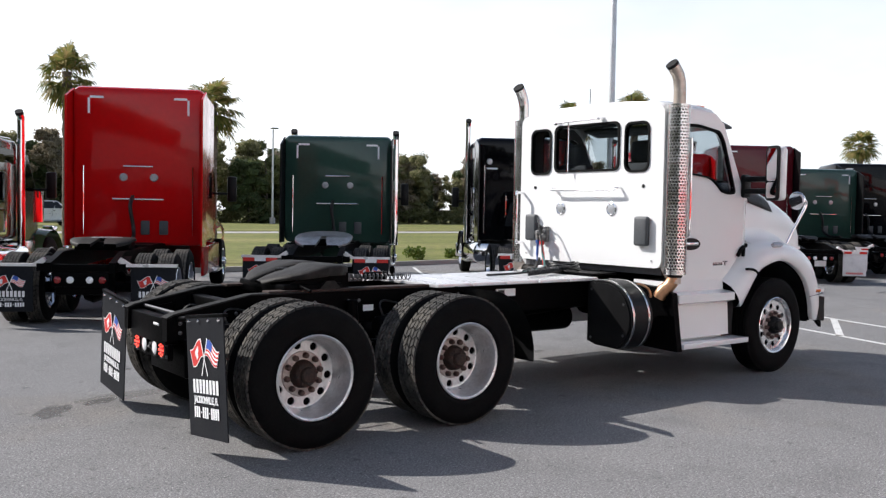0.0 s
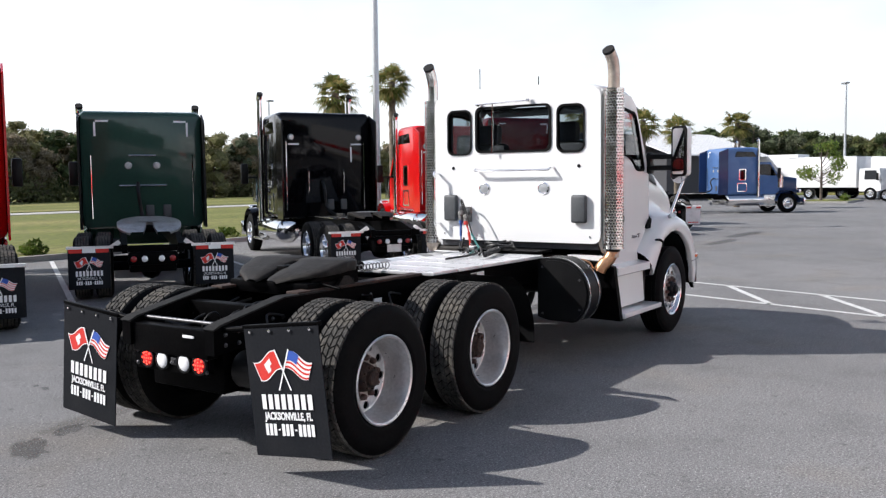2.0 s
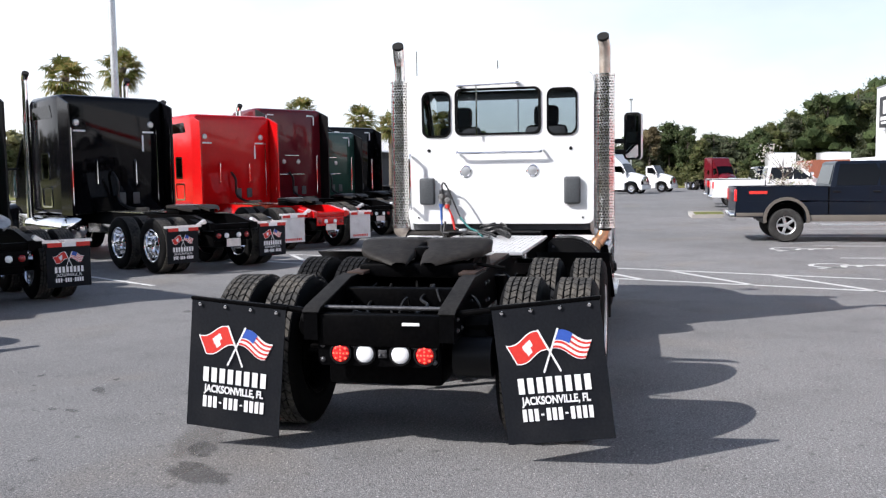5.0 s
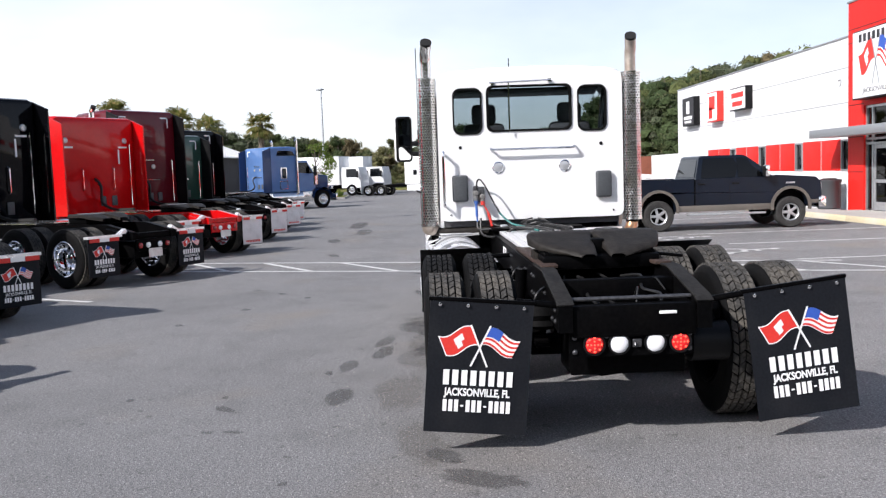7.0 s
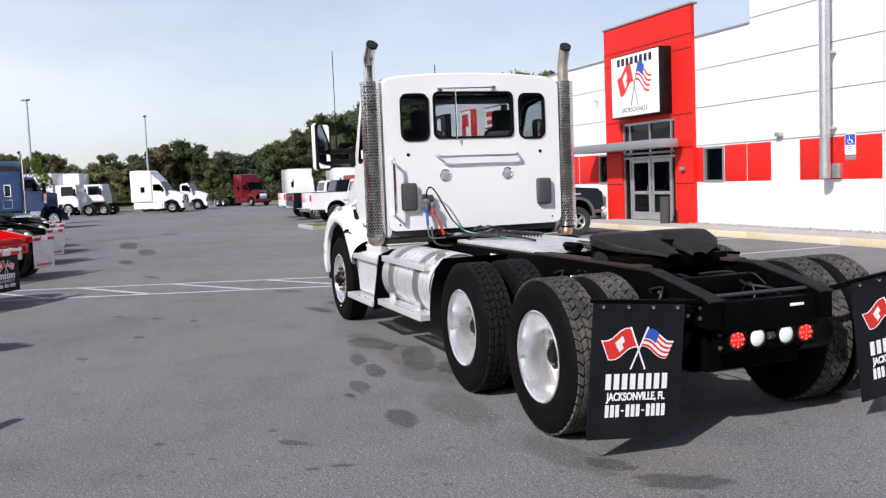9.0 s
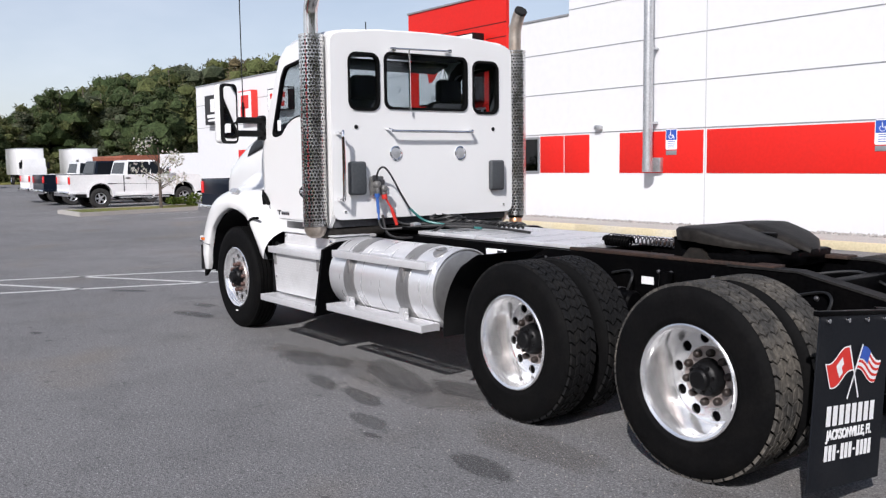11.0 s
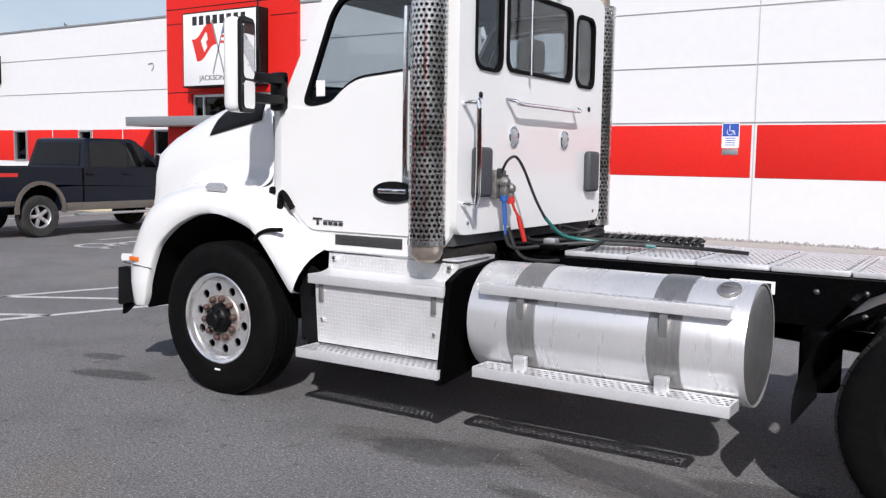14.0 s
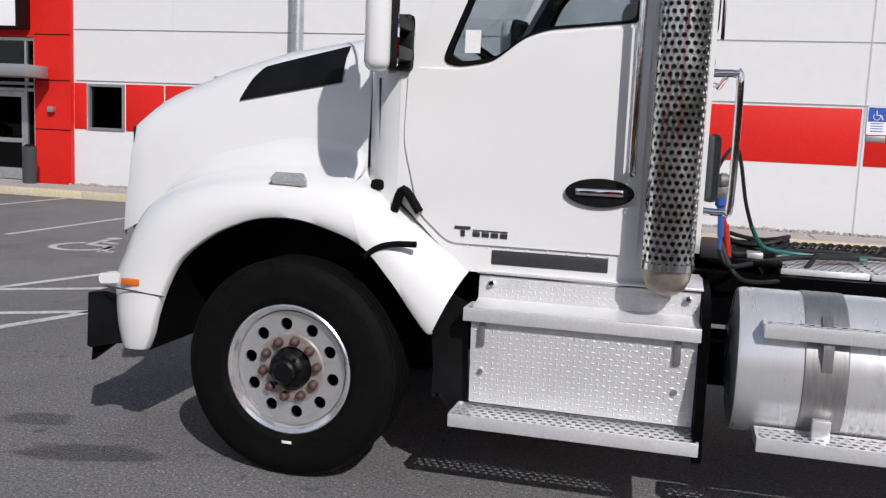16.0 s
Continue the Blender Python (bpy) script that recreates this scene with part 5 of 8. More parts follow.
part("sensor_pipe", Shape().tube(curve([(3.05, -0.86, 0.98), (3.14, -0.90, 1.03), (3.20, -0.98, 0.99), (3.22, -1.0, 0.90)], 5), 0.013, 8), HEATED, housing, "thin copper-tinted pipe")

# stacks
def stack(sd, x=3.43, y=1.165):
    st = part("exhaust_pipe", Shape().tube([(x, sd * y, 1.05), (x, sd * y, 2.86)] + curve([(x, sd * y, 2.94), (x - 0.005, sd * y, 3.02), (x - 0.03, sd * y, 3.10), (x - 0.075, sd * (y - 0.01), 3.17), (x - 0.115, sd * (y - 0.015), 3.21)], 5), 0.062, 20, caps=False), PIPE_TOP if sd < 0 else STAINLESS, truck, "curved exhaust pipe")
    # sooty black plug, also standing for the dark inside of the pipe
    part("pipe_mouth", Shape().cyl((x - 0.098, sd * (y - 0.013), 3.193), (x - 0.119, sd * (y - 0.016), 3.214), 0.0645, 20), SOOTY_DARK, st)
    rows = 54
    cols = 22
    r = 0.108
    g2 = Shape().pierced(cols, rows, lambda u, v, w: (x + r * math.cos(2 * math.pi * u / cols), sd * y + r * math.sin(2 * math.pi * u / cols), 1.15 + v * 1.66 / rows), 0.34)
    g2.lathe([(r, 1.14), (r + 0.003, 1.14), (r + 0.003, 1.17), (r, 1.17)], (x, sd * y, 0), "z", 28)
    g2.lathe([(r, 2.80), (r + 0.003, 2.80), (r + 0.003, 2.82), (r, 2.82)], (x, sd * y, 0), "z", 28)
    part("heat_guard", g2, STAINLESS, st, "perforated stainless heat guard")
    # the muffler's dark finish puts shade behind the guard's holes
    part("muffler", Shape().lathe([(0.0, 1.10), (0.07, 1.11), (0.09, 1.16), (0.09, 2.72), (0.06, 2.80)], (x, sd * y, 0), "z", 24), GREASE, st)
    return st


stack(1)
stack(-1, 3.375)
part("exhaust_elbow", Shape().tube(curve([(3.375, -1.165, 1.2), (3.37, -1.16, 1.11), (3.345, -1.13, 1.03), (3.30, -1.08, 0.965), (3.285, -1.05, 0.90)], 6), 0.065, 16).cyl((3.318, -1.10, 0.99), (3.305, -1.085, 0.968), 0.074, 18), HEATED, truck, "copper-tinted exhaust elbow")
part("exhaust_elbow", Shape().tube(curve([(3.43, 1.165, 1.18), (3.43, 1.14, 1.10), (3.42, 1.05, 1.07), (3.40, 0.85, 1.07), (3.38, 0.5, 1.07)], 6), 0.05, 18), GREASE, truck, "dull exhaust elbow under the cab")
part("muffler_end", Shape().lathe([(0.0, 1.03), (0.045, 1.036), (0.08, 1.06), (0.098, 1.10), (0.102, 1.16)], (3.43, 1.165, 0), "z", 28), PIPE_TOP, truck, "rounded dull steel muffler end")

# cab shell
CW = 1.05
back_holes = [rounded(-0.47, 0.49, 2.19, 2.70, 0.07), rounded(-0.87, -0.54, 2.17, 2.68, 0.085), rounded(0.545, 0.875, 2.17, 2.68, 0.085)]
cab = part("cab", Shape().prism(smooth_loop([(-CW, 1.19), (CW, 1.19), (CW, 2.83), (0.6, 2.885), (0, 2.90), (-0.6, 2.885), (-CW, 2.83)], 0.09), 3.30, 3.345, "x", holes=back_holes), WHITE, truck, "white cab shell")
for i, hole in enumerate(back_holes):
    cy = sum(p[0] for p in hole) / len(hole)
    cz = sum(p[1] for p in hole) / len(hole)
    inner = [(cy + (p[0] - cy) * (0.95 if i == 0 else 0.90), cz + (p[1] - cz) * 0.93) for p in hole]
    outer = [(cy + (p[0] - cy) * 1.01, cz + (p[1] - cz) * 1.02) for p in hole]
    wdw = part("rear_window", Shape().prism(outer, 3.288, 3.298, "x", holes=[inner]).prism(hole, 3.30, 3.34, "x", holes=[inner]), RUBBER, cab, "rear window in a black rubber seal")
    part("pane", Shape().prism(inner, 3.304, 3.309, "x"), CAB_GLASS, wdw).visible_shadow = False
side_out = [(3.345, 1.19), (3.345, 2.825), (4.12, 2.80), (4.27, 2.70), (4.62, 2.05), (4.66, 1.95), (4.66, 1.36), (4.38, 1.09), (3.42, 1.09)]
side_win = smooth_loop([(3.60, 2.16), (3.60, 2.66), (3.80, 2.665), (4.17, 2.62), (4.25, 2.52), (4.47, 1.98), (4.40, 1.955), (4.24, 1.98), (4.10, 2.09), (4.0, 2.125)], 0.05)
for sd in (1, -1):
    y0, y1 = (CW - 0.04, CW) if sd > 0 else (-CW, -CW + 0.04)
    part("cab_side", Shape().prism(side_out, y0, y1, "y", holes=[side_win]), WHITE, cab, "white cab side")
    wc = Vector((4.0, 2.3))
    inner = [tuple(wc + (Vector(p) - wc) * 0.93) for p in side_win]
    sw = part("side_window", Shape().prism(side_win, sd * CW - 0.035, sd * CW + 0.006, "y", holes=[inner]), RUBBER, cab, "door window in a black seal")
    part("pane", Shape().prism(inner, sd * CW - 0.02, sd * CW - 0.015, "y"), CAB_GLASS, sw).visible_shadow = False
    # door with its seam, handle, badge
    door_out = smooth_loop([(3.56, 1.17), (3.56, 2.145), (4.02, 2.105), (4.12, 2.07), (4.25, 1.965), (4.40, 1.94), (4.62, 1.95), (4.63, 1.62), (4.55, 1.30), (4.40, 1.17)], 0.05)
    ya, yb = (CW, CW + 0.012) if sd > 0 else (-CW - 0.012, -CW)
    door = part("door", Shape().prism(door_out, ya, yb, "y"), WHITE, cab, "white cab door")
    hs = Shape().prism(circle(1.0, 28), 0, 0.02, "y")
    part("handle_recess", hs, BLACK_PLASTIC, door, "black oval handle recess", m=Matrix.LocRotScale((3.735, sd * (CW + 0.012) - (0.02 if sd < 0 else 0), 1.435), None, (0.148, 1, 0.062)))
    part("handle", Shape().box(3.63, 3.84, sd * (CW + 0.035) - 0.012, sd * (CW + 0.035) + 0.012, 1.42, 1.455, 0.01), CHROME, door, "chrome door handle")
    by = sd * (CW + 0.014)
    bd = Shape().box(4.30, 4.375, by - 0.004, by + 0.004, 1.236, 1.25, 0.002).box(4.325, 4.345, by - 0.004, by + 0.004, 1.203, 1.237, 0.002)
    for bx0 in (4.13, 4.172, 4.214, 4.256):
        bd.box(bx0, bx0 + 0.034, by - 0.004, by + 0.004, 1.205, 1.228, 0.003)
    bd.box(4.13, 4.29, by - 0.003, by + 0.003, 1.232, 1.237, 0.001)
    part("badge", bd, BADGE, door, "dark chrome model badge")
    if sd > 0:
        part("sill_vent", Shape().box(3.68, 4.20, sd * CW - 0.002, sd * CW + 0.006, 1.085, 1.15, 0.004), SILL_STRIP, cab, "dark grey sill strip")
    part("skirt", Shape().prism([(3.42, 1.09), (4.42, 1.09), (4.36, 1.045), (3.85, 1.035), (3.72, 1.02), (3.5, 1.05)], sd * CW - 0.03 if sd > 0 else sd * CW, sd * CW if sd > 0 else sd * CW + 0.03, "y"), WHITE, cab)
    # mirror on its arms
    mc = 1.465
    mir = part("mirror", Shape().box(-0.035, 0.075, -0.104, 0.104, 1.90, 2.47, 0.045, seg=3), WHITE, truck, "tall white-backed side mirror", m=pose(4.61, sd * mc, 0, 0, 0, 21 * sd))
    part("mirror_frame", Shape().prism(rounded(-0.106, 0.106, 1.898, 2.472, 0.05), -0.052, -0.030, "x"), BLACK_PLASTIC, mir)
    part("mirror_pane", Shape().prism(rounded(-0.080, 0.080, 2.105, 2.445, 0.035), -0.058, -0.053, "x"), MIRROR, mir)
    part("mirror_pane", Shape().prism(rounded(-0.080, 0.080, 1.925, 2.09, 0.03), -0.060, -0.053, "x"), MIRROR, mir)
    for z in (2.0, 2.13):
        part("mirror_arm", Shape().box(4.60, 4.70, min(sd * 1.04, sd * 1.37), max(sd * 1.04, sd * 1.37), z - 0.03, z + 0.03, 0.014), BLACK_PLASTIC, cab)
    part("mirror_foot", Shape().box(4.60, 4.72, sd * 1.07 - 0.03, sd * 1.07 + 0.03, 1.93, 2.18, 0.02), BLACK_PLASTIC, cab)
RIVET = mesh_of(Shape().lathe([(0.0, 0.004), (0.005, 0.003), (0.007, 0.0)], seg=8, axis="y"), "rivet", WHITE)
for k in range(26):
    part("rivet", RIVET, None, cab, m=pose(3.475, CW + 0.0005, 1.25 + 0.06 * k))
for k in range(10):
    part("rivet", RIVET, None, cab, m=pose(3.50 + 0.09 * k, CW + 0.0005, 1.157))
# roof, floor, windscreen
rows = []
for x, dz, k in ((3.30, -0.03, 1.0), (3.33, 0.005, 1.0), (3.5, 0.02, 1.0), (3.9, 0.02, 1.0), (4.12, 0.0, 0.99), (4.25, -0.06, 0.97), (4.31, -0.13, 0.95)):
    rows.append([(x, y * k, z + dz) for y, z in ((CW, 2.76), (CW - 0.01, 2.80), (CW - 0.05, 2.845), (CW - 0.15, 2.87), (0.5, 2.90), (0, 2.91), (-0.5, 2.90), (-CW + 0.15, 2.87), (-CW + 0.05, 2.845), (-CW + 0.01, 2.80), (-CW, 2.76))])
rf = Shape().loft(rows)
bmesh.ops.solidify(rf.bm, geom=list(rf.bm.faces), thickness=0.03)
part("roof", rf, WHITE, cab, "white rounded cab roof")
part("lining", Shape().prism(rounded(-CW + 0.05, CW - 0.05, 1.21, 2.80, 0.05), 3.346, 3.352, "x", holes=back_holes), INTERIOR, cab, "dark grey rear cab lining")
part("lining", Shape().box(3.36, 4.20, -CW + 0.06, CW - 0.06, 2.765, 2.785, 0.004), INTERIOR, cab, "dark grey headliner")
for sd in (1, -1):
    ya, yb = sorted((sd * (CW - 0.048), sd * (CW - 0.042)))
    part("lining", Shape().prism([(3.355, 1.21), (3.355, 2.76), (4.12, 2.75), (4.25, 2.66), (4.58, 2.05), (4.62, 1.93), (4.62, 1.36), (4.40, 1.21)], ya, yb, "y", holes=[side_win]), INTERIOR, cab, "dark grey door lining")
part("cab_floor", Shape().box(3.36, 4.78, -CW + 0.05, CW - 0.05, 1.12, 1.2), INTERIOR, cab)
ws = Shape().loft([[(4.31 + 0.05 * (1 - (y / 0.98) ** 2), y * 0.96, 2.72) for y in (-0.98, -0.5, 0, 0.5, 0.98)], [(4.66 + 0.16 * (1 - (y / 0.98) ** 2), y, 1.98) for y in (-0.98, -0.5, 0, 0.5, 0.98)]])
wsp = part("windscreen", ws, CAB_GLASS, cab, "raked windscreen")
wsp.visible_shadow = False
part("visor", Shape().box(4.25, 4.52, -0.98, 0.98, 2.70, 2.73, 0.012, m=pose(4.38, 0, 2.71) @ pose(0, 0, 0, 0, 14, 0) @ pose(-4.38, 0, -2.71)), GREY_PLASTIC, cab, "dark sun visor over the windscreen")
for y in (-0.8, -0.35, 0, 0.35, 0.8):
    part("roof_lamp", Shape().box(4.10, 4.22, y - 0.04, y + 0.04, 2.86, 2.905, 0.015), AMBER_LENS, cab, "small amber roof lamp")
part("aerial", Shape().cyl((4.655, 1.265, 2.12), (4.655, 1.265, 2.30), 0.012, 8).cyl((4.655, 1.265, 2.30), (4.66, 1.265, 3.33), 0.0055, 6), BLACK_PLASTIC, truck, "long whip aerial on the mirror bracket")
part("aerial", Shape().cyl((4.16, 0.137, 2.9), (4.16, 0.137, 3.11), 0.006, 6), BLACK_PLASTIC, cab)
part("dashboard", Shape().prism([(4.35, 1.2), (4.75, 1.2), (4.78, 1.9), (4.5, 1.95), (4.38, 1.8)], -CW + 0.05, CW - 0.05, "y"), INTERIOR, cab)
for sd in (1, -1):
    seat = Shape().box(3.62, 4.12, sd * 0.5 - 0.25, sd * 0.5 + 0.25, 1.45, 1.62, 0.06)
    seat.box(3.56, 3.72, sd * 0.5 - 0.24, sd * 0.5 + 0.24, 1.58, 2.30, 0.06)
    seat.box(3.57, 3.70, sd * 0.5 - 0.14, sd * 0.5 + 0.14, 2.28, 2.52, 0.05)
    seat.box(3.75, 4.0, sd * 0.5 - 0.15, sd * 0.5 + 0.15, 1.2, 1.46)
    part("seat", seat, INTERIOR, cab, "dark grey high-backed seat")
part("steering_wheel", Shape().lathe([(0.215, -0.015), (0.232, 0.0), (0.215, 0.015), (0.2, 0.0)], seg=28, axis="z", closed=True), BLACK_PLASTIC, cab, m=pose(4.28, 0.5, 1.98) @ pose(0, 0, 0, 0, -35, 0))
part("window_sticker", Shape().box(4.30, 4.37, CW - 0.012, CW - 0.01, 2.02, 2.12), PRINT_WHITE, cab)

# cab back fittings
for sd in (1, -1):
    part("side_vent", Shape().box(3.238, 3.299, sd * 0.818 - 0.090, sd * 0.818 + 0.090, 1.41, 1.71, 0.026, seg=3), GREY_PLASTIC, cab, "dark grey rectangular vent cover")
    lampb = part("work_lamp", Shape().lathe([(0.066, 3.30), (0.068, 3.291), (0.058, 3.286), (0.052, 3.291)], (0, sd * 0.378, 1.783), "x", 28), CHROME, cab, "round chrome flush work lamp")
    part("lens", Shape().lathe([(0.0, 3.282), (0.03, 3.285), (0.052, 3.291)], (0, sd * 0.378, 1.783), "x", 24), LAMP_LENS, lampb)
    part("grab_handle", Shape().tube(curve([(3.30, sd * 1.0, 1.96), (3.21, sd * 1.0, 1.96), (3.19, sd * 1.0, 1.92), (3.19, sd * 1.0, 1.42), (3.22, sd * 1.0, 1.38), (3.30, sd * 1.0, 1.38)], 4), 0.016, 10), CHROME, cab, "chrome vertical grab handle") if sd > 0 else None
    part("plug", Shape().lathe([(0.0, 3.29), (0.018, 3.292), (0.02, 3.30)], (0, sd * 0.80, 2.02), "x", 12), BLACK_PLASTIC, cab)
    part("bolt", Shape().lathe([(0.0, 3.29), (0.012, 3.292), (0.014, 3.30)], (0, sd * 0.93, 1.26), "x", 10), CHROME, cab)
part("grab_rail", Shape().tube(curve([(3.30, 0.48, 2.01), (3.24, 0.46, 2.0), (3.225, 0.42, 1.985), (3.225, 0, 1.985), (3.225, -0.44, 1.985), (3.24, -0.48, 2.0), (3.30, -0.50, 2.01)], 5), 0.014, 10), CHROME, cab, "chrome horizontal grab rail")
part("lamp_rail", Shape().tube([(3.24, 0.46, 2.73), (3.24, -0.24, 2.745)], 0.009, 10).box(3.235, 3.30, 0.40, 0.44, 2.71, 2.74).box(3.235, 3.30, -0.24, -0.20, 2.73, 2.76), CHROME, cab, "thin chrome rail over the rear window")
part("hanging_bracket", Shape().tube([(3.255, 0.24, 2.73), (3.25, 0.24, 2.18)], 0.009, 8), CHROME, cab)
part("door_grab", Shape().tube(curve([(3.60, 1.07, 2.48), (3.60, 1.13, 2.48), (3.60, 1.15, 2.44), (3.60, 1.15, 1.60), (3.60, 1.13, 1.55), (3.60, 1.07, 1.55)], 4), 0.016, 10), CHROME, cab, "chrome door grab handle")
part("door_grab", Shape().tube(curve([(3.60, -1.07, 2.48), (3.60, -1.13, 2.48), (3.60, -1.15, 2.44), (3.60, -1.15, 1.60), (3.60, -1.13, 1.55), (3.60, -1.07, 1.55)], 4), 0.016, 10), CHROME, cab, "chrome door grab handle")

# air lines
block = part("coupling_block", Shape().box(3.25, 3.298, 0.545, 0.675, 1.40, 1.575, 0.010), CAST_GREY, truck, "cast metal air coupling block")
for y, z in ((0.645, 1.50), (0.575, 1.46)):
    part("gladhand", Shape().lathe([(0.0, -0.075), (0.022, -0.072), (0.034, -0.055), (0.036, -0.03), (0.026, -0.02), (0.026, 0.0)], (3.25, y, z), "x", 16).box(3.185, 3.235, y - 0.02, y + 0.02, z - 0.085, z - 0.02, 0.01), CAST_GREY, block, "worn cast coupling head")
    part("cover_plate", Shape().box(3.232, 3.25, y - 0.028, y + 0.028, z + 0.03, z + 0.085, 0.006), STEEL_DARK, block)
part("hose", Shape().cyl((3.21, 0.645, 1.42), (3.21, 0.645, 1.385), 0.026, 12).cyl((3.21, 0.645, 1.39), (3.2, 0.642, 1.24), 0.015, 10).tube(curve([(3.2, 0.642, 1.25), (3.2, 0.64, 1.21), (3.2, 0.64, 1.17)]), 0.009, 8), HOSE_BLUE, truck, "blue air hose with a rubber boot")
part("hose", Shape().cyl((3.205, 0.575, 1.41), (3.20, 0.57, 1.37), 0.026, 12).tube(curve([(3.2, 0.57, 1.39), (3.19, 0.54, 1.33), (3.17, 0.51, 1.27)]), 0.009, 8).cyl((3.175, 0.518, 1.285), (3.15, 0.475, 1.13), 0.016, 10), HOSE_RED, truck, "red air hose with a rubber boot")
part("hose", Shape().tube(curve([(3.2, 0.64, 1.18), (3.15, 0.62, 1.10), (3.0, 0.45, 1.11), (2.8, 0.3, 1.13), (2.5, 0.1, 1.12)]), 0.013, 8), HOSE_BLACK, truck, "black air hose")
part("hose", Shape().tube(curve([(3.24, 0.635, 1.55), (3.20, 0.632, 1.63), (3.16, 0.60, 1.655), (3.13, 0.545, 1.58), (3.09, 0.46, 1.40), (3.05, 0.40, 1.28)]), 0.009, 8), HOSE_BLACK, truck, "dark grey electric cable")
part("hose", Shape().tube(curve([(3.05, 0.40, 1.28), (2.98, 0.29, 1.17), (2.85, 0.18, 1.135), (2.65, 0.12, 1.12), (2.45, 0.05, 1.11)]), 0.011, 8), HOSE_GREEN, truck, "teal electric cable sleeve")
part("hose", Shape().tube(curve([(3.16, 0.49, 1.17), (3.1, 0.4, 1.13), (2.9, 0.2, 1.14), (2.6, 0.0, 1.13), (2.4, -0.1, 1.11)]), 0.013, 8), HOSE_BLACK, truck, "black air hose")
for k in range(3):
    twist = [(3.0 - 0.011 * q, -0.02 - 0.0035 * q + 0.02 * math.cos(q * 0.5 + 2.1 * k), 1.128 + 0.012 * (1 - q / 70) + 0.02 * math.sin(q * 0.5 + 2.1 * k)) for q in range(70)]
    part("coiled_hose", Shape().tube(twist, 0.012, 6), HOSE_BLACK, truck, "twisted black air hose")
for k in range(3):
    part("hose_loop", Shape().tube([(3.0 + 0.17 * math.cos(a), -0.02 + 0.02 * k + 0.14 * math.sin(a), 1.14 + 0.022 * k + 0.02 * math.sin(2 * a + k)) for a in [2 * math.pi * q / 28 for q in range(27)]], 0.012, 6), HOSE_BLACK, truck, "looped black air hose")
part("hose", Shape().tube(curve([(3.2, 0.60, 1.22), (3.12, 0.60, 1.06), (3.0, 0.52, 1.02), (2.82, 0.40, 1.05), (2.72, 0.25, 1.14)]), 0.013, 8), HOSE_BLACK, truck, "sagging black air hose")
part("hose_tray", Shape().box(2.9, 3.28, -0.5, 0.5, 1.09, 1.12, 0.01), BLACK_FRAME, truck)
part("coupling_block", Shape().box(2.98, 3.06, 0.32, 0.40, 1.10, 1.15, 0.01), GALVANISED, truck)
part("hose", Shape().tube(curve([(2.72, 0.25, 1.14), (2.6, 0.05, 1.12), (2.3, -0.05, 1.11), (1.9, -0.02, 1.10)]), 0.012, 8), HOSE_BLACK, truck, "black air hose on the deck")

# hood: the sloping cover between the wings
top_z = lambda x: float(np.interp(x, [4.79, 5.38, 5.7, 6.02, 6.27], [2.12, 2.02, 1.925, 1.80, 1.69]))
rows = []
for k in range(17):
    x = 4.86 + (6.215 - 4.86) * k / 16
    s = (x - 4.86) / 1.39
    zt = top_z(x)
    nose = 0.05 * max(0.0, (s - 0.86) / 0.14) ** 2
    half = [(x, 0.0, zt + 0.05 - nose), (x, 0.40, zt + 0.04 - nose), (x, 0.70 - 0.08 * s, zt + 0.015 - nose), (x, 0.78 - 0.09 * s, zt - 0.02 - nose), (x, 0.83 - 0.105 * s, zt - 0.075),
            (x + 0.004 * s, 0.86 - 0.12 * s, zt - 0.16), (x + 0.015 * s, 0.885 - 0.135 * s, 1.60 - 0.10 * s), (x + 0.03 * s, 0.895 - 0.145 * s, 1.46 - 0.12 * s), (x + 0.05 * s, 0.90 - 0.15 * s, 1.36 - 0.10 * s), (x + 0.06 * s, 0.90 - 0.15 * s, 1.28 if s < 0.7 else 1.28 - 0.75 * (s - 0.7))]
    rows.append([(p[0], -p[1], p[2]) for p in half[:0:-1]] + half)
rows.append([(p[0] + 0.022, p[1] * 0.985, p[2] - 0.012) for p in rows[-1]])
rows.append([(p[0] + 0.006, p[1] * 0.955, p[2] - 0.03) for p in rows[-1]])
hood = part("hood", Shape().loft(rows), WHITE, truck, "white sloping hood with flared wings", angle=50)
part("grille", Shape().box(6.26, 6.30, -0.66, 0.66, 1.00, 1.63, 0.015), BLACK_PLASTIC, hood, "dark front grille")
part("bumper", Shape().prism([(6.16, 0.80), (6.255, 0.785), (6.265, 0.51), (6.245, 0.50), (6.13, 0.53), (6.0, 0.55), (6.0, 0.78)], -1.11, 1.11, "y"), BLACK_PLASTIC, truck, "black front bumper")
part("firewall", Shape().box(4.80, 4.84, -0.85, 0.85, 1.0, 2.05), BLACK_FRAME, truck)
part("cowl", Shape().loft([[(4.62, y, 1.99) for y in (-1.0, -0.5, 0, 0.5, 1.0)], [(4.72, y, 2.06 + 0.06 * (1 - abs(y))) for y in (-1.0, -0.5, 0, 0.5, 1.0)], [(4.84, y, 2.08 + 0.07 * (1 - abs(y))) for y in (-0.85, -0.5, 0, 0.5, 0.85)]]), BLACK_PLASTIC, cab, "black cowl below the windscreen")

# the wings: a band swept over the wheel, from the edge of the opening to the crest beside the hood
EDGE = [(5.89, 0.54), (5.85, 0.62), (5.81, 0.75), (5.765, 0.87), (5.69, 1.0), (5.56, 1.11), (5.43, 1.18), (5.28, 1.23), (5.11, 1.24), (4.94, 1.205), (4.77, 1.135), (4.63, 0.99), (4.53, 0.86), (4.46, 0.775), (4.43, 0.765)]
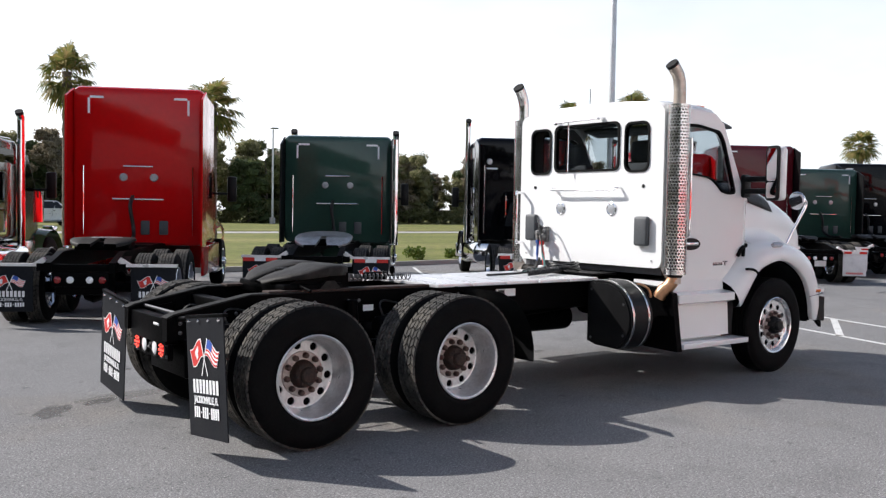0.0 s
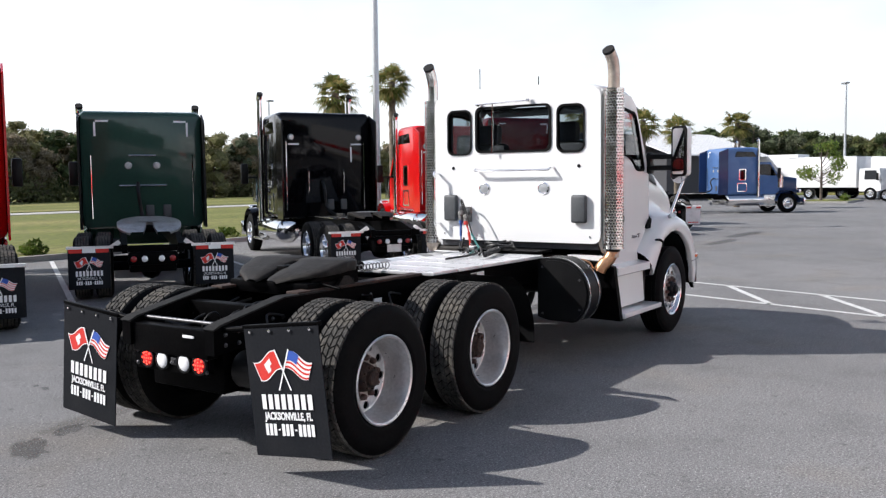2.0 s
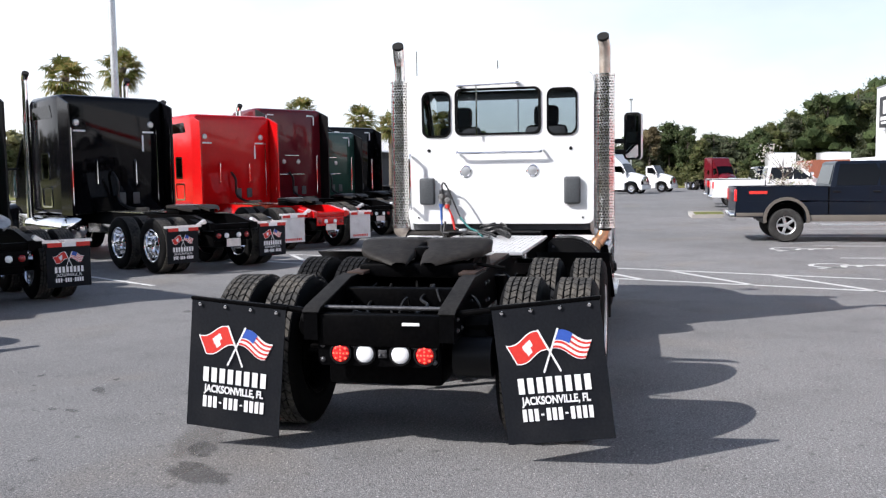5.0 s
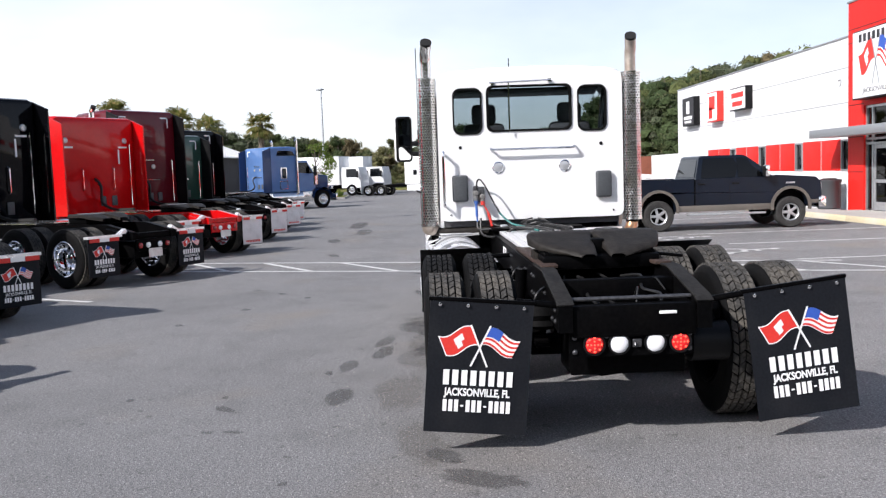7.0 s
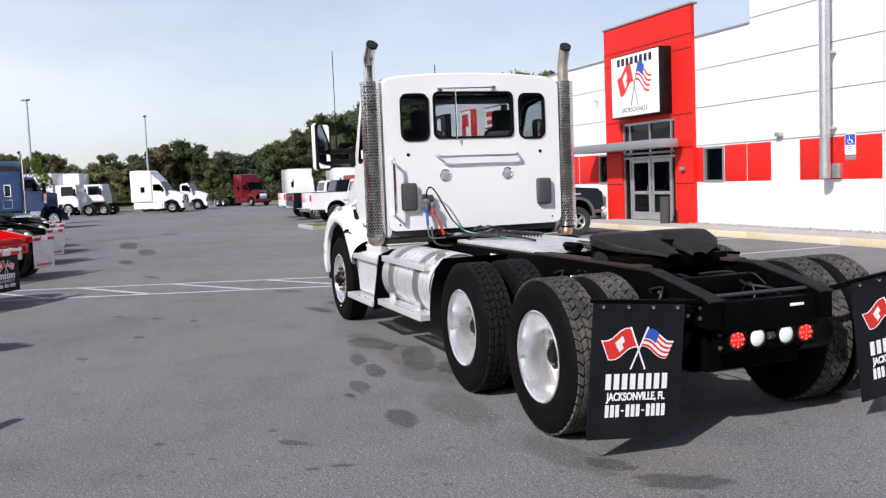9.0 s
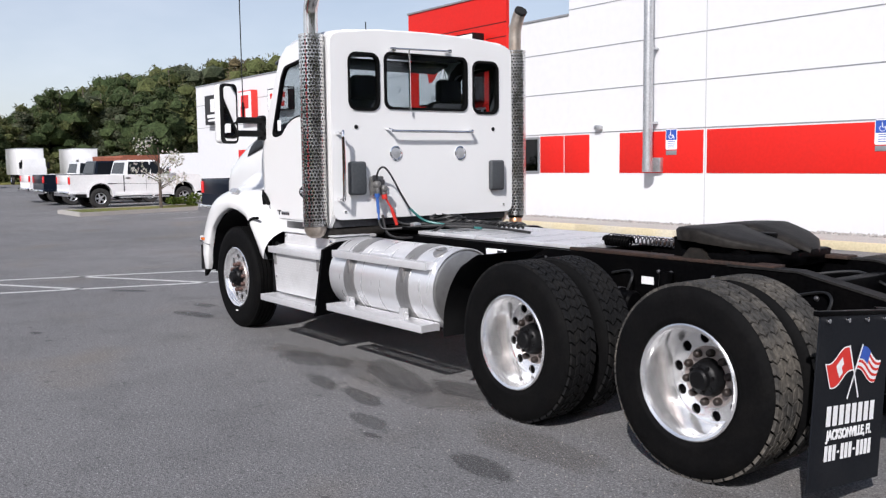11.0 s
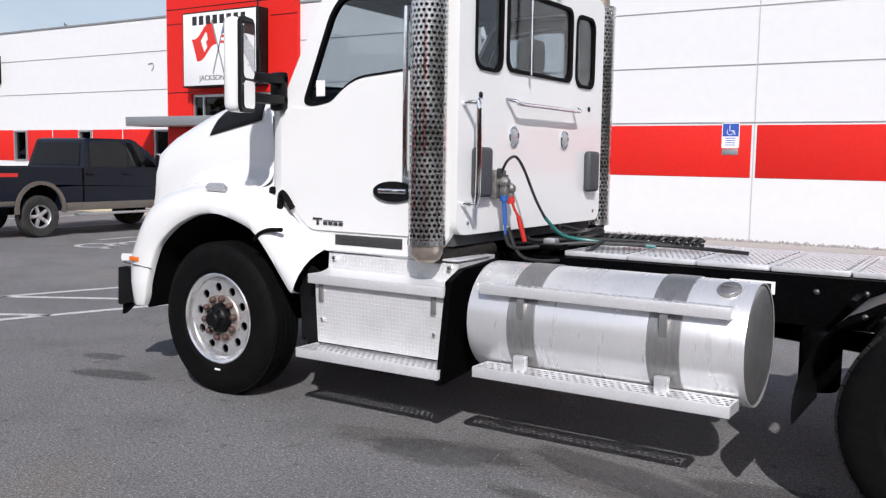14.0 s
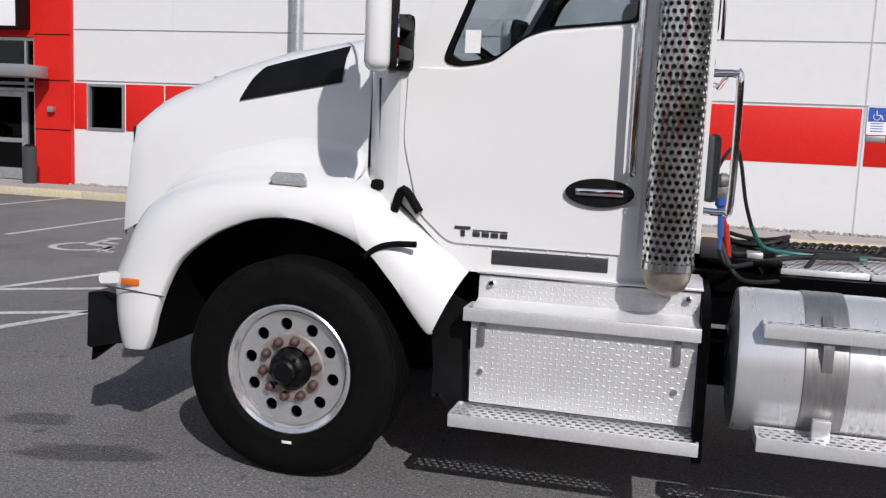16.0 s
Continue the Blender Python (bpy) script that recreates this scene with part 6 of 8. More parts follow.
CREST = [(6.10, 0.53), (6.125, 0.62), (6.14, 0.76), (6.15, 0.87), (6.11, 0.98), (6.045, 1.13), (5.95, 1.255), (5.75, 1.37), (5.42, 1.445), (5.10, 1.455), (4.87, 1.425), (4.72, 1.355), (4.54, 1.23), (4.38, 1.12), (4.30, 1.05)]
edge_line = curve([(x, 0, z) for x, z in EDGE], 5)
crest_line = curve([(x, 0, z) for x, z in CREST], 5)
ACROSS = ((0.0, 1.15, 0.0), (0.0, 1.195, 0.0), (0.03, 1.205, 0.0), (0.22, 1.212, 0.0), (0.42, 1.205, 0.0), (0.60, 1.185, 0.0), (0.76, 1.15, 0.0), (0.89, 1.095, 0.0), (0.97, 1.04, 0.0))


def wing_rows(first, last, sd, lift):
    rows = []
    for k in range(first, last + 1):
        e, c = edge_line[k], crest_line[k]
        fwd = min(1.0, max(0.0, (24 - k) / 8))
        row = []
        for t, y, up in ACROSS:
            p = e + (c - e) * t
            row.append((p.x, sd * (y - 0.03 * max(0, (8 - k) / 8)), p.z))
        side = 0.885 - 0.145 * min(1.0, max(0.0, (c.x - 4.86) / 1.39))
        for k2 in range(1, 8):
            a = math.pi / 2 * k2 / 7
            up = (0.005 + 0.15 * (1 - math.cos(a))) * lift
            row.append((c.x + up * fwd * 0.2, sd * (1.03 - (1.03 - side) * math.sin(a)), c.z + up * (1 - 0.7 * fwd)))
        rows.append(row)
    return rows


for sd in (1, -1):
    w = Shape().loft(wing_rows(0, 50, sd, 1.0))
    bmesh.ops.solidify(w.bm, geom=list(w.bm.faces), thickness=0.006)
    wing = part("front_wing", w, WHITE, hood, "white flared front wing", angle=50)
    w = Shape().loft(wing_rows(50, len(edge_line) - 1, sd, 0.4))
    bmesh.ops.solidify(w.bm, geom=list(w.bm.faces), thickness=0.006)
    part("wing_rear", w, WHITE, truck, "white rear wing section", angle=50)
    part("inner_wing", Shape().loft([[(p.x, sd * y, p.z - 0.012) for y in (1.14, 0.9, 0.52)] for p in edge_line]), BLACK_PLASTIC, hood)
    part("wheel_well", Shape().box(4.42, 6.0, sd * 0.50 - 0.01, sd * 0.50 + 0.01, 0.45, 1.26).box(4.42, 4.44, min(sd * 0.5, sd * 1.1), max(sd * 0.5, sd * 1.1), 0.45, 1.05).box(5.98, 6.0, min(sd * 0.5, sd * 1.05), max(sd * 0.5, sd * 1.05), 0.5, 1.15), BLACK_PLASTIC, hood)
    part("cowl_side", Shape().loft([[(4.655, sd * 1.048, z), (4.72, sd * 1.035, z), (4.78, sd * 0.99, z), (4.83, sd * 0.935, z), (4.850, sd * 0.885, z)] for z in (1.28, 1.5, 1.75, 1.96)]), WHITE, cab, "white panel ahead of the door")
    part("wing_seal", Shape().tube(curve([(4.755, sd * 1.20, 1.092), (4.70, sd * 1.213, 1.135), (4.62, sd * 1.213, 1.162), (4.51, sd * 1.21, 1.168)], 4), 0.014, 8), RUBBER, truck, "black rubber strap over the wing joint")
    part("wing_seam", Shape().tube(curve([(6.13, sd * 1.145, 0.845), (6.09, sd * 1.192, 0.845), (5.95, sd * 1.212, 0.838), (5.77, sd * 1.205, 0.82)], 4), 0.004, 6), GREY_PLASTIC, hood)
    part("bumper_lip", Shape().prism(smooth_loop([(6.02, 0.86), (6.02, 0.905), (6.155, 0.90), (6.165, 0.87), (6.155, 0.845)], 0.012), sd * 1.12 - 0.035, sd * 1.12 + 0.035, "y"), WHITE, hood)
    part("tow_tab", Shape().prism([(6.27, 0.42), (6.15, 0.51), (6.26, 0.51)], sd * 1.05 - 0.02, sd * 1.05 + 0.02, "y"), BLACK_FRAME, truck)
    part("splash_guard", Shape().prism([(4.455, 0.79), (4.43, 0.50), (4.36, 0.40), (4.28, 0.42), (4.28, 0.90), (4.36, 0.94)], sd * 1.09 - 0.012, sd * 1.09 + 0.012, "y"), BLACK_PLASTIC, truck, "dark splash guard behind the wheel")
    vent_rows = []
    for i in range(41):
        u = i / 40
        x = 5.035 + 0.57 * u
        low, high = 1.885 - 0.105 * u, 2.066 - 0.135 * u
        if u > 0.80:
            high += (low + 0.03 - high) * ((u - 0.80) / 0.20) ** 1.5
        row = []
        for j in range(9):
            z = low + (high - low) * j / 8
            s1 = (x - 4.86) / 1.39
            zt = top_z(x)
            y = float(np.interp(z, [1.60 - 0.10 * s1, zt - 0.16, zt - 0.075, zt - 0.02], [0.885 - 0.135 * s1, 0.86 - 0.12 * s1, 0.83 - 0.105 * s1, 0.78 - 0.09 * s1]))
            row.append((x - 0.03 + 0.012 * (8 - j) / 8, sd * (y + (0.012 + (0.002 if (i + j) % 2 else 0.0) if 0 < j < 8 and 0 < i < 40 else 0.010)), z))
        vent_rows.append(row)
    part("hood_vent", Shape().loft(vent_rows), BLACK_PLASTIC, hood, "black mesh hood side vent", angle=30)
    part("wing_lamp", Shape().prism(smooth_loop([(5.235, 1.380), (5.215, 1.424), (5.07, 1.424), (5.055, 1.376)], 0.012), -0.02, 0.02, "y"), LAMP_LENS, hood, "clear wing marker lamp", m=pose(0, sd * 1.163, 0.020) @ pose(0, 0, 1.40, sd * 38) @ pose(0, 0, -1.40))
    part("side_marker", Shape().box(5.90, 6.0, sd * 1.205 - 0.006, sd * 1.205 + 0.008, 0.862, 0.895, 0.004), AMBER_LENS, hood, "amber side marker")
    part("hood_latch", Shape().tube(curve([(4.665, sd * 1.06, 1.30), (4.615, sd * 1.09, 1.40), (4.54, sd * 1.075, 1.30)], 5), 0.021, 8), RUBBER, truck, "black rubber hood latch")
    part("hood_latch", Shape().box(4.72, 4.80, sd * 1.0 - 0.03, sd * 1.0 + 0.03, 1.385, 1.435, 0.018), RUBBER, truck)
hm = part("hood_mirror", Shape().tube(curve([(5.62, -0.98, 1.42), (5.70, -1.0, 1.56), (5.86, -1.05, 1.83), (5.87, -1.06, 1.90), (5.82, -1.06, 1.93), (5.74, -1.06, 1.92)], 5), 0.018, 10), CHROME, truck, "round convex mirror on a chrome bracket")
part("mirror_head", Shape().lathe([(0.0, 0.05), (0.06, 0.045), (0.10, 0.02), (0.105, 0.0), (0.098, -0.012), (0.0, -0.02)], seg=28, axis="x"), CHROME, hm, m=pose(5.68, -1.06, 1.92))
part("valve_mark", Shape().box(5.09, 5.14, 1.196, 1.2, 0.168, 0.182, 0.002), PRINT_WHITE, truck)


# ---- parked sleeper trucks ----
def paint(name, colour, rough=0.16, coat=0.36, spec=0.2):
    return material(name, colour, rough, grain=0.04, grain_size=12, stain=0.15, stain_size=1.6, coat=coat, rough_vary=0.04, spec=spec)


WORN_STEEL = material("worn_bright_steel", (0.46, 0.45, 0.43), 0.38, 0.6, grain=0.2, grain_size=30, stain=0.6, stain_size=5, stain_colour=(0.20, 0.17, 0.14))
RED_PAINT = paint("red_truck_paint", (0.54, 0.005, 0.006))
LEAF_GREEN_PAINT = paint("leaf_green_truck_paint", (0.06, 0.17, 0.07))
DIM_RED_LENS = material("unlit_red_lens", (0.26, 0.008, 0.008), 0.25, grain=0.1, grain_size=60, coat=0.5)
GREEN_PAINT = paint("dark_green_truck_paint", (0.030, 0.072, 0.055), coat=0.6)
BLACK_PAINT = paint("black_truck_paint", (0.003, 0.003, 0.004), 0.08, 0.18, 0.12)
MAROON_PAINT = paint("maroon_truck_paint", (0.11, 0.008, 0.014))
BLUE_PAINT = paint("blue_truck_paint", (0.085, 0.165, 0.36))
NAVY_PAINT = paint("navy_truck_paint", (0.02, 0.045, 0.13))
FLEET_WHITE = paint("fleet_white_paint", (0.80, 0.80, 0.80))
WHITE_FLAP = material("white_mud_flap", (0.72, 0.72, 0.72), 0.6, grain=0.08, stain=0.3, stain_size=5)
HUBCAP = mesh_of(Shape().lathe([(0.0, 0.06), (0.05, 0.055), (0.09, 0.03), (0.10, -0.03), (0.13, -0.05), (0.15, -0.06)], seg=24), "hub_cover", CHROME)
RIM_SHOW = rim_mesh(True, CHROME, seg=36)
RIM_SHOW_FRONT = rim_mesh(False, CHROME, seg=36)


def show_wheel(parent, x, y, side, kind):
    m = pose(x, y, 0.515, 0, 0, 0 if side > 0 else 180)
    w = part("wheel", RIM_SHOW_FRONT if kind == "front" else RIM_SHOW, None, parent, m=m)
    part("tyre", TYRE, None, w)
    part("tread", STEER_TREAD if kind == "front" else DRIVE_TREAD, None, w)
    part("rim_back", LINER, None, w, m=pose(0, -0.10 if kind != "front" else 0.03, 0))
    if kind != "inner":
        part("hub_cover", HUBCAP, None, w, m=pose(0, 0.0 if kind != "front" else 0.14, 0))


def section(x, w, z0, z1, r, n=5):
    """A rounded cross-section ring at x."""
    return [(x, p[0], p[1]) for p in rounded(-w, w, z0, z1, r, n)]


def road_tractor(m, label, body, style="aero", high=3.85, flaps="printed", sleeper=1.85, fairing=None, stacks=False, tanks=None, hood_paint=None, back=3.15, marks=True, group="parked trucks", second=None, bright_plate=False, number_plate=True, reflectors=True):
    """A long-nosed road truck: bare tail, sleeper, cab, hood."""
    tk = thing("sleeper_truck" if sleeper > 0.5 else "tractor_truck", label, "truck", group, m)
    tail_mat = second or BLACK_FRAME
    xf = back + sleeper + 1.75
    for sd in (1, -1):
        for ax in (-0.66, 0.66):
            show_wheel(tk, ax, sd * 1.08, sd, "outer")
            show_wheel(tk, ax, sd * 0.75, -sd, "inner")
        show_wheel(tk, xf, sd * 1.02, sd, "front")
        y0, y1 = sorted((sd * 0.385, sd * 0.475))
        part("frame_rail", Shape().prism([(-1.5, 0.78), (-1.5, 0.92), (-0.86, 1.05), (xf + 0.6, 1.05), (xf + 0.6, 0.8), (-0.86, 0.78)], y0, y1, "y"), tail_mat, tk)
        part("tail_bracket", Shape().prism([(-1.42, 0.80), (-1.42, 0.90), (-0.98, 0.99), (-0.98, 0.93)], *sorted((sd * 0.475, sd * 0.60)), "y"), tail_mat, tk)
        # flap, its bracket and lamps
        fl = part("mud_flap", Shape().box(-1.372, -1.36, sd * 0.97 - 0.31, sd * 0.97 + 0.31, 0.22, 0.86, 0.003), FLAP if flaps == "printed" else WHITE_FLAP, tk, "black printed mud flap" if flaps == "printed" else "white mud flap")
        loc = Matrix(((0, 0, -1, -1.374), (-1, 0, 0, sd * 0.97), (0, 1, 0, 0.54), (0, 0, 0, 1)))
        if flaps == "printed":
            crossed_flags(fl, loc @ pose(0, 0.08, 0), 0.42)
            word_bars(fl, loc @ pose(0, -0.07, 0.001), 0.42, 0.085, 8, PRINT_WHITE)
            lettering("JACKSONVILLE, FL", 0.06, PRINT_WHITE, fl, loc @ pose(0, -0.15, 0.001), width=0.36)
            word_bars(fl, loc @ pose(0, -0.22, 0.001), 0.40, 0.06, 12, PRINT_WHITE, 0.3, (3, 7))
        else:
            word_bars(fl, loc @ pose(0, -0.25, 0.001), 0.46, 0.05, 9, PRINT_RED)
        br = part("flap_bracket", Shape().prism([(sd * 0.52, 0.99), (sd * 0.66, 0.90), (sd * 1.30, 0.90), (sd * 1.30, 0.86), (sd * 0.6, 0.86), (sd * 0.48, 0.93)], -1.40, -1.30, "x"), ALU, tk, "bright metal flap bracket")
        for k, mt in enumerate((PRINT_RED, PRINT_WHITE, PRINT_RED) if reflectors else ()):
            part("reflector", Shape().box(-1.404, -1.40, sd * 0.97 - 0.30 + 0.2 * k, sd * 0.97 - 0.105 + 0.2 * k, 0.80, 0.86), mt, br)
        for y, mt in ((0.13, WHITE_LENS), (0.30, DIM_RED_LENS)):
            part("tail_lamp", Shape().lathe([(0.0, -1.515), (0.038, -1.51), (0.049, -1.50), (0.051, -1.48)], (0, sd * y, 0.68), "x", 18), mt, tk)
    part("lamp_panel", Shape().box(-1.49, -1.45, -0.384, 0.384, 0.58, 0.79, 0.01), tail_mat, tk)
    part("rear_crossmember", Shape().box(-1.48, -1.40, -0.384, 0.384, 0.795, 0.90, 0.01), tail_mat, tk)
    if number_plate:
        part("plate", Shape().box(-1.52, -1.515, -0.15, 0.15, 0.47, 0.62), GALVANISED, tk, "blank plate")
    part("tow_box", Shape().box(-1.4, -0.95, -0.36, 0.36, 0.46, 0.76, 0.02), BLACK_FRAME, tk)
    for ax in (-0.66, 0.66):
        part("axle", Shape().cyl((ax, -0.7, 0.515), (ax, 0.7, 0.515), 0.08, 14).lathe([(0.0, -0.24), (0.2, -0.1), (0.24, 0.0), (0.2, 0.12), (0.0, 0.24)], (ax, 0, 0.515), "y", 18), BLACK_FRAME, tk)
    plate = Shape()
    for side in (1, -1):
        rows = []
        for k in range(17):
            x = 0.46 - 1.0 * k / 16
            out = 0.46 * math.sqrt(max(0.03, 1 - (x / 0.5) ** 2)) if x > 0 else 0.46 - 0.18 * (x / 0.54) ** 4
            gap = 0.05 + 0.16 * max(0.0, -0.25 - x) if x < -0.05 else 0.0
            z = 1.225 - 0.22 * max(0.0, -0.2 - x)
            rows.append([(x, side * gap, z - 0.05), (x, side * gap, z), (x, side * (gap + out) / 2, z), (x, side * (out - 0.02), z), (x, side * out, z - 0.015), (x, side * out, z - 0.05)])
        plate.loft(rows)
    if bright_plate:
        plate.bm.transform(pose(0, 0, 1.19) @ pose(0, 0, 0, 0, -8, 0) @ Matrix.Diagonal((1.12, 1.16, 1.0, 1)) @ pose(0, 0, -1.19))
    fifth = part("fifth_wheel", plate, WORN_STEEL if bright_plate else GREASE, tk, "worn bright steel coupling plate" if bright_plate else "dark greased coupling plate", angle=40)
    part("mount", Shape().box(-0.25, 0.25, -0.40, 0.40, 1.04, 1.165, 0.02), BLACK_FRAME, fifth)
    part("wear_ring", Shape().lathe([(0.12, 1.226), (0.13, 1.231), (0.23, 1.231), (0.24, 1.226)], (0.12, 0, 0), "z", 28), ALU_BAND, fifth, "bright worn ring")
    part("deck", Shape().box(1.0, back - 0.5, -0.5, 0.5, 1.055, 1.075), STAINLESS if style == "classic" else BLACK_FRAME, tk)
    part("air_hose", Shape().tube(curve([(back - 0.03, 0.1, 1.9), (back - 0.25, 0.1, 1.7), (back - 0.2, 0.05, 1.3), (back - 0.6, 0.0, 1.12), (back - 1.4, 0, 1.12)]), 0.035, 8), HOSE_BLACK, tk)
    # sleeper box
    hw, z0 = 1.16, 1.0
    xs = back + sleeper
    zs = high
    if sleeper > 0.5:
        rows = [section(back, hw - 0.06, z0 + 0.04, zs - 0.12, 0.1), section(back + 0.03, hw - 0.015, z0 + 0.01, zs - 0.05, 0.12), section(back + 0.10, hw, z0, zs - 0.02, 0.12), section(back + 0.5, hw, z0, zs, 0.14),
                section(xs - 0.2, hw - 0.01, z0, zs - (0.04 if style == "aero" else 0.0), 0.14), section(xs, hw - 0.05, z0, zs - (0.14 if style == "aero" else 0.03), 0.16)]
        bd = part("sleeper", Shape().loft(rows, close_u=True, caps=True), body, tk, "glossy sleeper box")
        if fairing:
            for sd in (1, -1):
                part("side_fairing", Shape().prism([(back - 0.42, z0), (back - 0.40, zs - 0.25), (back + 0.12, zs - 0.06), (back + 0.12, z0)], *sorted((sd * (hw - 0.0), sd * (hw + 0.035))), "y"), fairing, tk, "dark side fairing")
        for sd in (1, -1):
            if style == "classic":
                wf = part("side_window", Shape().prism(rounded(back + 0.75, back + 1.15, 1.75, 2.35, 0.06), sd * hw - 0.01, sd * hw + 0.015, "y", holes=[rounded(back + 0.79, back + 1.11, 1.79, 2.31, 0.05)]), CHROME, bd)
                part("pane", Shape().prism(rounded(back + 0.79, back + 1.11, 1.79, 2.31, 0.05), sd * hw + 0.003, sd * hw + 0.008, "y"), DARK_GLASS, wf)
                part("locker_door", Shape().prism(rounded(back + 0.65, back + 1.2, 1.15, 1.62, 0.06), sd * hw - 0.01, sd * hw + 0.012, "y", holes=[rounded(back + 0.69, back + 1.16, 1.19, 1.58, 0.05)]), CHROME, bd)
                part("upper_pane", Shape().prism(smooth_loop([(back + 0.5, zs - 0.5), (back + 0.6, zs - 0.22), (xs - 0.3, zs - 0.25), (xs - 0.1, zs - 0.5)], 0.05), sd * hw - 0.01, sd * hw + 0.006, "y"), DARK_GLASS, bd)
            else:
                part("side_window", Shape().prism(rounded(back + 0.9, back + 1.25, 1.9, 2.4, 0.06), sd * hw - 0.01, sd * hw + 0.006, "y"), DARK_GLASS, bd)
            part("side_skirt", Shape().box(back + 0.2, xs + 0.9, sd * 1.12 - 0.03, sd * 1.12 + 0.03, 0.42, 0.98, 0.03), body if style == "aero" else STAINLESS, tk) if style == "aero" else None
            if style == "classic" or tanks:
                part("fuel_tank", Shape().lathe([(0.0, back + 0.1), (0.2, back + 0.11), (0.29, back + 0.16), (0.30, back + 0.2), (0.30, xs + 0.3), (0.29, xs + 0.34), (0.0, xs + 0.36)], (0, sd * 0.93, 0.70), "x", 28), CHROME, tk, "polished fuel tank")
    else:
        bd = part("cab_back", Shape().loft([section(back, 1.02, z0 + 0.02, zs - 0.08, 0.1), section(back + 0.04, 1.05, z0, zs, 0.12), section(xs, 1.05, z0, zs, 0.12)], close_u=True, caps=True), body, tk)
    # fittings on the back
    if marks == "wide":
        for sd in (1, -1):
            zl = zs - 0.62
            part("work_lamp", Shape().lathe([(0.0, back - 0.03), (0.06, back - 0.025), (0.078, back - 0.002)], (0, sd * 0.86, zl), "x", 18), LAMP_LENS, bd)
            part("reflective_tape", Shape().box(back - 0.006, back - 0.001, *sorted((sd * 0.93, sd * 0.66)), zl - 0.19, zl - 0.15), PRINT_WHITE, bd, "white reflective tape")
            part("edge_rail", Shape().tube([(back - 0.02, sd * 0.99, 1.2), (back - 0.02, sd * 0.99, zl - 0.1)], 0.014, 8), CHROME, bd)
            part("grab_handle", Shape().tube([(back, sd * 0.45, 1.62), (back - 0.06, sd * 0.45, 1.66), (back - 0.06, sd * 0.45, 2.14), (back, sd * 0.45, 2.18)], 0.016, 8), CHROME, bd)
        part("reflective_tape", Shape().box(back - 0.006, back - 0.001, -0.68, -0.64, zs - 1.22, zs - 0.85), PRINT_WHITE, bd, "white reflective tape")
    elif marks:
        for sd in (1, -1):
            part("reflective_tape", Shape().box(back - 0.006, back - 0.001, sd * 0.88 - 0.02, sd * 0.88 + 0.02, zs - 0.52, zs - 0.24).box(back - 0.006, back - 0.001, *sorted((sd * 0.86, sd * 0.62)), zs - 0.24, zs - 0.20), PRINT_WHITE, bd, "white reflective corner tape")
            part("work_lamp", Shape().lathe([(0.0, back - 0.03), (0.06, back - 0.025), (0.075, back - 0.002)], (0, sd * 0.27, 2.25), "x", 18), LAMP_LENS, bd)
            part("edge_rail", Shape().tube([(back - 0.02, sd * 0.97, 1.2), (back - 0.02, sd * 0.97, 2.45)], 0.014, 8), CHROME, bd)
    for z, w in (((2.45, 0.26), (1.85, 0.45)) if marks != "wide" else ()):
        part("grab_rail", Shape().tube([(back, w, z + 0.02), (back - 0.05, w, z), (back - 0.05, -w, z), (back, -w, z + 0.02)], 0.014, 8), CHROME, bd)
    for y in (-0.12, -0.45):
        part("vent_cover", Shape().box(back - 0.03, back - 0.002, y - 0.08, y + 0.08, 1.2, 1.46, 0.02), GREY_PLASTIC, bd)
    # cab
    cw = 1.03
    x1, x2, xn = xs + 0.75, xs + 1.25, xs + 2.65
    zc = 2.72 if sleeper > 0.5 else zs
    side = [(xs, 1.0), (xs, zs - 0.3 if style == "aero" and sleeper > 0.5 else zc), (x1, zc + (0.12 if style == "aero" else 0.0)), (x2, 1.98), (x2 + 0.05, 1.2), (x2 - 0.2, 1.0)]
    win = smooth_loop([(xs + 0.12, 2.05), (xs + 0.12, zc - 0.12), (x1 - 0.02, zc - 0.12), (x2 - 0.12, 2.03), (x2 - 0.3, 1.98)], 0.05)
    for sd in (1, -1):
        ya, yb = sorted((sd * (cw - 0.04), sd * cw))
        pc = part("cab_side", Shape().prism(side, ya, yb, "y", holes=[win]), body, tk)
        part("door_window", Shape().prism(win, sd * cw - 0.02, sd * cw - 0.015, "y"), DARK_GLASS, pc)
        part("mirror", Shape().box(x1 + 0.25, x1 + 0.37, sd * 1.40 - 0.1, sd * 1.40 + 0.1, 1.85, 2.4, 0.04), BLACK_PLASTIC, tk, "tall side mirror")
        part("mirror_arm", Shape().box(x1 + 0.28, x1 + 0.34, *sorted((sd * 1.02, sd * 1.34)), 2.0, 2.05, 0.01), BLACK_PLASTIC, tk)
        part("step", Shape().box(xs + 0.1, x2 - 0.2, sd * 1.1 - 0.1, sd * 1.1 + 0.1, 0.38, 0.44, 0.01), STAINLESS, tk)
        part("step_box", Shape().box(xs + 0.4, x2 - 0.2, *sorted((sd * 0.6, sd * 1.08)), 0.45, 0.98, 0.02), STAINLESS if style == "classic" else body, tk)
    roof_rows = [[(xs, y, (zs - 0.16 if style == "aero" and sleeper > 0.5 else zc) - 0.06 * abs(y)) for y in (-cw, -0.5, 0, 0.5, cw)], [((xs + x1) / 2, y, (zs * 0.5 + zc * 0.5 + 0.02 if style == "aero" and sleeper > 0.5 else zc + 0.03) - 0.06 * abs(y)) for y in (-cw, -0.5, 0, 0.5, cw)], [(x1, y, zc + (0.15 if style == "aero" else 0.03) - 0.05 * abs(y)) for y in (-cw, -0.5, 0, 0.5, cw)]]
    part("cab_roof", Shape().loft(roof_rows), body, tk)
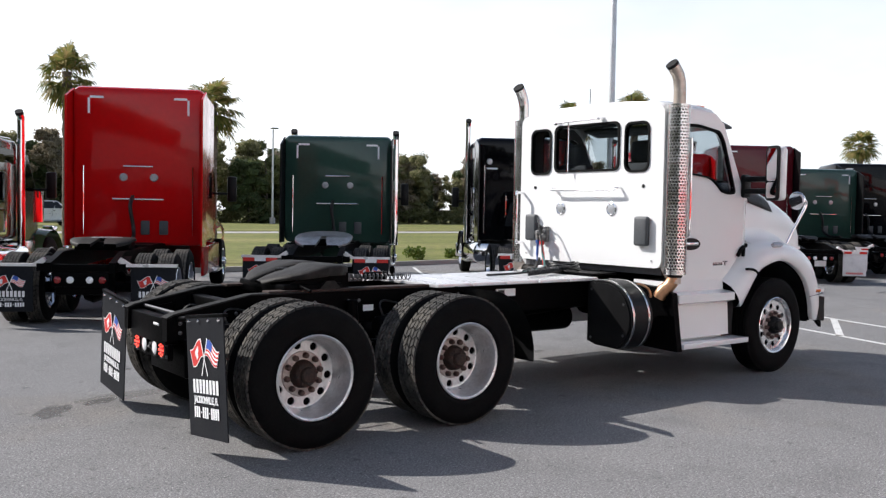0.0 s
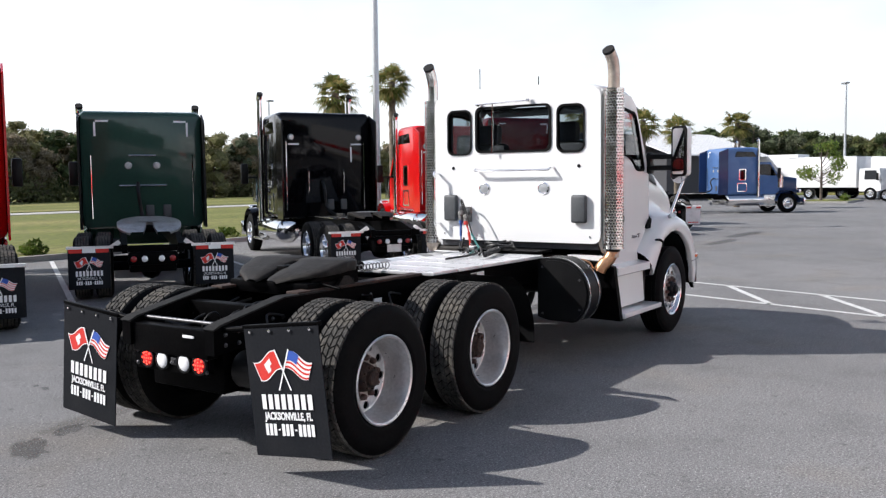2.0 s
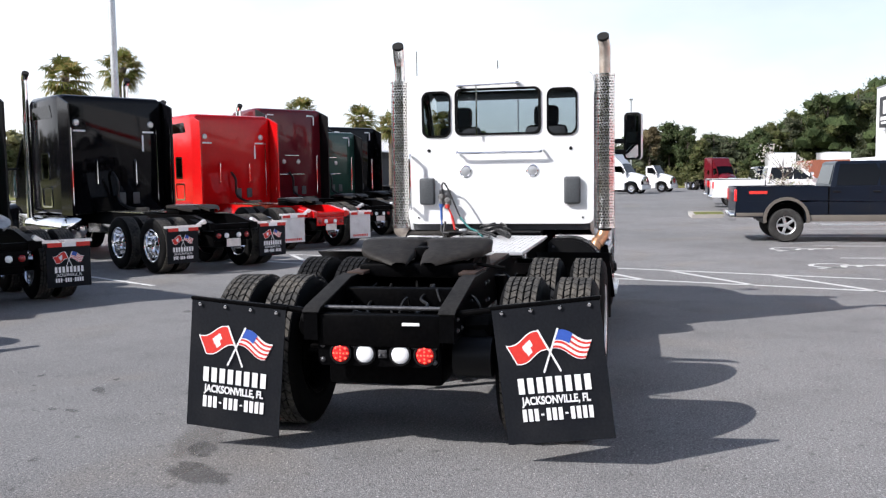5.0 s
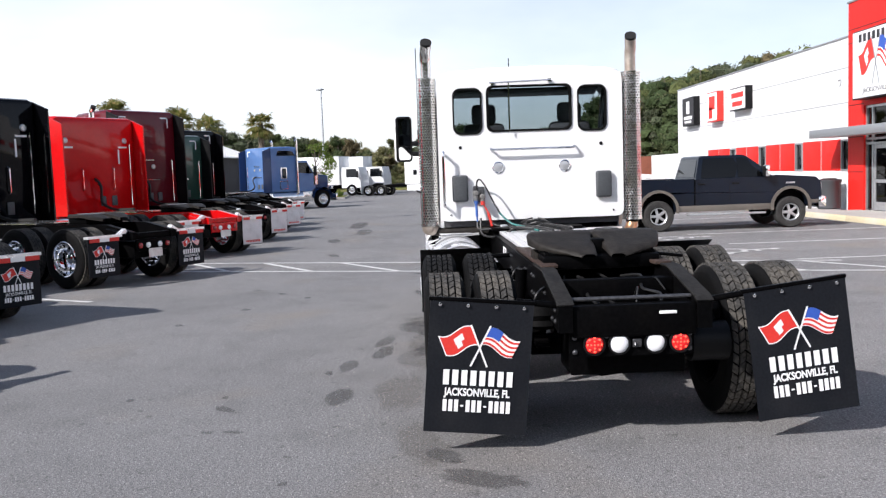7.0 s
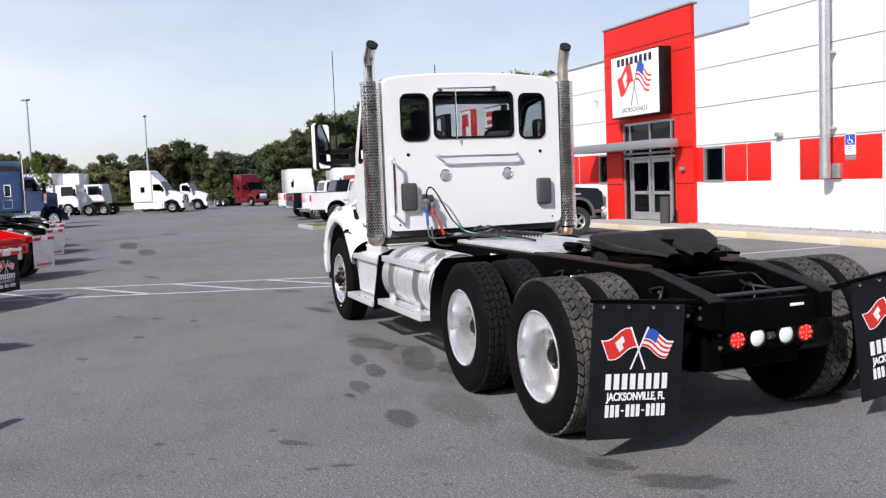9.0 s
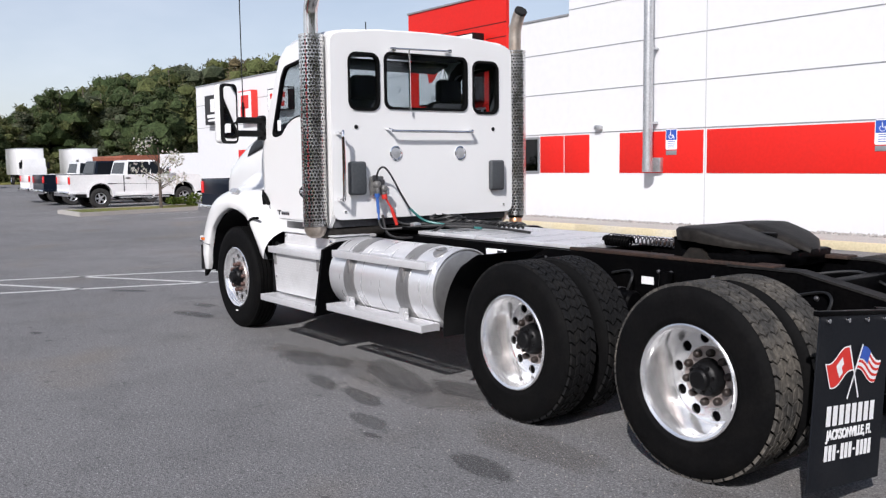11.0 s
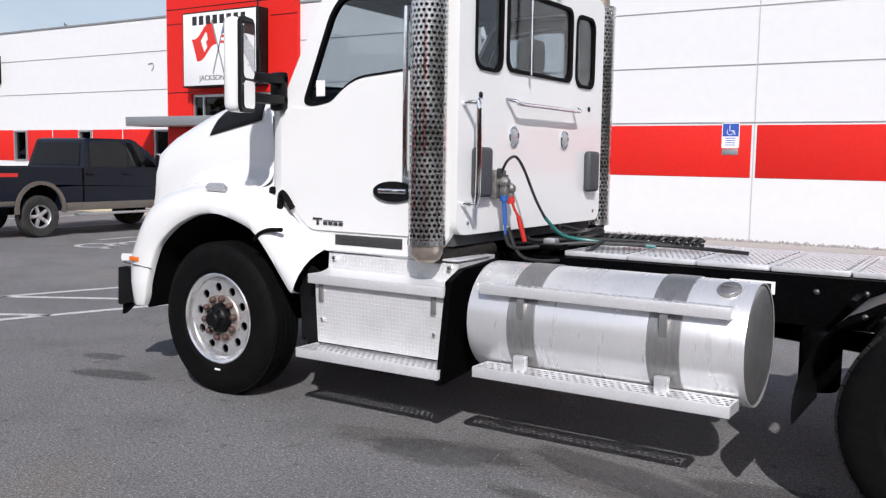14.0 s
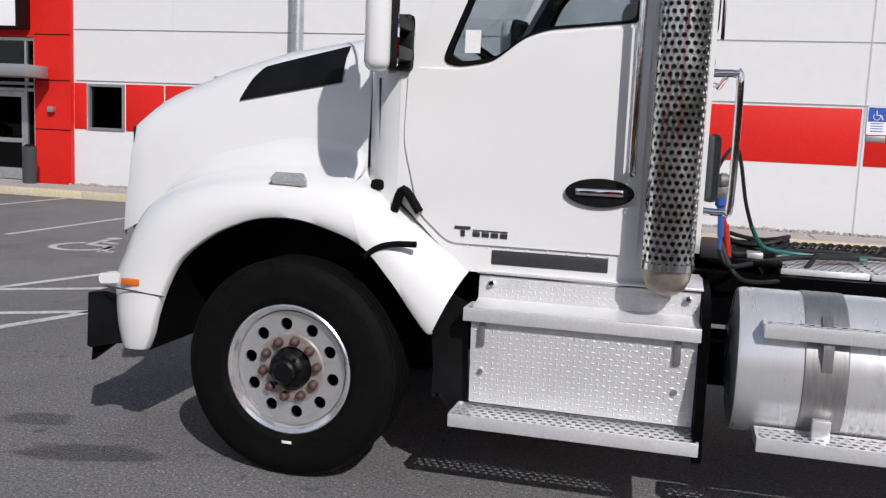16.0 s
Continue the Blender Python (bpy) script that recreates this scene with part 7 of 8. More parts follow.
    part("windscreen", Shape().loft([[(x1 + 0.04, y, zc + (0.1 if style == "aero" else -0.02)) for y in (-0.97, 0, 0.97)], [(x2 + 0.08, y, 1.96) for y in (-0.97, 0, 0.97)]]), DARK_GLASS, tk)
    part("cab_floor", Shape().box(xs, x2, -cw + 0.05, cw - 0.05, 1.0, 1.1), INTERIOR, tk)
    # hood
    hp = hood_paint or body
    if style == "aero":
        hr = []
        for k in range(9):
            s = k / 8
            x = x2 + s * (xn - x2)
            zt = 2.0 - 0.42 * s ** 1.6
            zb = 0.55 + 0.68 * math.sqrt(max(0, 1 - ((x - xf) / 0.68) ** 2)) if abs(x - xf) < 0.68 else 0.55
            w = 1.17 - 0.15 * s ** 3
            half = [(x, 0, zt + 0.03), (x, 0.5, zt), (x, 0.78 - 0.1 * s, zt - 0.12), (x, 0.92 - 0.06 * s, zt - 0.34 - 0.05 * s), (x, w - 0.05, 1.38 - 0.1 * s), (x, w, 1.26 - 0.08 * s), (x - 0.03, w, max(zb, 0.56))]
            hr.append([(p[0], -p[1], p[2]) for p in half[:0:-1]] + half)
        part("hood", Shape().loft(hr), hp, tk, "sloping hood", angle=50)
        part("bumper", Shape().box(xn - 0.15, xn + 0.12, -1.1, 1.1, 0.4, 0.85, 0.06), hp, tk)
        part("grille", Shape().box(xn - 0.02, xn + 0.06, -0.5, 0.5, 0.86, 1.5, 0.04), CHROME, tk)
    else:
        part("hood", Shape().loft([section(x2 + 0.02, 0.72, 1.02, 2.02, 0.12), section(xn - 0.1, 0.56, 1.0, 1.86, 0.1)], close_u=True, caps=True), hp, tk, "long square hood")
        part("grille", Shape().box(xn - 0.1, xn - 0.02, -0.5, 0.5, 0.75, 1.84, 0.03), CHROME, tk, "chrome grille")
        part("bumper", Shape().box(xn - 0.02, xn + 0.1, -1.2, 1.2, 0.4, 0.8, 0.04), CHROME, tk, "chrome bumper")
        for sd in (1, -1):
            fr = []
            for k in range(13):
                a = radians(-5 + 15 * k)
                fr.append([(xf + 0.68 * math.cos(a), sd * y, 0.56 + 0.62 * math.sin(a) + (0.03 if y < 1.1 else 0)) for y in (0.58, 0.9, 1.14, 1.18)])
            part("wing", Shape().loft(fr), hp, tk, "rounded front wing")
            part("air_cleaner", Shape().cyl((x2 + 0.1, sd * 0.95, 1.35), (x2 + 0.1, sd * 0.95, 2.0), 0.18, 20), CHROME, tk, "chrome air cleaner")
            part("headlamp", Shape().box(xn - 0.2, xn - 0.05, sd * 0.85 - 0.15, sd * 0.85 + 0.15, 1.05, 1.25, 0.04), CHROME, tk)
    if stacks:
        for sd in (1, -1):
            st = part("exhaust_pipe", Shape().tube([(xs - 0.02 if sleeper > 0.5 else back + 0.1, sd * 1.2, 0.9), (xs - 0.02, sd * 1.2, stacks - 0.3)] + curve([(xs - 0.02, sd * 1.2, stacks - 0.2), (xs - 0.03, sd * 1.2, stacks - 0.1), (xs - 0.12, sd * 1.2, stacks)], 4), 0.075, 16), CHROME, tk, "tall chrome exhaust stack")
            # solid plug coloured for soot and the dark open end
            part("pipe_mouth", Shape().cyl((xs - 0.10, sd * 1.2, stacks - 0.03), (xs - 0.14, sd * 1.2, stacks + 0.02), 0.077, 14), SOOTY_DARK, st)
    return tk


HEAD = 54


def row_pose(x, y, h=HEAD):
    return pose(x, y, 0, 0, 0, h)


road_tractor(row_pose(-3.5, 8.6, 57), "green and red long-nosed truck parked beside a tall red one", GREEN_PAINT, "classic", 3.0, stacks=3.5, second=RED_PAINT, hood_paint=LEAF_GREEN_PAINT)
road_tractor(row_pose(0.42, 7.45, 60.5), "tall red high-roof sleeper truck with black printed flaps", RED_PAINT, "aero", 3.92, fairing=RED_PAINT, back=2.6, number_plate=False, reflectors=False)
road_tractor(row_pose(4.72, 8.15), "dark green sleeper truck with black side fairings", GREEN_PAINT, "aero", 3.35, fairing=BLACK_PLASTIC, stacks=3.55, back=2.5, bright_plate=True, number_plate=False)
road_tractor(row_pose(9.7, 7.2, 58), "glossy black long-nosed sleeper truck with chrome tanks and stacks", BLACK_PAINT, "classic", 3.6, stacks=4.15, tanks=True, fairing=BLACK_PAINT, marks="wide")
road_tractor(row_pose(14.7, 6.95), "bright red long-nosed sleeper truck with a red tail and white flaps", RED_PAINT, "classic", 3.5, flaps="white", stacks=3.9, tanks=True, fairing=RED_PAINT, second=RED_PAINT, marks="wide")
road_tractor(row_pose(18.9, 6.95), "maroon high-roof sleeper truck with white flaps", MAROON_PAINT, "aero", 3.95, flaps="white", fairing=BLACK_PLASTIC)
road_tractor(row_pose(23.0, 7.1), "dark green sleeper truck with white flaps beside a maroon one", GREEN_PAINT, "aero", 3.4, flaps="white", fairing=BLACK_PLASTIC)
road_tractor(row_pose(26.6, 7.4), "black sleeper truck with white flaps at the end of the row", BLACK_PAINT, "aero", 3.75, flaps="white", fairing=BLACK_PAINT)
road_tractor(row_pose(41.2, 12.4, -47), "light blue long-nosed sleeper truck with a darker blue hood", BLUE_PAINT, "classic", 3.5, stacks=3.95, tanks=True, hood_paint=NAVY_PAINT, fairing=NAVY_PAINT, group="")
road_tractor(row_pose(71.5, 4.55, -112) @ Matrix.Diagonal((0.9, 0.9, 0.88, 1)), "white aerodynamic sleeper truck across the lot", FLEET_WHITE, "aero", 3.9, flaps="white", group="white fleet trucks")
road_tractor(row_pose(76.8, 0.2, -112) @ Matrix.Diagonal((0.82, 0.82, 0.82, 1)), "white day-cab truck across the lot", FLEET_WHITE, "aero", 2.75, flaps="white", sleeper=0.05, group="white fleet trucks")
road_tractor(row_pose(84.0, -7.0, -155) @ Matrix.Diagonal((0.78, 0.78, 0.78, 1)), "dark red high-roof sleeper truck across the lot", MAROON_PAINT, "aero", 3.9, flaps="white", group="")


# ---- pickups ----
def bevel_rims(s, offset):
    """Softens the edges where the side plates meet the skin."""
    edges = [e for e in s.bm.edges if len(e.link_faces) == 2 and e.calc_face_angle(0) > 1.2 and abs(e.verts[0].co.y - e.verts[1].co.y) < 1e-5]
    bmesh.ops.bevel(s.bm, geom=edges, offset=offset, segments=2, profile=0.5, affect="EDGES")
    return s


def arc_pts(cx, cz, r, a0, a1, n=10):
    return [(cx + r * math.cos(radians(a0 + (a1 - a0) * k / n)), cz + r * math.sin(radians(a0 + (a1 - a0) * k / n))) for k in range(n + 1)]


DUSTY = material("dusty_rubber", (0.035, 0.034, 0.033), 0.9, grain=0.3, grain_size=40, stain=0.5, stain_size=6, stain_colour=(0.07, 0.068, 0.064), spec=0.2)
PICK_TYRE = mesh_of(Shape().lathe([(0.22, -0.11), (0.30, -0.135), (0.38, -0.13), (0.405, -0.10), (0.41, 0), (0.405, 0.10), (0.38, 0.13), (0.30, 0.135), (0.22, 0.11)], seg=36), "tyre", DUSTY)


def pickup_rim():
    s = Shape().lathe([(0.235, -0.1), (0.235, 0.1), (0.225, 0.115), (0.205, 0.1), (0.20, 0.04)], seg=36)
    for k in range(5):
        a = 2 * math.pi * k / 5
        s.box(0.03, 0.205, 0.035, 0.075, -0.035, 0.035, 0.008, m=pose(0, 0, 0, 0, -math.degrees(a), 0))
    s.lathe([(0.0, 0.095), (0.05, 0.09), (0.06, 0.03)], seg=18)
    return mesh_of(s, "rim", GALVANISED)


PICK_RIM = pickup_rim()
PICK_BACK = mesh_of(Shape().lathe([(0.22, 0.02), (0.0, 0.02)], seg=24), "rim_back", BLACK_FRAME)


def pickup(m, label, body, trim, group="pickups"):
    t = thing("pickup", label, "pickup truck", group, m)
    fa, ra, r = 1.75, -1.75, 0.47
    low = [(-2.95, 0.62), (ra - r, 0.60)] + arc_pts(ra, 0.56, r, 180, 0)[1:-1] + [(ra + r, 0.50), (fa - r, 0.50)] + arc_pts(fa, 0.56, r, 180, 0)[1:-1] + [(fa + r, 0.58), (2.50, 0.62), (2.57, 0.85), (2.55, 1.20), (2.40, 1.32), (1.35, 1.40), (1.28, 1.36), (-0.78, 1.34), (-0.80, 1.0), (-2.93, 1.0)]
    part("body", bevel_rims(Shape().prism(low, -0.98, 0.98, "y"), 0.05), body, t, "painted body")
    for sd in (1, -1):
        part("bed_side", Shape().prism([(-2.94, 0.98), (-0.80, 0.98), (-0.80, 1.36), (-2.94, 1.36)], *sorted((sd * 0.88, sd * 0.975)), "y"), body, t)
        for cx in (fa, ra):
            s = Shape().prism(arc_pts(cx, 0.56, r + 0.07, 190, -10, 14) + arc_pts(cx, 0.56, r - 0.005, -10, 190, 14), *sorted((sd * 0.96, sd * 1.02)), "y")
            part("wheel_flare", s, trim, t, "wheel arch flare")
        part("sill_stripe", Shape().box(ra + r + 0.06, fa - r - 0.06, *sorted((sd * 0.97, sd * 0.987)), 0.50, 0.66, 0.006), trim, t)
        for xa, xb in ((-2.92, ra - r - 0.06), (fa + r + 0.06, 2.49)):
            part("sill_stripe", Shape().box(xa, xb, *sorted((sd * 0.97, sd * 0.987)), 0.63, 0.72, 0.006), trim, t)
        part("running_board", Shape().box(-1.0, 1.05, *sorted((sd * 0.95, sd * 1.1)), 0.40, 0.45, 0.012), GALVANISED, t)
        if trim is not body:
            part("decal", Shape().box(-2.62, -2.2, *sorted((sd * 0.974, sd * 0.978)), 1.18, 1.25), PRINT_RED, t, "small red decal")
        part("tail_lamp", Shape().box(-2.965, -2.90, *sorted((sd * 0.82, sd * 0.985)), 1.0, 1.3, 0.02), RED_LENS, t)
        part("head_lamp", Shape().box(2.44, 2.58, *sorted((sd * 0.62, sd * 0.972)), 0.93, 1.18, 0.03), WHITE_LENS, t)
        mirror = part("mirror", Shape().box(1.0, 1.12, *sorted((sd * 1.0, sd * 1.2)), 1.36, 1.66, 0.03), CHROME, t, "chrome door mirror")
        part("mirror_back", Shape().box(0.985, 1.0, *sorted((sd * 1.02, sd * 1.19)), 1.39, 1.63, 0.004), BLACK_PLASTIC, mirror)
        part("badge", Shape().box(1.62, 1.86, *sorted((sd * 0.978, sd * 0.984)), 1.16, 1.205, 0.002), GALVANISED, t, "plain metal badge")
        part("cab_gap", Shape().box(-0.81, -0.78, *sorted((sd * 0.972, sd * 0.982)), 0.52, 1.35), BLACK_FRAME, t)
        for h in (0.28, -0.62):
            part("door_handle", Shape().box(h - 0.09, h + 0.09, *sorted((sd * 0.98, sd * 1.005)), 1.2, 1.24, 0.01), BLACK_PLASTIC, t)
            part("door_seam", Shape().box(h - 0.155, h - 0.145, *sorted((sd * 0.975, sd * 0.983)), 0.72, 1.34), BLACK_PLASTIC, t)
        for cx in (fa, ra):
            w = part("wheel", PICK_RIM, None, t, m=pose(cx, sd * 0.86, 0.41, 0, 0, 0 if sd > 0 else 180))
            part("tyre", PICK_TYRE, None, w)
            part("rim_back", PICK_BACK, None, w)
    for cx in (fa, ra):
        part("wheel_well", Shape().box(cx - 0.5, cx + 0.5, -0.74, 0.74, 0.45, 1.02), BLACK_FRAME, t)
    part("tailgate", Shape().box(-2.95, -2.89, -0.88, 0.88, 0.98, 1.35, 0.015), body, t)
    part("bumper", Shape().box(-3.08, -2.92, -0.95, 0.95, 0.52, 0.72, 0.03), CHROME, t)
    part("bumper", Shape().box(2.48, 2.70, -1.0, 1.0, 0.50, 0.80, 0.05), CHROME, t)
    part("grille", Shape().box(2.53, 2.61, -0.6, 0.6, 0.82, 1.2, 0.02), CHROME, t)
    belt = [(-0.76, -0.95), (1.30, -0.95), (1.30, 0.95), (-0.76, 0.95)]
    mid = [(-0.68, -0.86), (0.95, -0.86), (0.95, 0.86), (-0.68, 0.86)]
    top = [(-0.55, -0.76), (0.55, -0.76), (0.55, 0.76), (-0.55, 0.76)]
    rows = [[(x, y, 1.34) for x, y in belt], [(x, y, 1.68) for x, y in mid], [(x, y, 1.92) for x, y in [(-0.62, -0.80), (0.62, -0.80), (0.62, 0.80), (-0.62, 0.80)]], [(x, y, 1.955) for x, y in top]]
    cabin = part("cabin", Shape().loft(rows, close_u=True, caps=True), body, t)
    for sd in (1, -1):
        for a, b in ((0.36, 1.0), (-0.55, 0.26)):
            xa, xb = (0.36, 1.12) if a > 0.3 else (-0.62, 0.28)
            xa2, xb2 = (0.36, 0.64) if a > 0.3 else (-0.52, 0.28)
            part("side_window", Shape().faces([(xa, sd * 0.953, 1.37), (xb, sd * 0.953, 1.37), (xb2 + 0.1, sd * 0.872, 1.68), (xb2, sd * 0.815, 1.885), (xa2, sd * 0.815, 1.885), ((xa + xa2) / 2, sd * 0.872, 1.68)], [(0, 1, 2, 5), (5, 2, 3, 4)]), DARK_GLASS, cabin)
    part("windscreen", Shape().faces([(1.30, -0.86, 1.38), (1.30, 0.86, 1.38), (0.655, 0.74, 1.89), (0.655, -0.74, 1.89)], [(0, 1, 2, 3)]), DARK_GLASS, cabin)
    part("rear_window", Shape().faces([(-0.765, -0.8, 1.40), (-0.765, 0.8, 1.40), (-0.645, 0.7, 1.86), (-0.645, -0.7, 1.86)], [(0, 1, 2, 3)]), DARK_GLASS, cabin)
    return t


CHARCOAL = material("charcoal_pickup_paint", (0.005, 0.0085, 0.017), 0.3, spec=0.15, coat=0.15, grain=0.06, grain_size=3, stain=0.3, stain_size=2, stain_colour=(0.010, 0.011, 0.014))
TAN = material("tan_trim_paint", (0.12, 0.106, 0.09), 0.5, grain=0.1, stain=0.3)
pickup(pose(17.45, -6.75, 0, 0, 0, -90), "charcoal four-wheel-drive pickup with tan trim parked by the entrance", CHARCOAL, TAN)
pickup(pose(34.9, -7.5, 0, 0, 0, -90), "white pickup parked behind a planted island", FLEET_WHITE, FLEET_WHITE)
pickup(pose(39.5, -7.6, 0, 0, 0, -90), "dark pickup parked beside a white one", CHARCOAL, CHARCOAL)
pickup(pose(43.5, -7.9, 0, 0, 0, -90), "second white pickup in the far bays", FLEET_WHITE, FLEET_WHITE)
pickup(pose(13.5, 66, 0.06, 0, 0, 10), "white pickup on the road behind the lawn", FLEET_WHITE, FLEET_WHITE)


# ---- box trucks and cabovers across the lot ----
def box_truck(m, label, cab_over=True):
    t = thing("box_truck", label, "box truck", "white fleet trucks", m)
    part("cargo_box", Shape().box(-4.4, 1.6, -1.22, 1.22, 1.0, 3.55, 0.04), FLEET_WHITE, t, "white cargo box")
    part("roof_rail", Shape().box(-4.42, 1.62, -1.24, 1.24, 3.5, 3.58, 0.02), GALVANISED, t)
    part("chassis", Shape().box(-4.4, 3.4, -0.45, 0.45, 0.65, 0.98, 0.02), BLACK_FRAME, t)
    cab = part("cab", Shape().loft([[(x, y, z) for y, z in ((-1.05, 0.7), (1.05, 0.7), (1.08, 1.6), (0.98, 2.55), (-0.98, 2.55), (-1.08, 1.6))] for x in (1.75, 3.35)] + [[(3.55, y * 0.97, z) for y, z in ((-1.05, 0.75), (1.05, 0.75), (1.08, 1.55), (0.98, 1.75), (-0.98, 1.75), (-1.08, 1.55))]], close_u=True, caps=True), FLEET_WHITE, t)
    part("windscreen", Shape().faces([(3.53, -0.92, 1.72), (3.53, 0.92, 1.72), (3.365, 0.9, 2.48), (3.365, -0.9, 2.48)], [(0, 1, 2, 3)]), DARK_GLASS, cab)
    for sd in (1, -1):
        part("side_window", Shape().faces([(2.2, sd * 1.085, 1.65), (3.3, sd * 1.085, 1.65), (3.15, sd * 1.015, 2.4), (2.2, sd * 1.015, 2.4)], [(0, 1, 2, 3)]), DARK_GLASS, cab)
        part("mirror", Shape().box(3.3, 3.42, *sorted((sd * 1.15, sd * 1.35)), 1.6, 2.2, 0.02), BLACK_PLASTIC, t)
        show_wheel(t, 2.7, sd * 0.95, sd, "front")
        show_wheel(t, -2.6, sd * 0.98, sd, "outer")
    part("bumper", Shape().box(3.5, 3.66, -1.08, 1.08, 0.42, 0.72, 0.03), GREY_METAL, t)


box_truck(pose(76.4, 9.4, 0, 0, 0, -108), "white box truck across the lot")
box_truck(pose(79.5, 7.4, 0, 0, 0, -108), "white box truck beside another across the lot")
box_truck(pose(92, -15.6, 0, 0, 0, 178), "white box truck facing the lot")
box_truck(pose(93, -21, 0, 0, 0, 178), "white box truck facing the lot")
trailer = thing("box_trailer", "long white box trailer across the lot", "trailer", "", pose(84, 21, 0, 0, 0, -100))
part("trailer_box", Shape().box(-7, 7, -1.28, 1.28, 1.1, 4.0, 0.03), FLEET_WHITE, trailer)
part("trailer_leg", Shape().box(4.0, 4.15, -0.8, 0.8, 0, 1.1), BLACK_FRAME, trailer)
for x in (-5.6, -4.3):
    for sd in (1, -1):
        show_wheel(trailer, x, sd * 1.0, sd, "outer")

# ---- lamp posts ----
def lamp_post(x, y, h, r=0.11, turn=0.0):
    t = thing("lamp_post", "pale grey tapered lot lamp post", "lamp post", "lot lamps", pose(x, y, 0, 0, 0, turn))
    part("plinth", Shape().lathe([(0.0, 0.75), (0.27, 0.75), (0.3, 0.7), (0.3, 0.0)], axis="z", seg=20), CONCRETE, t, "concrete plinth")
    part("pole", Shape().cyl((0, 0, 0.75), (0, 0, h), r, 14, r * 0.7), GALVANISED, t)
    part("lamp_head", Shape().box(-0.25, 0.55, -0.2, 0.2, h - 0.02, h + 0.14, 0.05), GREY_METAL, t, "flat lamp head")


lamp_post(21.3, 16.05, 13.2, 0.135)
for x, y, tn in ((80, 10.1, 40), (99.3, -0.3, 180), (39, 79, 0), (112, -22, 0), (60, 60, 0)):
    lamp_post(x, y, 10, 0.12, tn)

# ---- palms ----
BARK = material("palm_trunk", (0.16, 0.13, 0.10), 0.95, grain=0.4, grain_size=12, stain=0.5, stain_size=4, bump=0.6, bump_size=30)


def leaf_material(name, a, b, c):
    m = bpy.data.materials.new(name)
    m.use_nodes = True
    n, l = m.node_tree.nodes, m.node_tree.links
    p = n["Principled BSDF"]
    p.inputs["Roughness"].default_value = 0.6
    p.inputs["Specular IOR Level"].default_value = 0.25
    geo = n.new("ShaderNodeNewGeometry")
    ramp = n.new("ShaderNodeValToRGB")
    ramp.color_ramp.elements[0].color, ramp.color_ramp.elements[1].color = (*a, 1), (*c, 1)
    e = ramp.color_ramp.elements.new(0.55)
    e.color = (*b, 1)
    l.new(geo.outputs["Random Per Island"], ramp.inputs["Fac"])
    l.new(ramp.outputs["Color"], p.inputs["Base Color"])
    out = n["Material Output"]
    tl = n.new("ShaderNodeBsdfTranslucent")
    mx = n.new("ShaderNodeMixShader")
    mx.inputs["Fac"].default_value = 0.45
    l.new(ramp.outputs["Color"], tl.inputs["Color"])
    l.new(p.outputs["BSDF"], mx.inputs[1])
    l.new(tl.outputs["BSDF"], mx.inputs[2])
    l.new(mx.outputs["Shader"], out.inputs["Surface"])
    return m


PALM_LEAF = leaf_material("palm_fronds", (0.085, 0.115, 0.028), (0.19, 0.19, 0.055), (0.36, 0.27, 0.11))


def palm(m, seed, height, label):
    rng = random.Random(seed)
    t = thing("palm_tree", label, "palm tree", "palms", m)
    prof = []
    for k in range(28):
        z = height * k / 27
        prof.append((0.16 - 0.04 * k / 27 + (0.03 if k % 2 else 0.0) * (1.3 if k > 18 else 0.5), z))
    part("trunk", Shape().lathe(prof, axis="z", seg=12), BARK, t)
    cr = Shape()
    for f in range(46):
        az = f * 2.4 + rng.uniform(-0.3, 0.3)
        el = radians(80 - 135 * (f / 45) ** 0.85 + rng.uniform(-10, 10))
        length = rng.uniform(0.56, 0.76)
        d = Vector((math.cos(az) * math.cos(el), math.sin(az) * math.cos(el), math.sin(el)))
        side = Vector((-math.sin(az), math.cos(az), 0))
        up = side.cross(d)
        base = Vector((0, 0, height + rng.uniform(-0.15, 0.1)))
        hub = base + d * length * 0.75 - Vector((0, 0, 0.12))
        cr.faces([base + side * 0.015, base - side * 0.015, hub - side * 0.012, hub + side * 0.012], [(0, 1, 2, 3)])
        n = 15
        for k in range(n):
            a = radians(-105 + 210 * k / (n - 1))
            ll = length * (0.85 - 0.25 * abs(a) / 1.9) * rng.uniform(0.9, 1.1)
            dd = (d * math.cos(a) + side * math.sin(a)).normalized()
            wv = (side * math.cos(a) - d * math.sin(a)) * 0.034
            mid = hub + dd * ll * 0.55 + up * 0.04
            tip = hub + dd * ll - Vector((0, 0, 0.25 + 0.35 * rng.random())) * ll
            cr.faces([hub, mid + wv, tip, mid - wv], [(0, 1, 2, 3)])
    part("crown", cr, PALM_LEAF, t, "crown of fan fronds", weld=False)
    return t


for i, (x, y, h, sc) in enumerate(((2.6, 18.0, 5.1, 0.82), (6.6, 18.0, 4.6, 1.0), (20.8, 17.6, 5.2, 0.95), (24.6, 17.8, 5.9, 1.0), (41.0, 17.0, 5.4, 1.1), (43.5, 14.3, 5.1, 1.1), (46.6, 13.4, 4.8, 1.1), (50.5, 11.0, 5.2, 1.2))):
    palm(pose(x, y, 0.1, 0, 0, 40 * i) @ Matrix.Diagonal((sc, sc, 1, 1)), 20 + i, h, "cabbage palm with a shaggy green and straw crown")

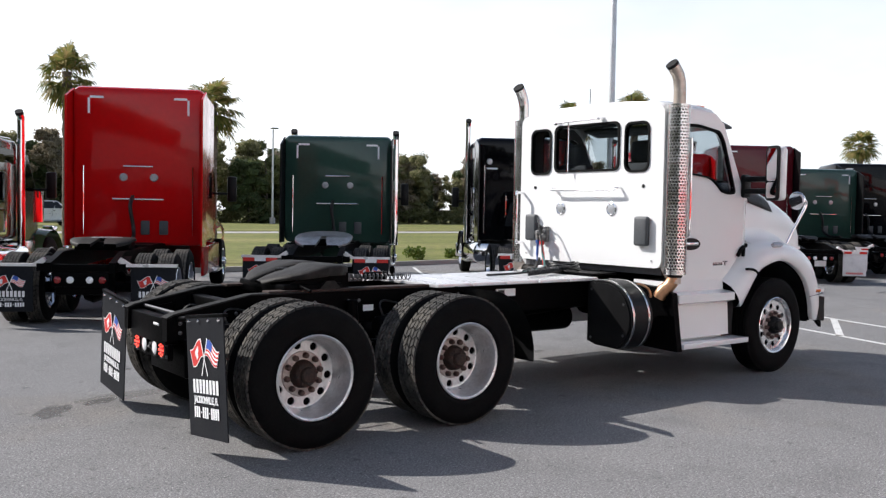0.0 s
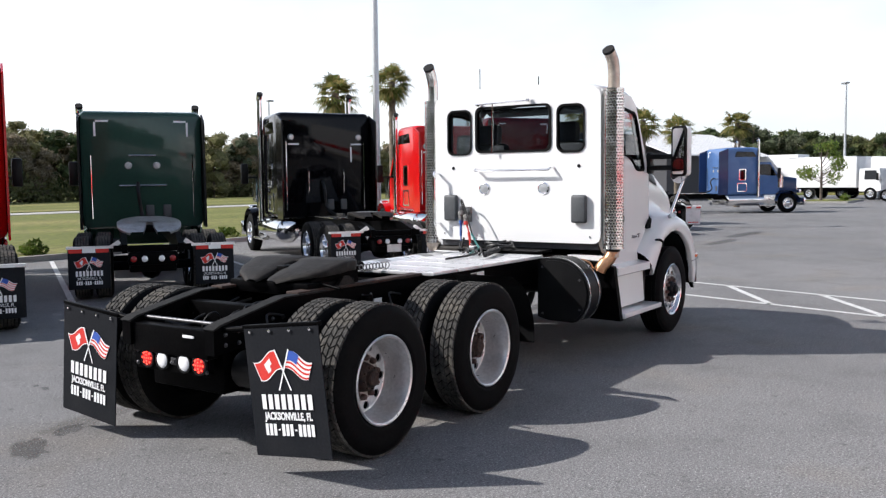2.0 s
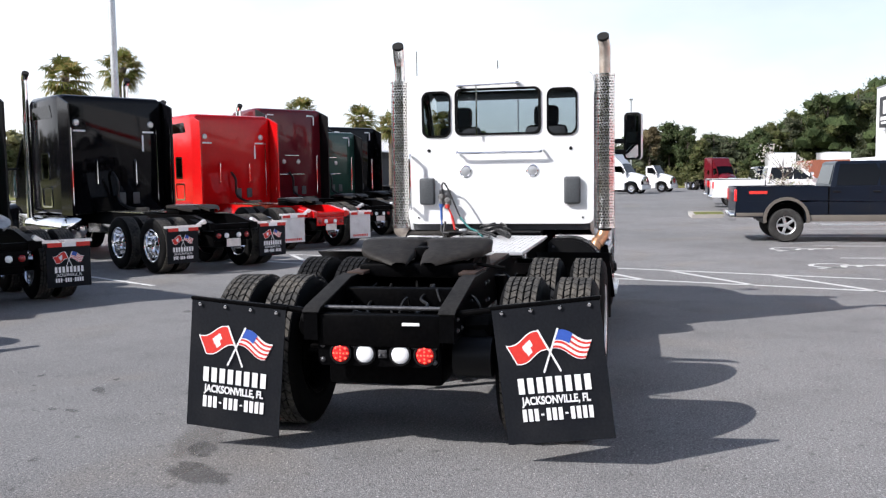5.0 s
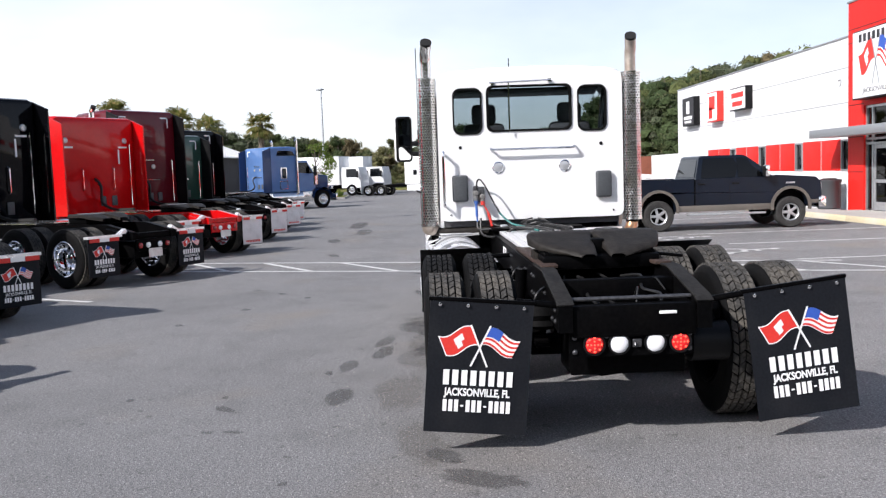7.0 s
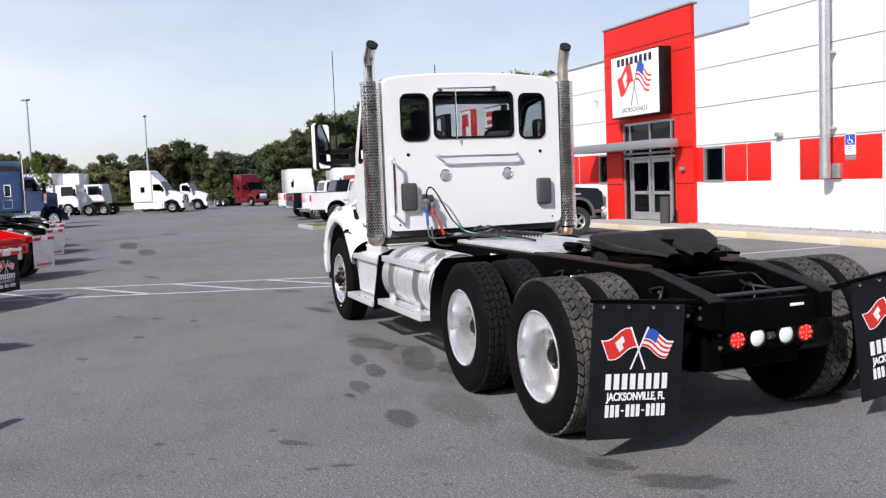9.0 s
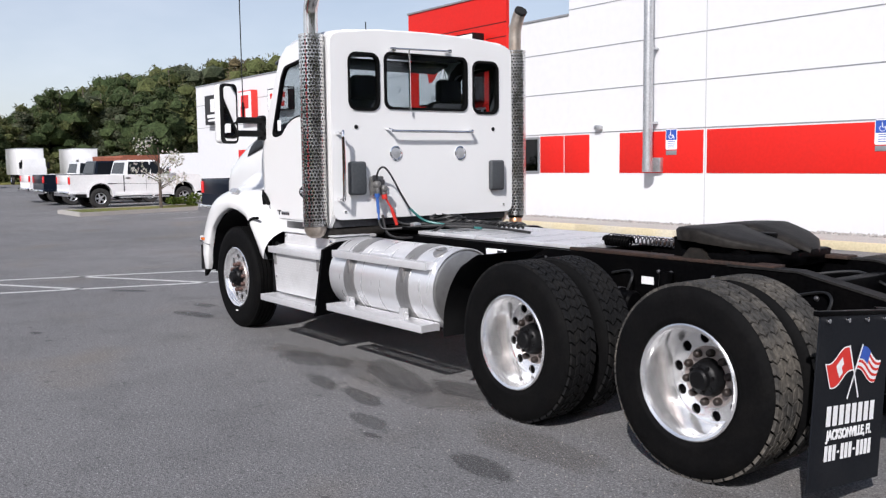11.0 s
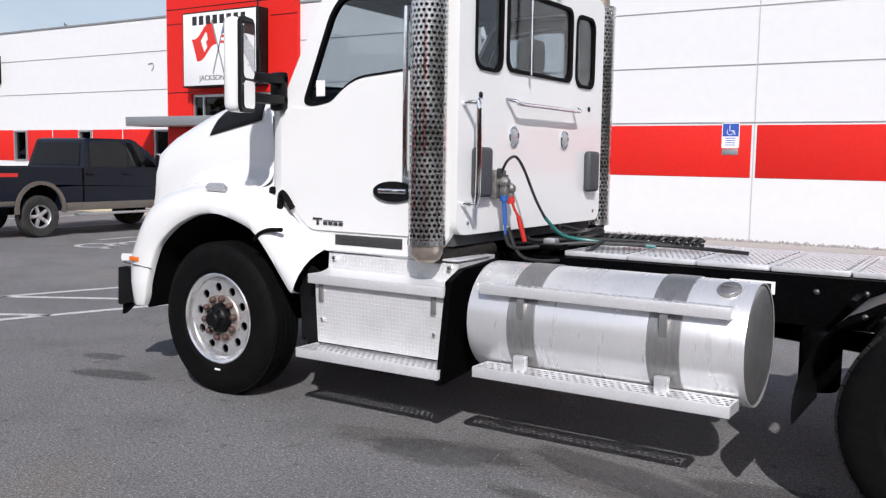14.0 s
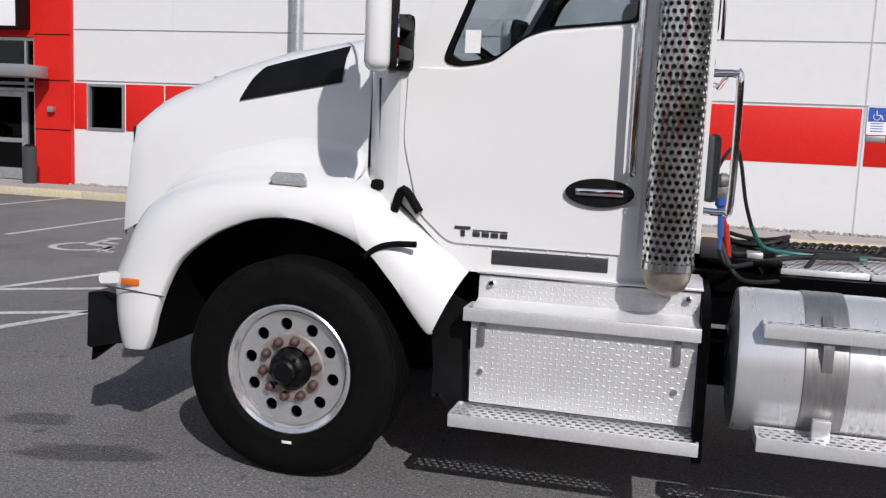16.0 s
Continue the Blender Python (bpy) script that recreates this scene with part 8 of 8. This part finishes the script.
# ---- woods ----
WOOD_TINTS = (
    ("dark_green", (0.050, 0.072, 0.030), (0.078, 0.102, 0.042), (0.115, 0.125, 0.060)),
    ("olive", (0.085, 0.100, 0.038), (0.125, 0.132, 0.052), (0.175, 0.165, 0.080)),
    ("brown", (0.120, 0.098, 0.052), (0.165, 0.130, 0.072), (0.220, 0.180, 0.110)),
    # the next two tints are lightened to stand for haze and backlight
    ("hazy_olive", (0.155, 0.155, 0.070), (0.230, 0.215, 0.105), (0.310, 0.275, 0.160)),
    ("hazy_twigs", (0.190, 0.155, 0.105), (0.270, 0.225, 0.150), (0.350, 0.295, 0.215)),
    ("grey_green", (0.070, 0.085, 0.050), (0.105, 0.118, 0.070), (0.165, 0.160, 0.105)))
WOOD_LEAVES = [leaf_material("woodland_leaves_" + n, a, b, c) for n, a, b, c in WOOD_TINTS]
# crown fillers, toned below their leaves to hold the shade inside
WOOD_CORES = [material("shaded_core_" + n, tuple(0.8 * c for c in a), 0.9, grain=0.5, grain_size=5.0, stain=0.6, stain_size=0.4, stain_colour=b, bump=1.0, bump_size=3.0, spec=0.1) for n, a, b, c in WOOD_TINTS]
FRESH = leaf_material("fresh_leaves", (0.08, 0.13, 0.02), (0.12, 0.18, 0.03), (0.18, 0.20, 0.05))
BLOSSOM = leaf_material("pale_blossom", (0.55, 0.5, 0.45), (0.7, 0.68, 0.64), (0.25, 0.27, 0.12))
WOOD = material("tree_bark", (0.10, 0.08, 0.065), 0.95, grain=0.35, grain_size=10, bump=0.4, bump_size=20)


def leaf_cloud(rng, centres, radii, count, size):
    """Small leaf quads scattered on uneven clumps. Returns points and faces."""
    idx = rng.integers(0, len(centres), count)
    d = rng.normal(size=(count, 3))
    d /= np.linalg.norm(d, axis=1)[:, None]
    r = radii[idx] * rng.uniform(0.55, 1.08, count)
    c = centres[idx] + d * r[:, None] * np.array([1, 1, 0.75])
    a, b = rng.normal(size=(count, 3)), rng.normal(size=(count, 3))
    a /= np.linalg.norm(a, axis=1)[:, None]
    b -= a * (a * b).sum(1)[:, None]
    b /= np.linalg.norm(b, axis=1)[:, None]
    s = size * rng.uniform(0.6, 1.4, count)[:, None]
    pts = np.stack([c + a * s, c + b * s * 0.6, c - a * s, c - b * s * 0.6], 1).reshape(-1, 3)
    return pts


def blob(rng, c, r):
    """An uneven leafy clump core."""
    pts = np.array(CORE) * (1 + 0.22 * rng.normal(size=(len(CORE), 1)))
    return c + pts * r * np.array([0.82, 0.82, 0.62])


core_bm = bmesh.new()
bmesh.ops.create_icosphere(core_bm, subdivisions=1, radius=1.0)
CORE = [tuple(v.co) for v in core_bm.verts]
CORE_FACES = np.array([[v.index for v in f.verts] for f in core_bm.faces])
core_bm.free()


def trees_mesh(name, trees, seed, size, dens):
    """trees: x, y, height, kind, leaf colour. One mesh of leaves, one of clump cores, one of trunks."""
    rng = np.random.default_rng(seed)
    clouds, cores, trunks = [], [], Shape()
    leaf_mat, core_mat = [], []
    for x, y, h, kind, tint in trees:
        n = int(rng.integers(24, 34))
        if kind == "pine":
            zz = h * rng.uniform(0.5, 0.97, n)
            spread = 0.16 * h * (1.15 - zz / h) * 1.6 + 0.5
            rad = h * rng.uniform(0.05, 0.10, n)
        else:
            zz = h * rng.uniform(0.06, 0.90, n)
            spread = 0.33 * h * np.sqrt(np.clip(1 - ((zz / h - 0.4) / 0.62) ** 2, 0.05, 1))
            rad = h * rng.uniform(0.07, 0.13, n)
        ang = rng.uniform(0, 6.28, n)
        cen = np.stack([x + spread * np.cos(ang) * rng.uniform(0.3, 1, n), y + spread * np.sin(ang) * rng.uniform(0.3, 1, n), zz], 1)
        cloud = leaf_cloud(rng, cen, rad, int(dens * n), size).reshape(-1, 4, 3)[:, :3].reshape(-1, 3)
        clouds.append(cloud)
        leaf_mat += [tint] * (len(cloud) // 3)
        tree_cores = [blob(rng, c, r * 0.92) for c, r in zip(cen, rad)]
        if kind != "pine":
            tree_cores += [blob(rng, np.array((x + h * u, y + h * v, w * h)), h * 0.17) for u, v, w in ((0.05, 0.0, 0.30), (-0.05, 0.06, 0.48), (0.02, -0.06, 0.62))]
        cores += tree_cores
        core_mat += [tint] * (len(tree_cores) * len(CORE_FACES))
        trunks.tube([(x, y, 0), (x + rng.uniform(-0.2, 0.2), y, h * 0.5), (x + rng.uniform(-0.3, 0.3), y, h * 0.9)], [0.02 * h, 0.014 * h, 0.004 * h], 6)
        for c in cen[::3]:
            trunks.tube([(x, y, c[2] * 0.75), tuple(c)], [0.006 * h, 0.002 * h], 4)
    pts = np.concatenate(clouds)
    me = bpy.data.meshes.new(name)
    me.from_pydata(pts.tolist(), [], np.arange(len(pts)).reshape(-1, 3).tolist())
    me.polygons.foreach_set("material_index", np.array(leaf_mat, dtype=np.int32))
    cm = bpy.data.meshes.new(name + "_core")
    faces = np.concatenate([CORE_FACES + k * len(CORE) for k in range(len(cores))])
    cm.from_pydata(np.concatenate(cores).tolist(), [], faces.tolist())
    cm.polygons.foreach_set("material_index", np.array(core_mat, dtype=np.int32))
    return me, cm, trunks


wr = random.Random(8)
far_trees = []


def lerp_table(v, table):
    """Height read off a short table of (place, height)."""
    for (a, ha), (b, hb) in zip(table, table[1:]):
        if v <= b:
            return ha + (hb - ha) * max(0.0, (v - a) / (b - a))
    return table[-1][1]


def tint_of(brown):
    """0 dark green, 1 olive, 2 brown, 5 grey-green."""
    u = wr.random()
    return 2 if u < brown else (1 if u < brown + 0.3 else (5 if u < brown + 0.5 else 0))


EAST = ((-64, 15.0), (-34, 14.5), (-28, 13.6), (-24, 11.8), (-19, 8.8), (-14, 7.4), (-8, 7.5), (-3, 7.9), (3, 6.2), (8, 6.4), (11, 7.0), (24, 8.6), (80, 8.8))
for k in range(190):
    y = -64 + 0.72 * k + wr.uniform(-1, 1)
    x = 108 + wr.uniform(0, 14)
    far_trees.append((x, y, lerp_table(y, EAST) * wr.uniform(0.78, 1.06), "pine" if wr.random() < 0.2 else "broad", wr.choice((0, 1, 2, 3, 3, 3, 4)) if 3 < y < 15 else tint_of(0.04)))
for k in range(200):
    x = -75 + 1.0 * k + wr.uniform(-1, 1)
    y = 84 + wr.uniform(0, 14)
    far_trees.append((x, y, wr.uniform(6.5, 9.4) + (1.2 if wr.random() < 0.15 else 0), "pine" if wr.random() < 0.2 else "broad", wr.choice((0, 1, 3, 3, 3, 4, 4, 5))))
SOUTH = ((-75, 16.0), (-48, 15.0), (-38, 14.0), (-31, 13.0), (-27, 12.2))
for k in range(70):
    y = -27 - 0.62 * k + wr.uniform(-1.5, 1.5)
    far_trees.append((82 + wr.uniform(0, 24), y, lerp_table(y, SOUTH) * wr.uniform(0.72, 1.04), "pine" if wr.random() < 0.25 else "broad", tint_of(0.14)))
# unseen belt behind the camera, added to darken reflections in mirrors and paint
for k in range(64):
    far_trees.append((-46 - wr.uniform(0, 16), -70 + 2.4 * k + wr.uniform(-1, 1), wr.uniform(12, 17), "broad", tint_of(0.2)))
me, cm, trunks = trees_mesh("woods", far_trees, 3, 0.24, 78)
for m in WOOD_LEAVES:
    me.materials.append(m)
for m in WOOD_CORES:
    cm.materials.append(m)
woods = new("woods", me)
tagged(woods, "mixed green and brown pine woods round the lot, the western belt added unseen", "woods", kind="stuff")
tagged(new("woods_core", cm), "lumps filling the crowns of the far woods, coloured dark as inner shade", "woods", kind="stuff")
tagged(part("woods_trunks", trunks, WOOD, weld=False), "grey-brown trunks of the far woods", "woods", kind="stuff")
brush_pts = []
brng = np.random.default_rng(5)
for k in range(230):
    if k < 120:
        c = np.array([-75 + 1.65 * k, 82.5 + brng.uniform(0, 6), 1.0])
    else:
        c = np.array([105 + brng.uniform(0, 5), -64 + 1.1 * (k - 120), 1.0])
    tall = brng.uniform(0.6, 1.5)
    brush_pts.append(leaf_cloud(brng, c[None] + brng.normal(size=(7, 3)) * np.array([1.2, 1.2, 0.5]) * tall, brng.uniform(0.7, 1.5, 7) * tall, 260, 0.2))
bp = np.concatenate(brush_pts)
bm_ = bpy.data.meshes.new("brush")
bm_.from_pydata(bp.tolist(), [], np.arange(len(bp)).reshape(-1, 4).tolist())
bm_.materials.append(WOOD_LEAVES[1])
tagged(new("brush", bm_), "tangled undergrowth below the far woods", "brush", kind="stuff")


def small_tree(x, y, h, mat, seed, label, z=0.1, dens=120, size=0.10):
    t = thing("tree", label, "tree", "", pose(x, y, z))
    rng = np.random.default_rng(seed)
    n = 16
    zz = h * rng.uniform(0.35, 0.95, n)
    ang = rng.uniform(0, 6.28, n)
    sp = 0.3 * h * np.sqrt(np.clip(1 - ((zz / h - 0.6) / 0.5) ** 2, 0.1, 1))
    cen = np.stack([sp * np.cos(ang), sp * np.sin(ang), zz], 1)
    pts = leaf_cloud(rng, cen, np.full(n, h * 0.12), dens * n, size)
    mm = bpy.data.meshes.new("crown")
    mm.from_pydata(pts.tolist(), [], np.arange(len(pts)).reshape(-1, 4).tolist())
    mm.materials.append(mat)
    part("crown", mm, None, t)
    tr = Shape().tube([(0, 0, 0), (0.03, 0, h * 0.4), (0, 0.03, h * 0.85)], [0.025 * h, 0.018 * h, 0.004 * h], 8)
    for c in cen:
        tr.tube([(0.02, 0, min(c[2] * 0.7, h * 0.6)), tuple(c)], [0.008 * h, 0.002 * h], 5)
    part("trunk", tr, WOOD, t)


small_tree(30.2, -6.9, 2.7, BLOSSOM, 11, "small bare tree with pale blossom on a planted island", dens=30, size=0.055)
small_tree(68, 9.6, 4.6, FRESH, 12, "small fresh green tree across the lot", dens=85)
small_tree(44, -22, 6.2, FRESH, 13, "bright green tree behind the building", dens=240, size=0.14)


def shrub(x, y, r, mat, seed, label, z=0.1):
    rng = np.random.default_rng(seed)
    cen = rng.normal(size=(7, 3)) * np.array([r * 0.4, r * 0.4, r * 0.2]) + np.array([0, 0, r * 0.5])
    pts = leaf_cloud(rng, cen, np.full(7, r * 0.42), 500, 0.05)
    pts[:, 2] = np.maximum(pts[:, 2], 0.0)
    mm = bpy.data.meshes.new("shrub")
    mm.from_pydata(pts.tolist(), [], np.arange(len(pts)).reshape(-1, 4).tolist())
    mm.materials.append(mat)
    ob = new("shrub", mm)
    ob.matrix_basis = pose(x, y, z)
    tagged(ob, label, "shrub", "shrubs")


for i, (x, y, r) in enumerate(((7.6, 16.4, 0.4), (13.4, 17.4, 0.45), (15.2, 17.6, 0.35), (31.0, -8.4, 0.5), (30.9, -7.7, 0.4), (66.5, 7.6, 0.6))):
    shrub(x, y, r, FRESH, 40 + i, "low green shrub at the kerb")
island([(28.3, -3.4), (29.8, -9.4), (32.2, -9.4), (31.2, -3.4)], "planting_bed", "mulched planting island between parking bays")
island([(63, 10.8), (64, 7.0), (72, 7.2), (72, 10.8)], "planting_bed_far", "planted island across the lot")

# ---- shed, annex, container, bins ----
shed = thing("metal_shed", "low shed with a pale ribbed metal roof", "shed", "", pose(76, 25, 0, 0, 0, -14))
part("wall", Shape().box(-7, 7, -5, 5, 0, 3.9), INTERIOR, shed, "solid dark grey sides")
for sd in (1, -1):
    rf2 = Shape().prism([(sd * 0.0, 6.0), (sd * 6.2, 3.8), (sd * 6.2, 3.9), (sd * 0.0, 6.12)], -8, 8, "x")
    rp = part("roof", rf2, WALL_WHITE, shed, "pale metal roof")
    for k in range(26):
        x = -7.9 + 0.63 * k
        part("rib", Shape().prism([(0, 6.12), (sd * 6.2, 3.9), (sd * 6.2, 3.96), (0, 6.18)], x, x + 0.07, "x"), GALVANISED, rp)
part("annex_wall", Shape().box(40.6, 46.5, -18, WY - 0.1, 0, 2.35), WALL_WHITE, building, "low white annex wall")
cont = thing("rust_container", "rusty orange steel container behind the bays", "container", "", pose(50.5, -12.2, 0))
RUST_PAINT = material("rust_red_paint", (0.28, 0.09, 0.05), 0.7, grain=0.2, stain=0.4, stain_size=2)
body_c = Shape().box(-3, 3, -1.2, 1.2, 0.15, 2.3, 0.02)
for k in range(24):
    body_c.box(-2.95 + 0.245 * k, -2.83 + 0.245 * k, 1.2, 1.23, 0.25, 2.2)
part("container_body", body_c, RUST_PAINT, cont)
part("corner_post", Shape().box(-3.02, -2.9, -1.22, 1.24, 0.0, 2.32), RUST_PAINT, cont)


def bin_(x, y, r, h, label):
    t = thing("waste_bin", label, "bin", "", pose(x, y, 0.15))
    part("body", Shape().lathe([(0.0, 0.0), (r * 0.9, 0.0), (r, 0.03), (r, h * 0.9), (r * 1.04, h * 0.92), (r * 1.04, h), (r * 0.8, h)], axis="z", seg=24), GREY_PLASTIC, t)
    part("lid", Shape().lathe([(0.0, h + 0.05), (r * 0.5, h + 0.045), (r * 0.85, h + 0.0)], axis="z", seg=24), BLACK_PLASTIC, t)


bin_(21.95, -12.06, 0.36, 0.95, "large grey waste bin by the entrance")
bin_(17.15, -11.85, 0.15, 0.8, "slim black ash bin beside the door")

# ---- marks on the asphalt ----
DISC = mesh_of(Shape().faces([(1.25 * math.cos(2 * math.pi * k / 24), 1.25 * math.sin(2 * math.pi * k / 24), 0) for k in range(24)], [tuple(range(24))]), "oil_stain", OIL_DARK)
DISC_FAINT = mesh_of(Shape().faces([(1.25 * math.cos(2 * math.pi * k / 24), 1.25 * math.sin(2 * math.pi * k / 24), 0) for k in range(24)], [tuple(range(24))]), "oil_stain", OIL_FAINT)


def oil_stain(x, y, a, b, turn, seed):
    ob = new("oil_stain", DISC if seed % 3 else DISC_FAINT)
    ob.matrix_basis = pose(x, y, 0.0022 + 0.0004 * (seed % 7), 0, 0, turn) @ Matrix.Diagonal((a * 1.25, b * 1.3, 1, 1))
    tagged(ob, "dark oil stain on the asphalt", "stain", "", "structure")


for i, (x, y, a, b, tn) in enumerate(((6.72, 0.90, 0.26, 0.11, 8), (6.15, 1.25, 0.40, 0.15, 15), (8.62, 1.2, 0.34, 0.10, 40), (3.2, 1.35, 0.55, 0.22, 10), (2.40, 1.70, 0.32, 0.10, -12), (1.83, 1.70, 0.36, 0.10, -8),
                                      (1.25, 2.0, 0.30, 0.10, -5), (0.98, 2.15, 0.10, 0.04, 10), (0.11, 1.99, 0.34, 0.12, -5), (2.2, 1.15, 0.75, 0.20, -15), (1.5, 1.0, 0.5, 0.18, 0), (-1.95, 1.0, 0.34, 0.14, 60), (-1.5, 1.2, 0.2, 0.1, 30),
                                      (-0.14, 2.84, 0.14, 0.06, 40), (-0.78, 2.65, 0.10, 0.04, 70), (0.26, 3.68, 0.06, 0.04, 0), (0.23, 2.91, 0.05, 0.03, 0), (-0.76, 2.83, 0.06, 0.03, 60), (4.02, 4.27, 0.12, 0.07, 20), (5.16, 3.67, 0.14, 0.08, 20),
                                      (6.67, 3.40, 0.13, 0.08, 30), (7.2, 3.88, 0.10, 0.07, 0), (6.11, 2.96, 0.12, 0.06, 0), (-1.9, 2.14, 0.05, 0.03, 0), (-2.4, 2.6, 0.16, 0.08, 30), (13.0, 3.2, 0.5, 0.12, 10), (17.5, 3.6, 0.9, 0.2, 5), (21.0, 3.0, 1.6, 0.3, 0),
                                      (25.0, 3.4, 2.2, 0.35, 0), (17.5, -9.2, 0.9, 0.4, 80))):
    oil_stain(x, y, a, b, tn, 60 + i)
DISC_BROWN = mesh_of(Shape().faces([(1.25 * math.cos(2 * math.pi * k / 24), 1.25 * math.sin(2 * math.pi * k / 24), 0) for k in range(24)], [tuple(range(24))]), "dirt_patch", OIL_BROWN)
for x, y, a, b, tn in ((2.6, 1.25, 0.9, 0.22, -10), (1.5, 1.3, 0.8, 0.25, 4), (0.2, 1.5, 0.7, 0.25, 0), (3.6, 1.3, 0.5, 0.2, 10), (-1.2, 1.35, 0.6, 0.2, 10)):
    ob = new("dirt_patch", DISC_BROWN)
    ob.matrix_basis = pose(x, y, 0.0016, 0, 0, tn) @ Matrix.Diagonal((a * 1.2, b * 1.2, 1, 1))
    tagged(ob, "brown gritty dirt washed beside the truck", "dirt", "", "structure")
# loose grit and small pale stones lying beside the truck
grng = np.random.default_rng(21)
count = 900
gx = grng.uniform(-2.2, 5.4, count)
gy = 1.45 + 0.28 * grng.normal(size=count) + 0.5 * (grng.random(count) < 0.25) * grng.random(count)
gr = 0.0028 + 0.0042 * grng.random(count) ** 3
tet = np.array([(1, 0, 0.0), (-0.5, 0.87, 0.0), (-0.5, -0.87, 0.0), (0.1, 0.05, 1.0)])
turn = grng.uniform(0, 6.28, count)
rot = np.stack([np.stack([np.cos(turn), -np.sin(turn), 0 * turn], 1), np.stack([np.sin(turn), np.cos(turn), 0 * turn], 1), np.stack([0 * turn, 0 * turn, 1 + 0 * turn], 1)], 1)
gp = np.einsum("nij,kj->nki", rot, tet) * gr[:, None, None] + np.stack([gx, gy, np.full(count, 0.0012)], 1)[:, None]
gf = np.array([(0, 1, 3), (1, 2, 3), (2, 0, 3)])
grit_mesh = bpy.data.meshes.new("grit")
grit_mesh.from_pydata(gp.reshape(-1, 3).tolist(), [], (gf[None] + 4 * np.arange(count)[:, None, None]).reshape(-1, 3).tolist())
grit_mesh.materials.append(GRIT)
tagged(new("grit", grit_mesh), "pale loose grit scattered on the asphalt beside the truck", "grit", kind="stuff")
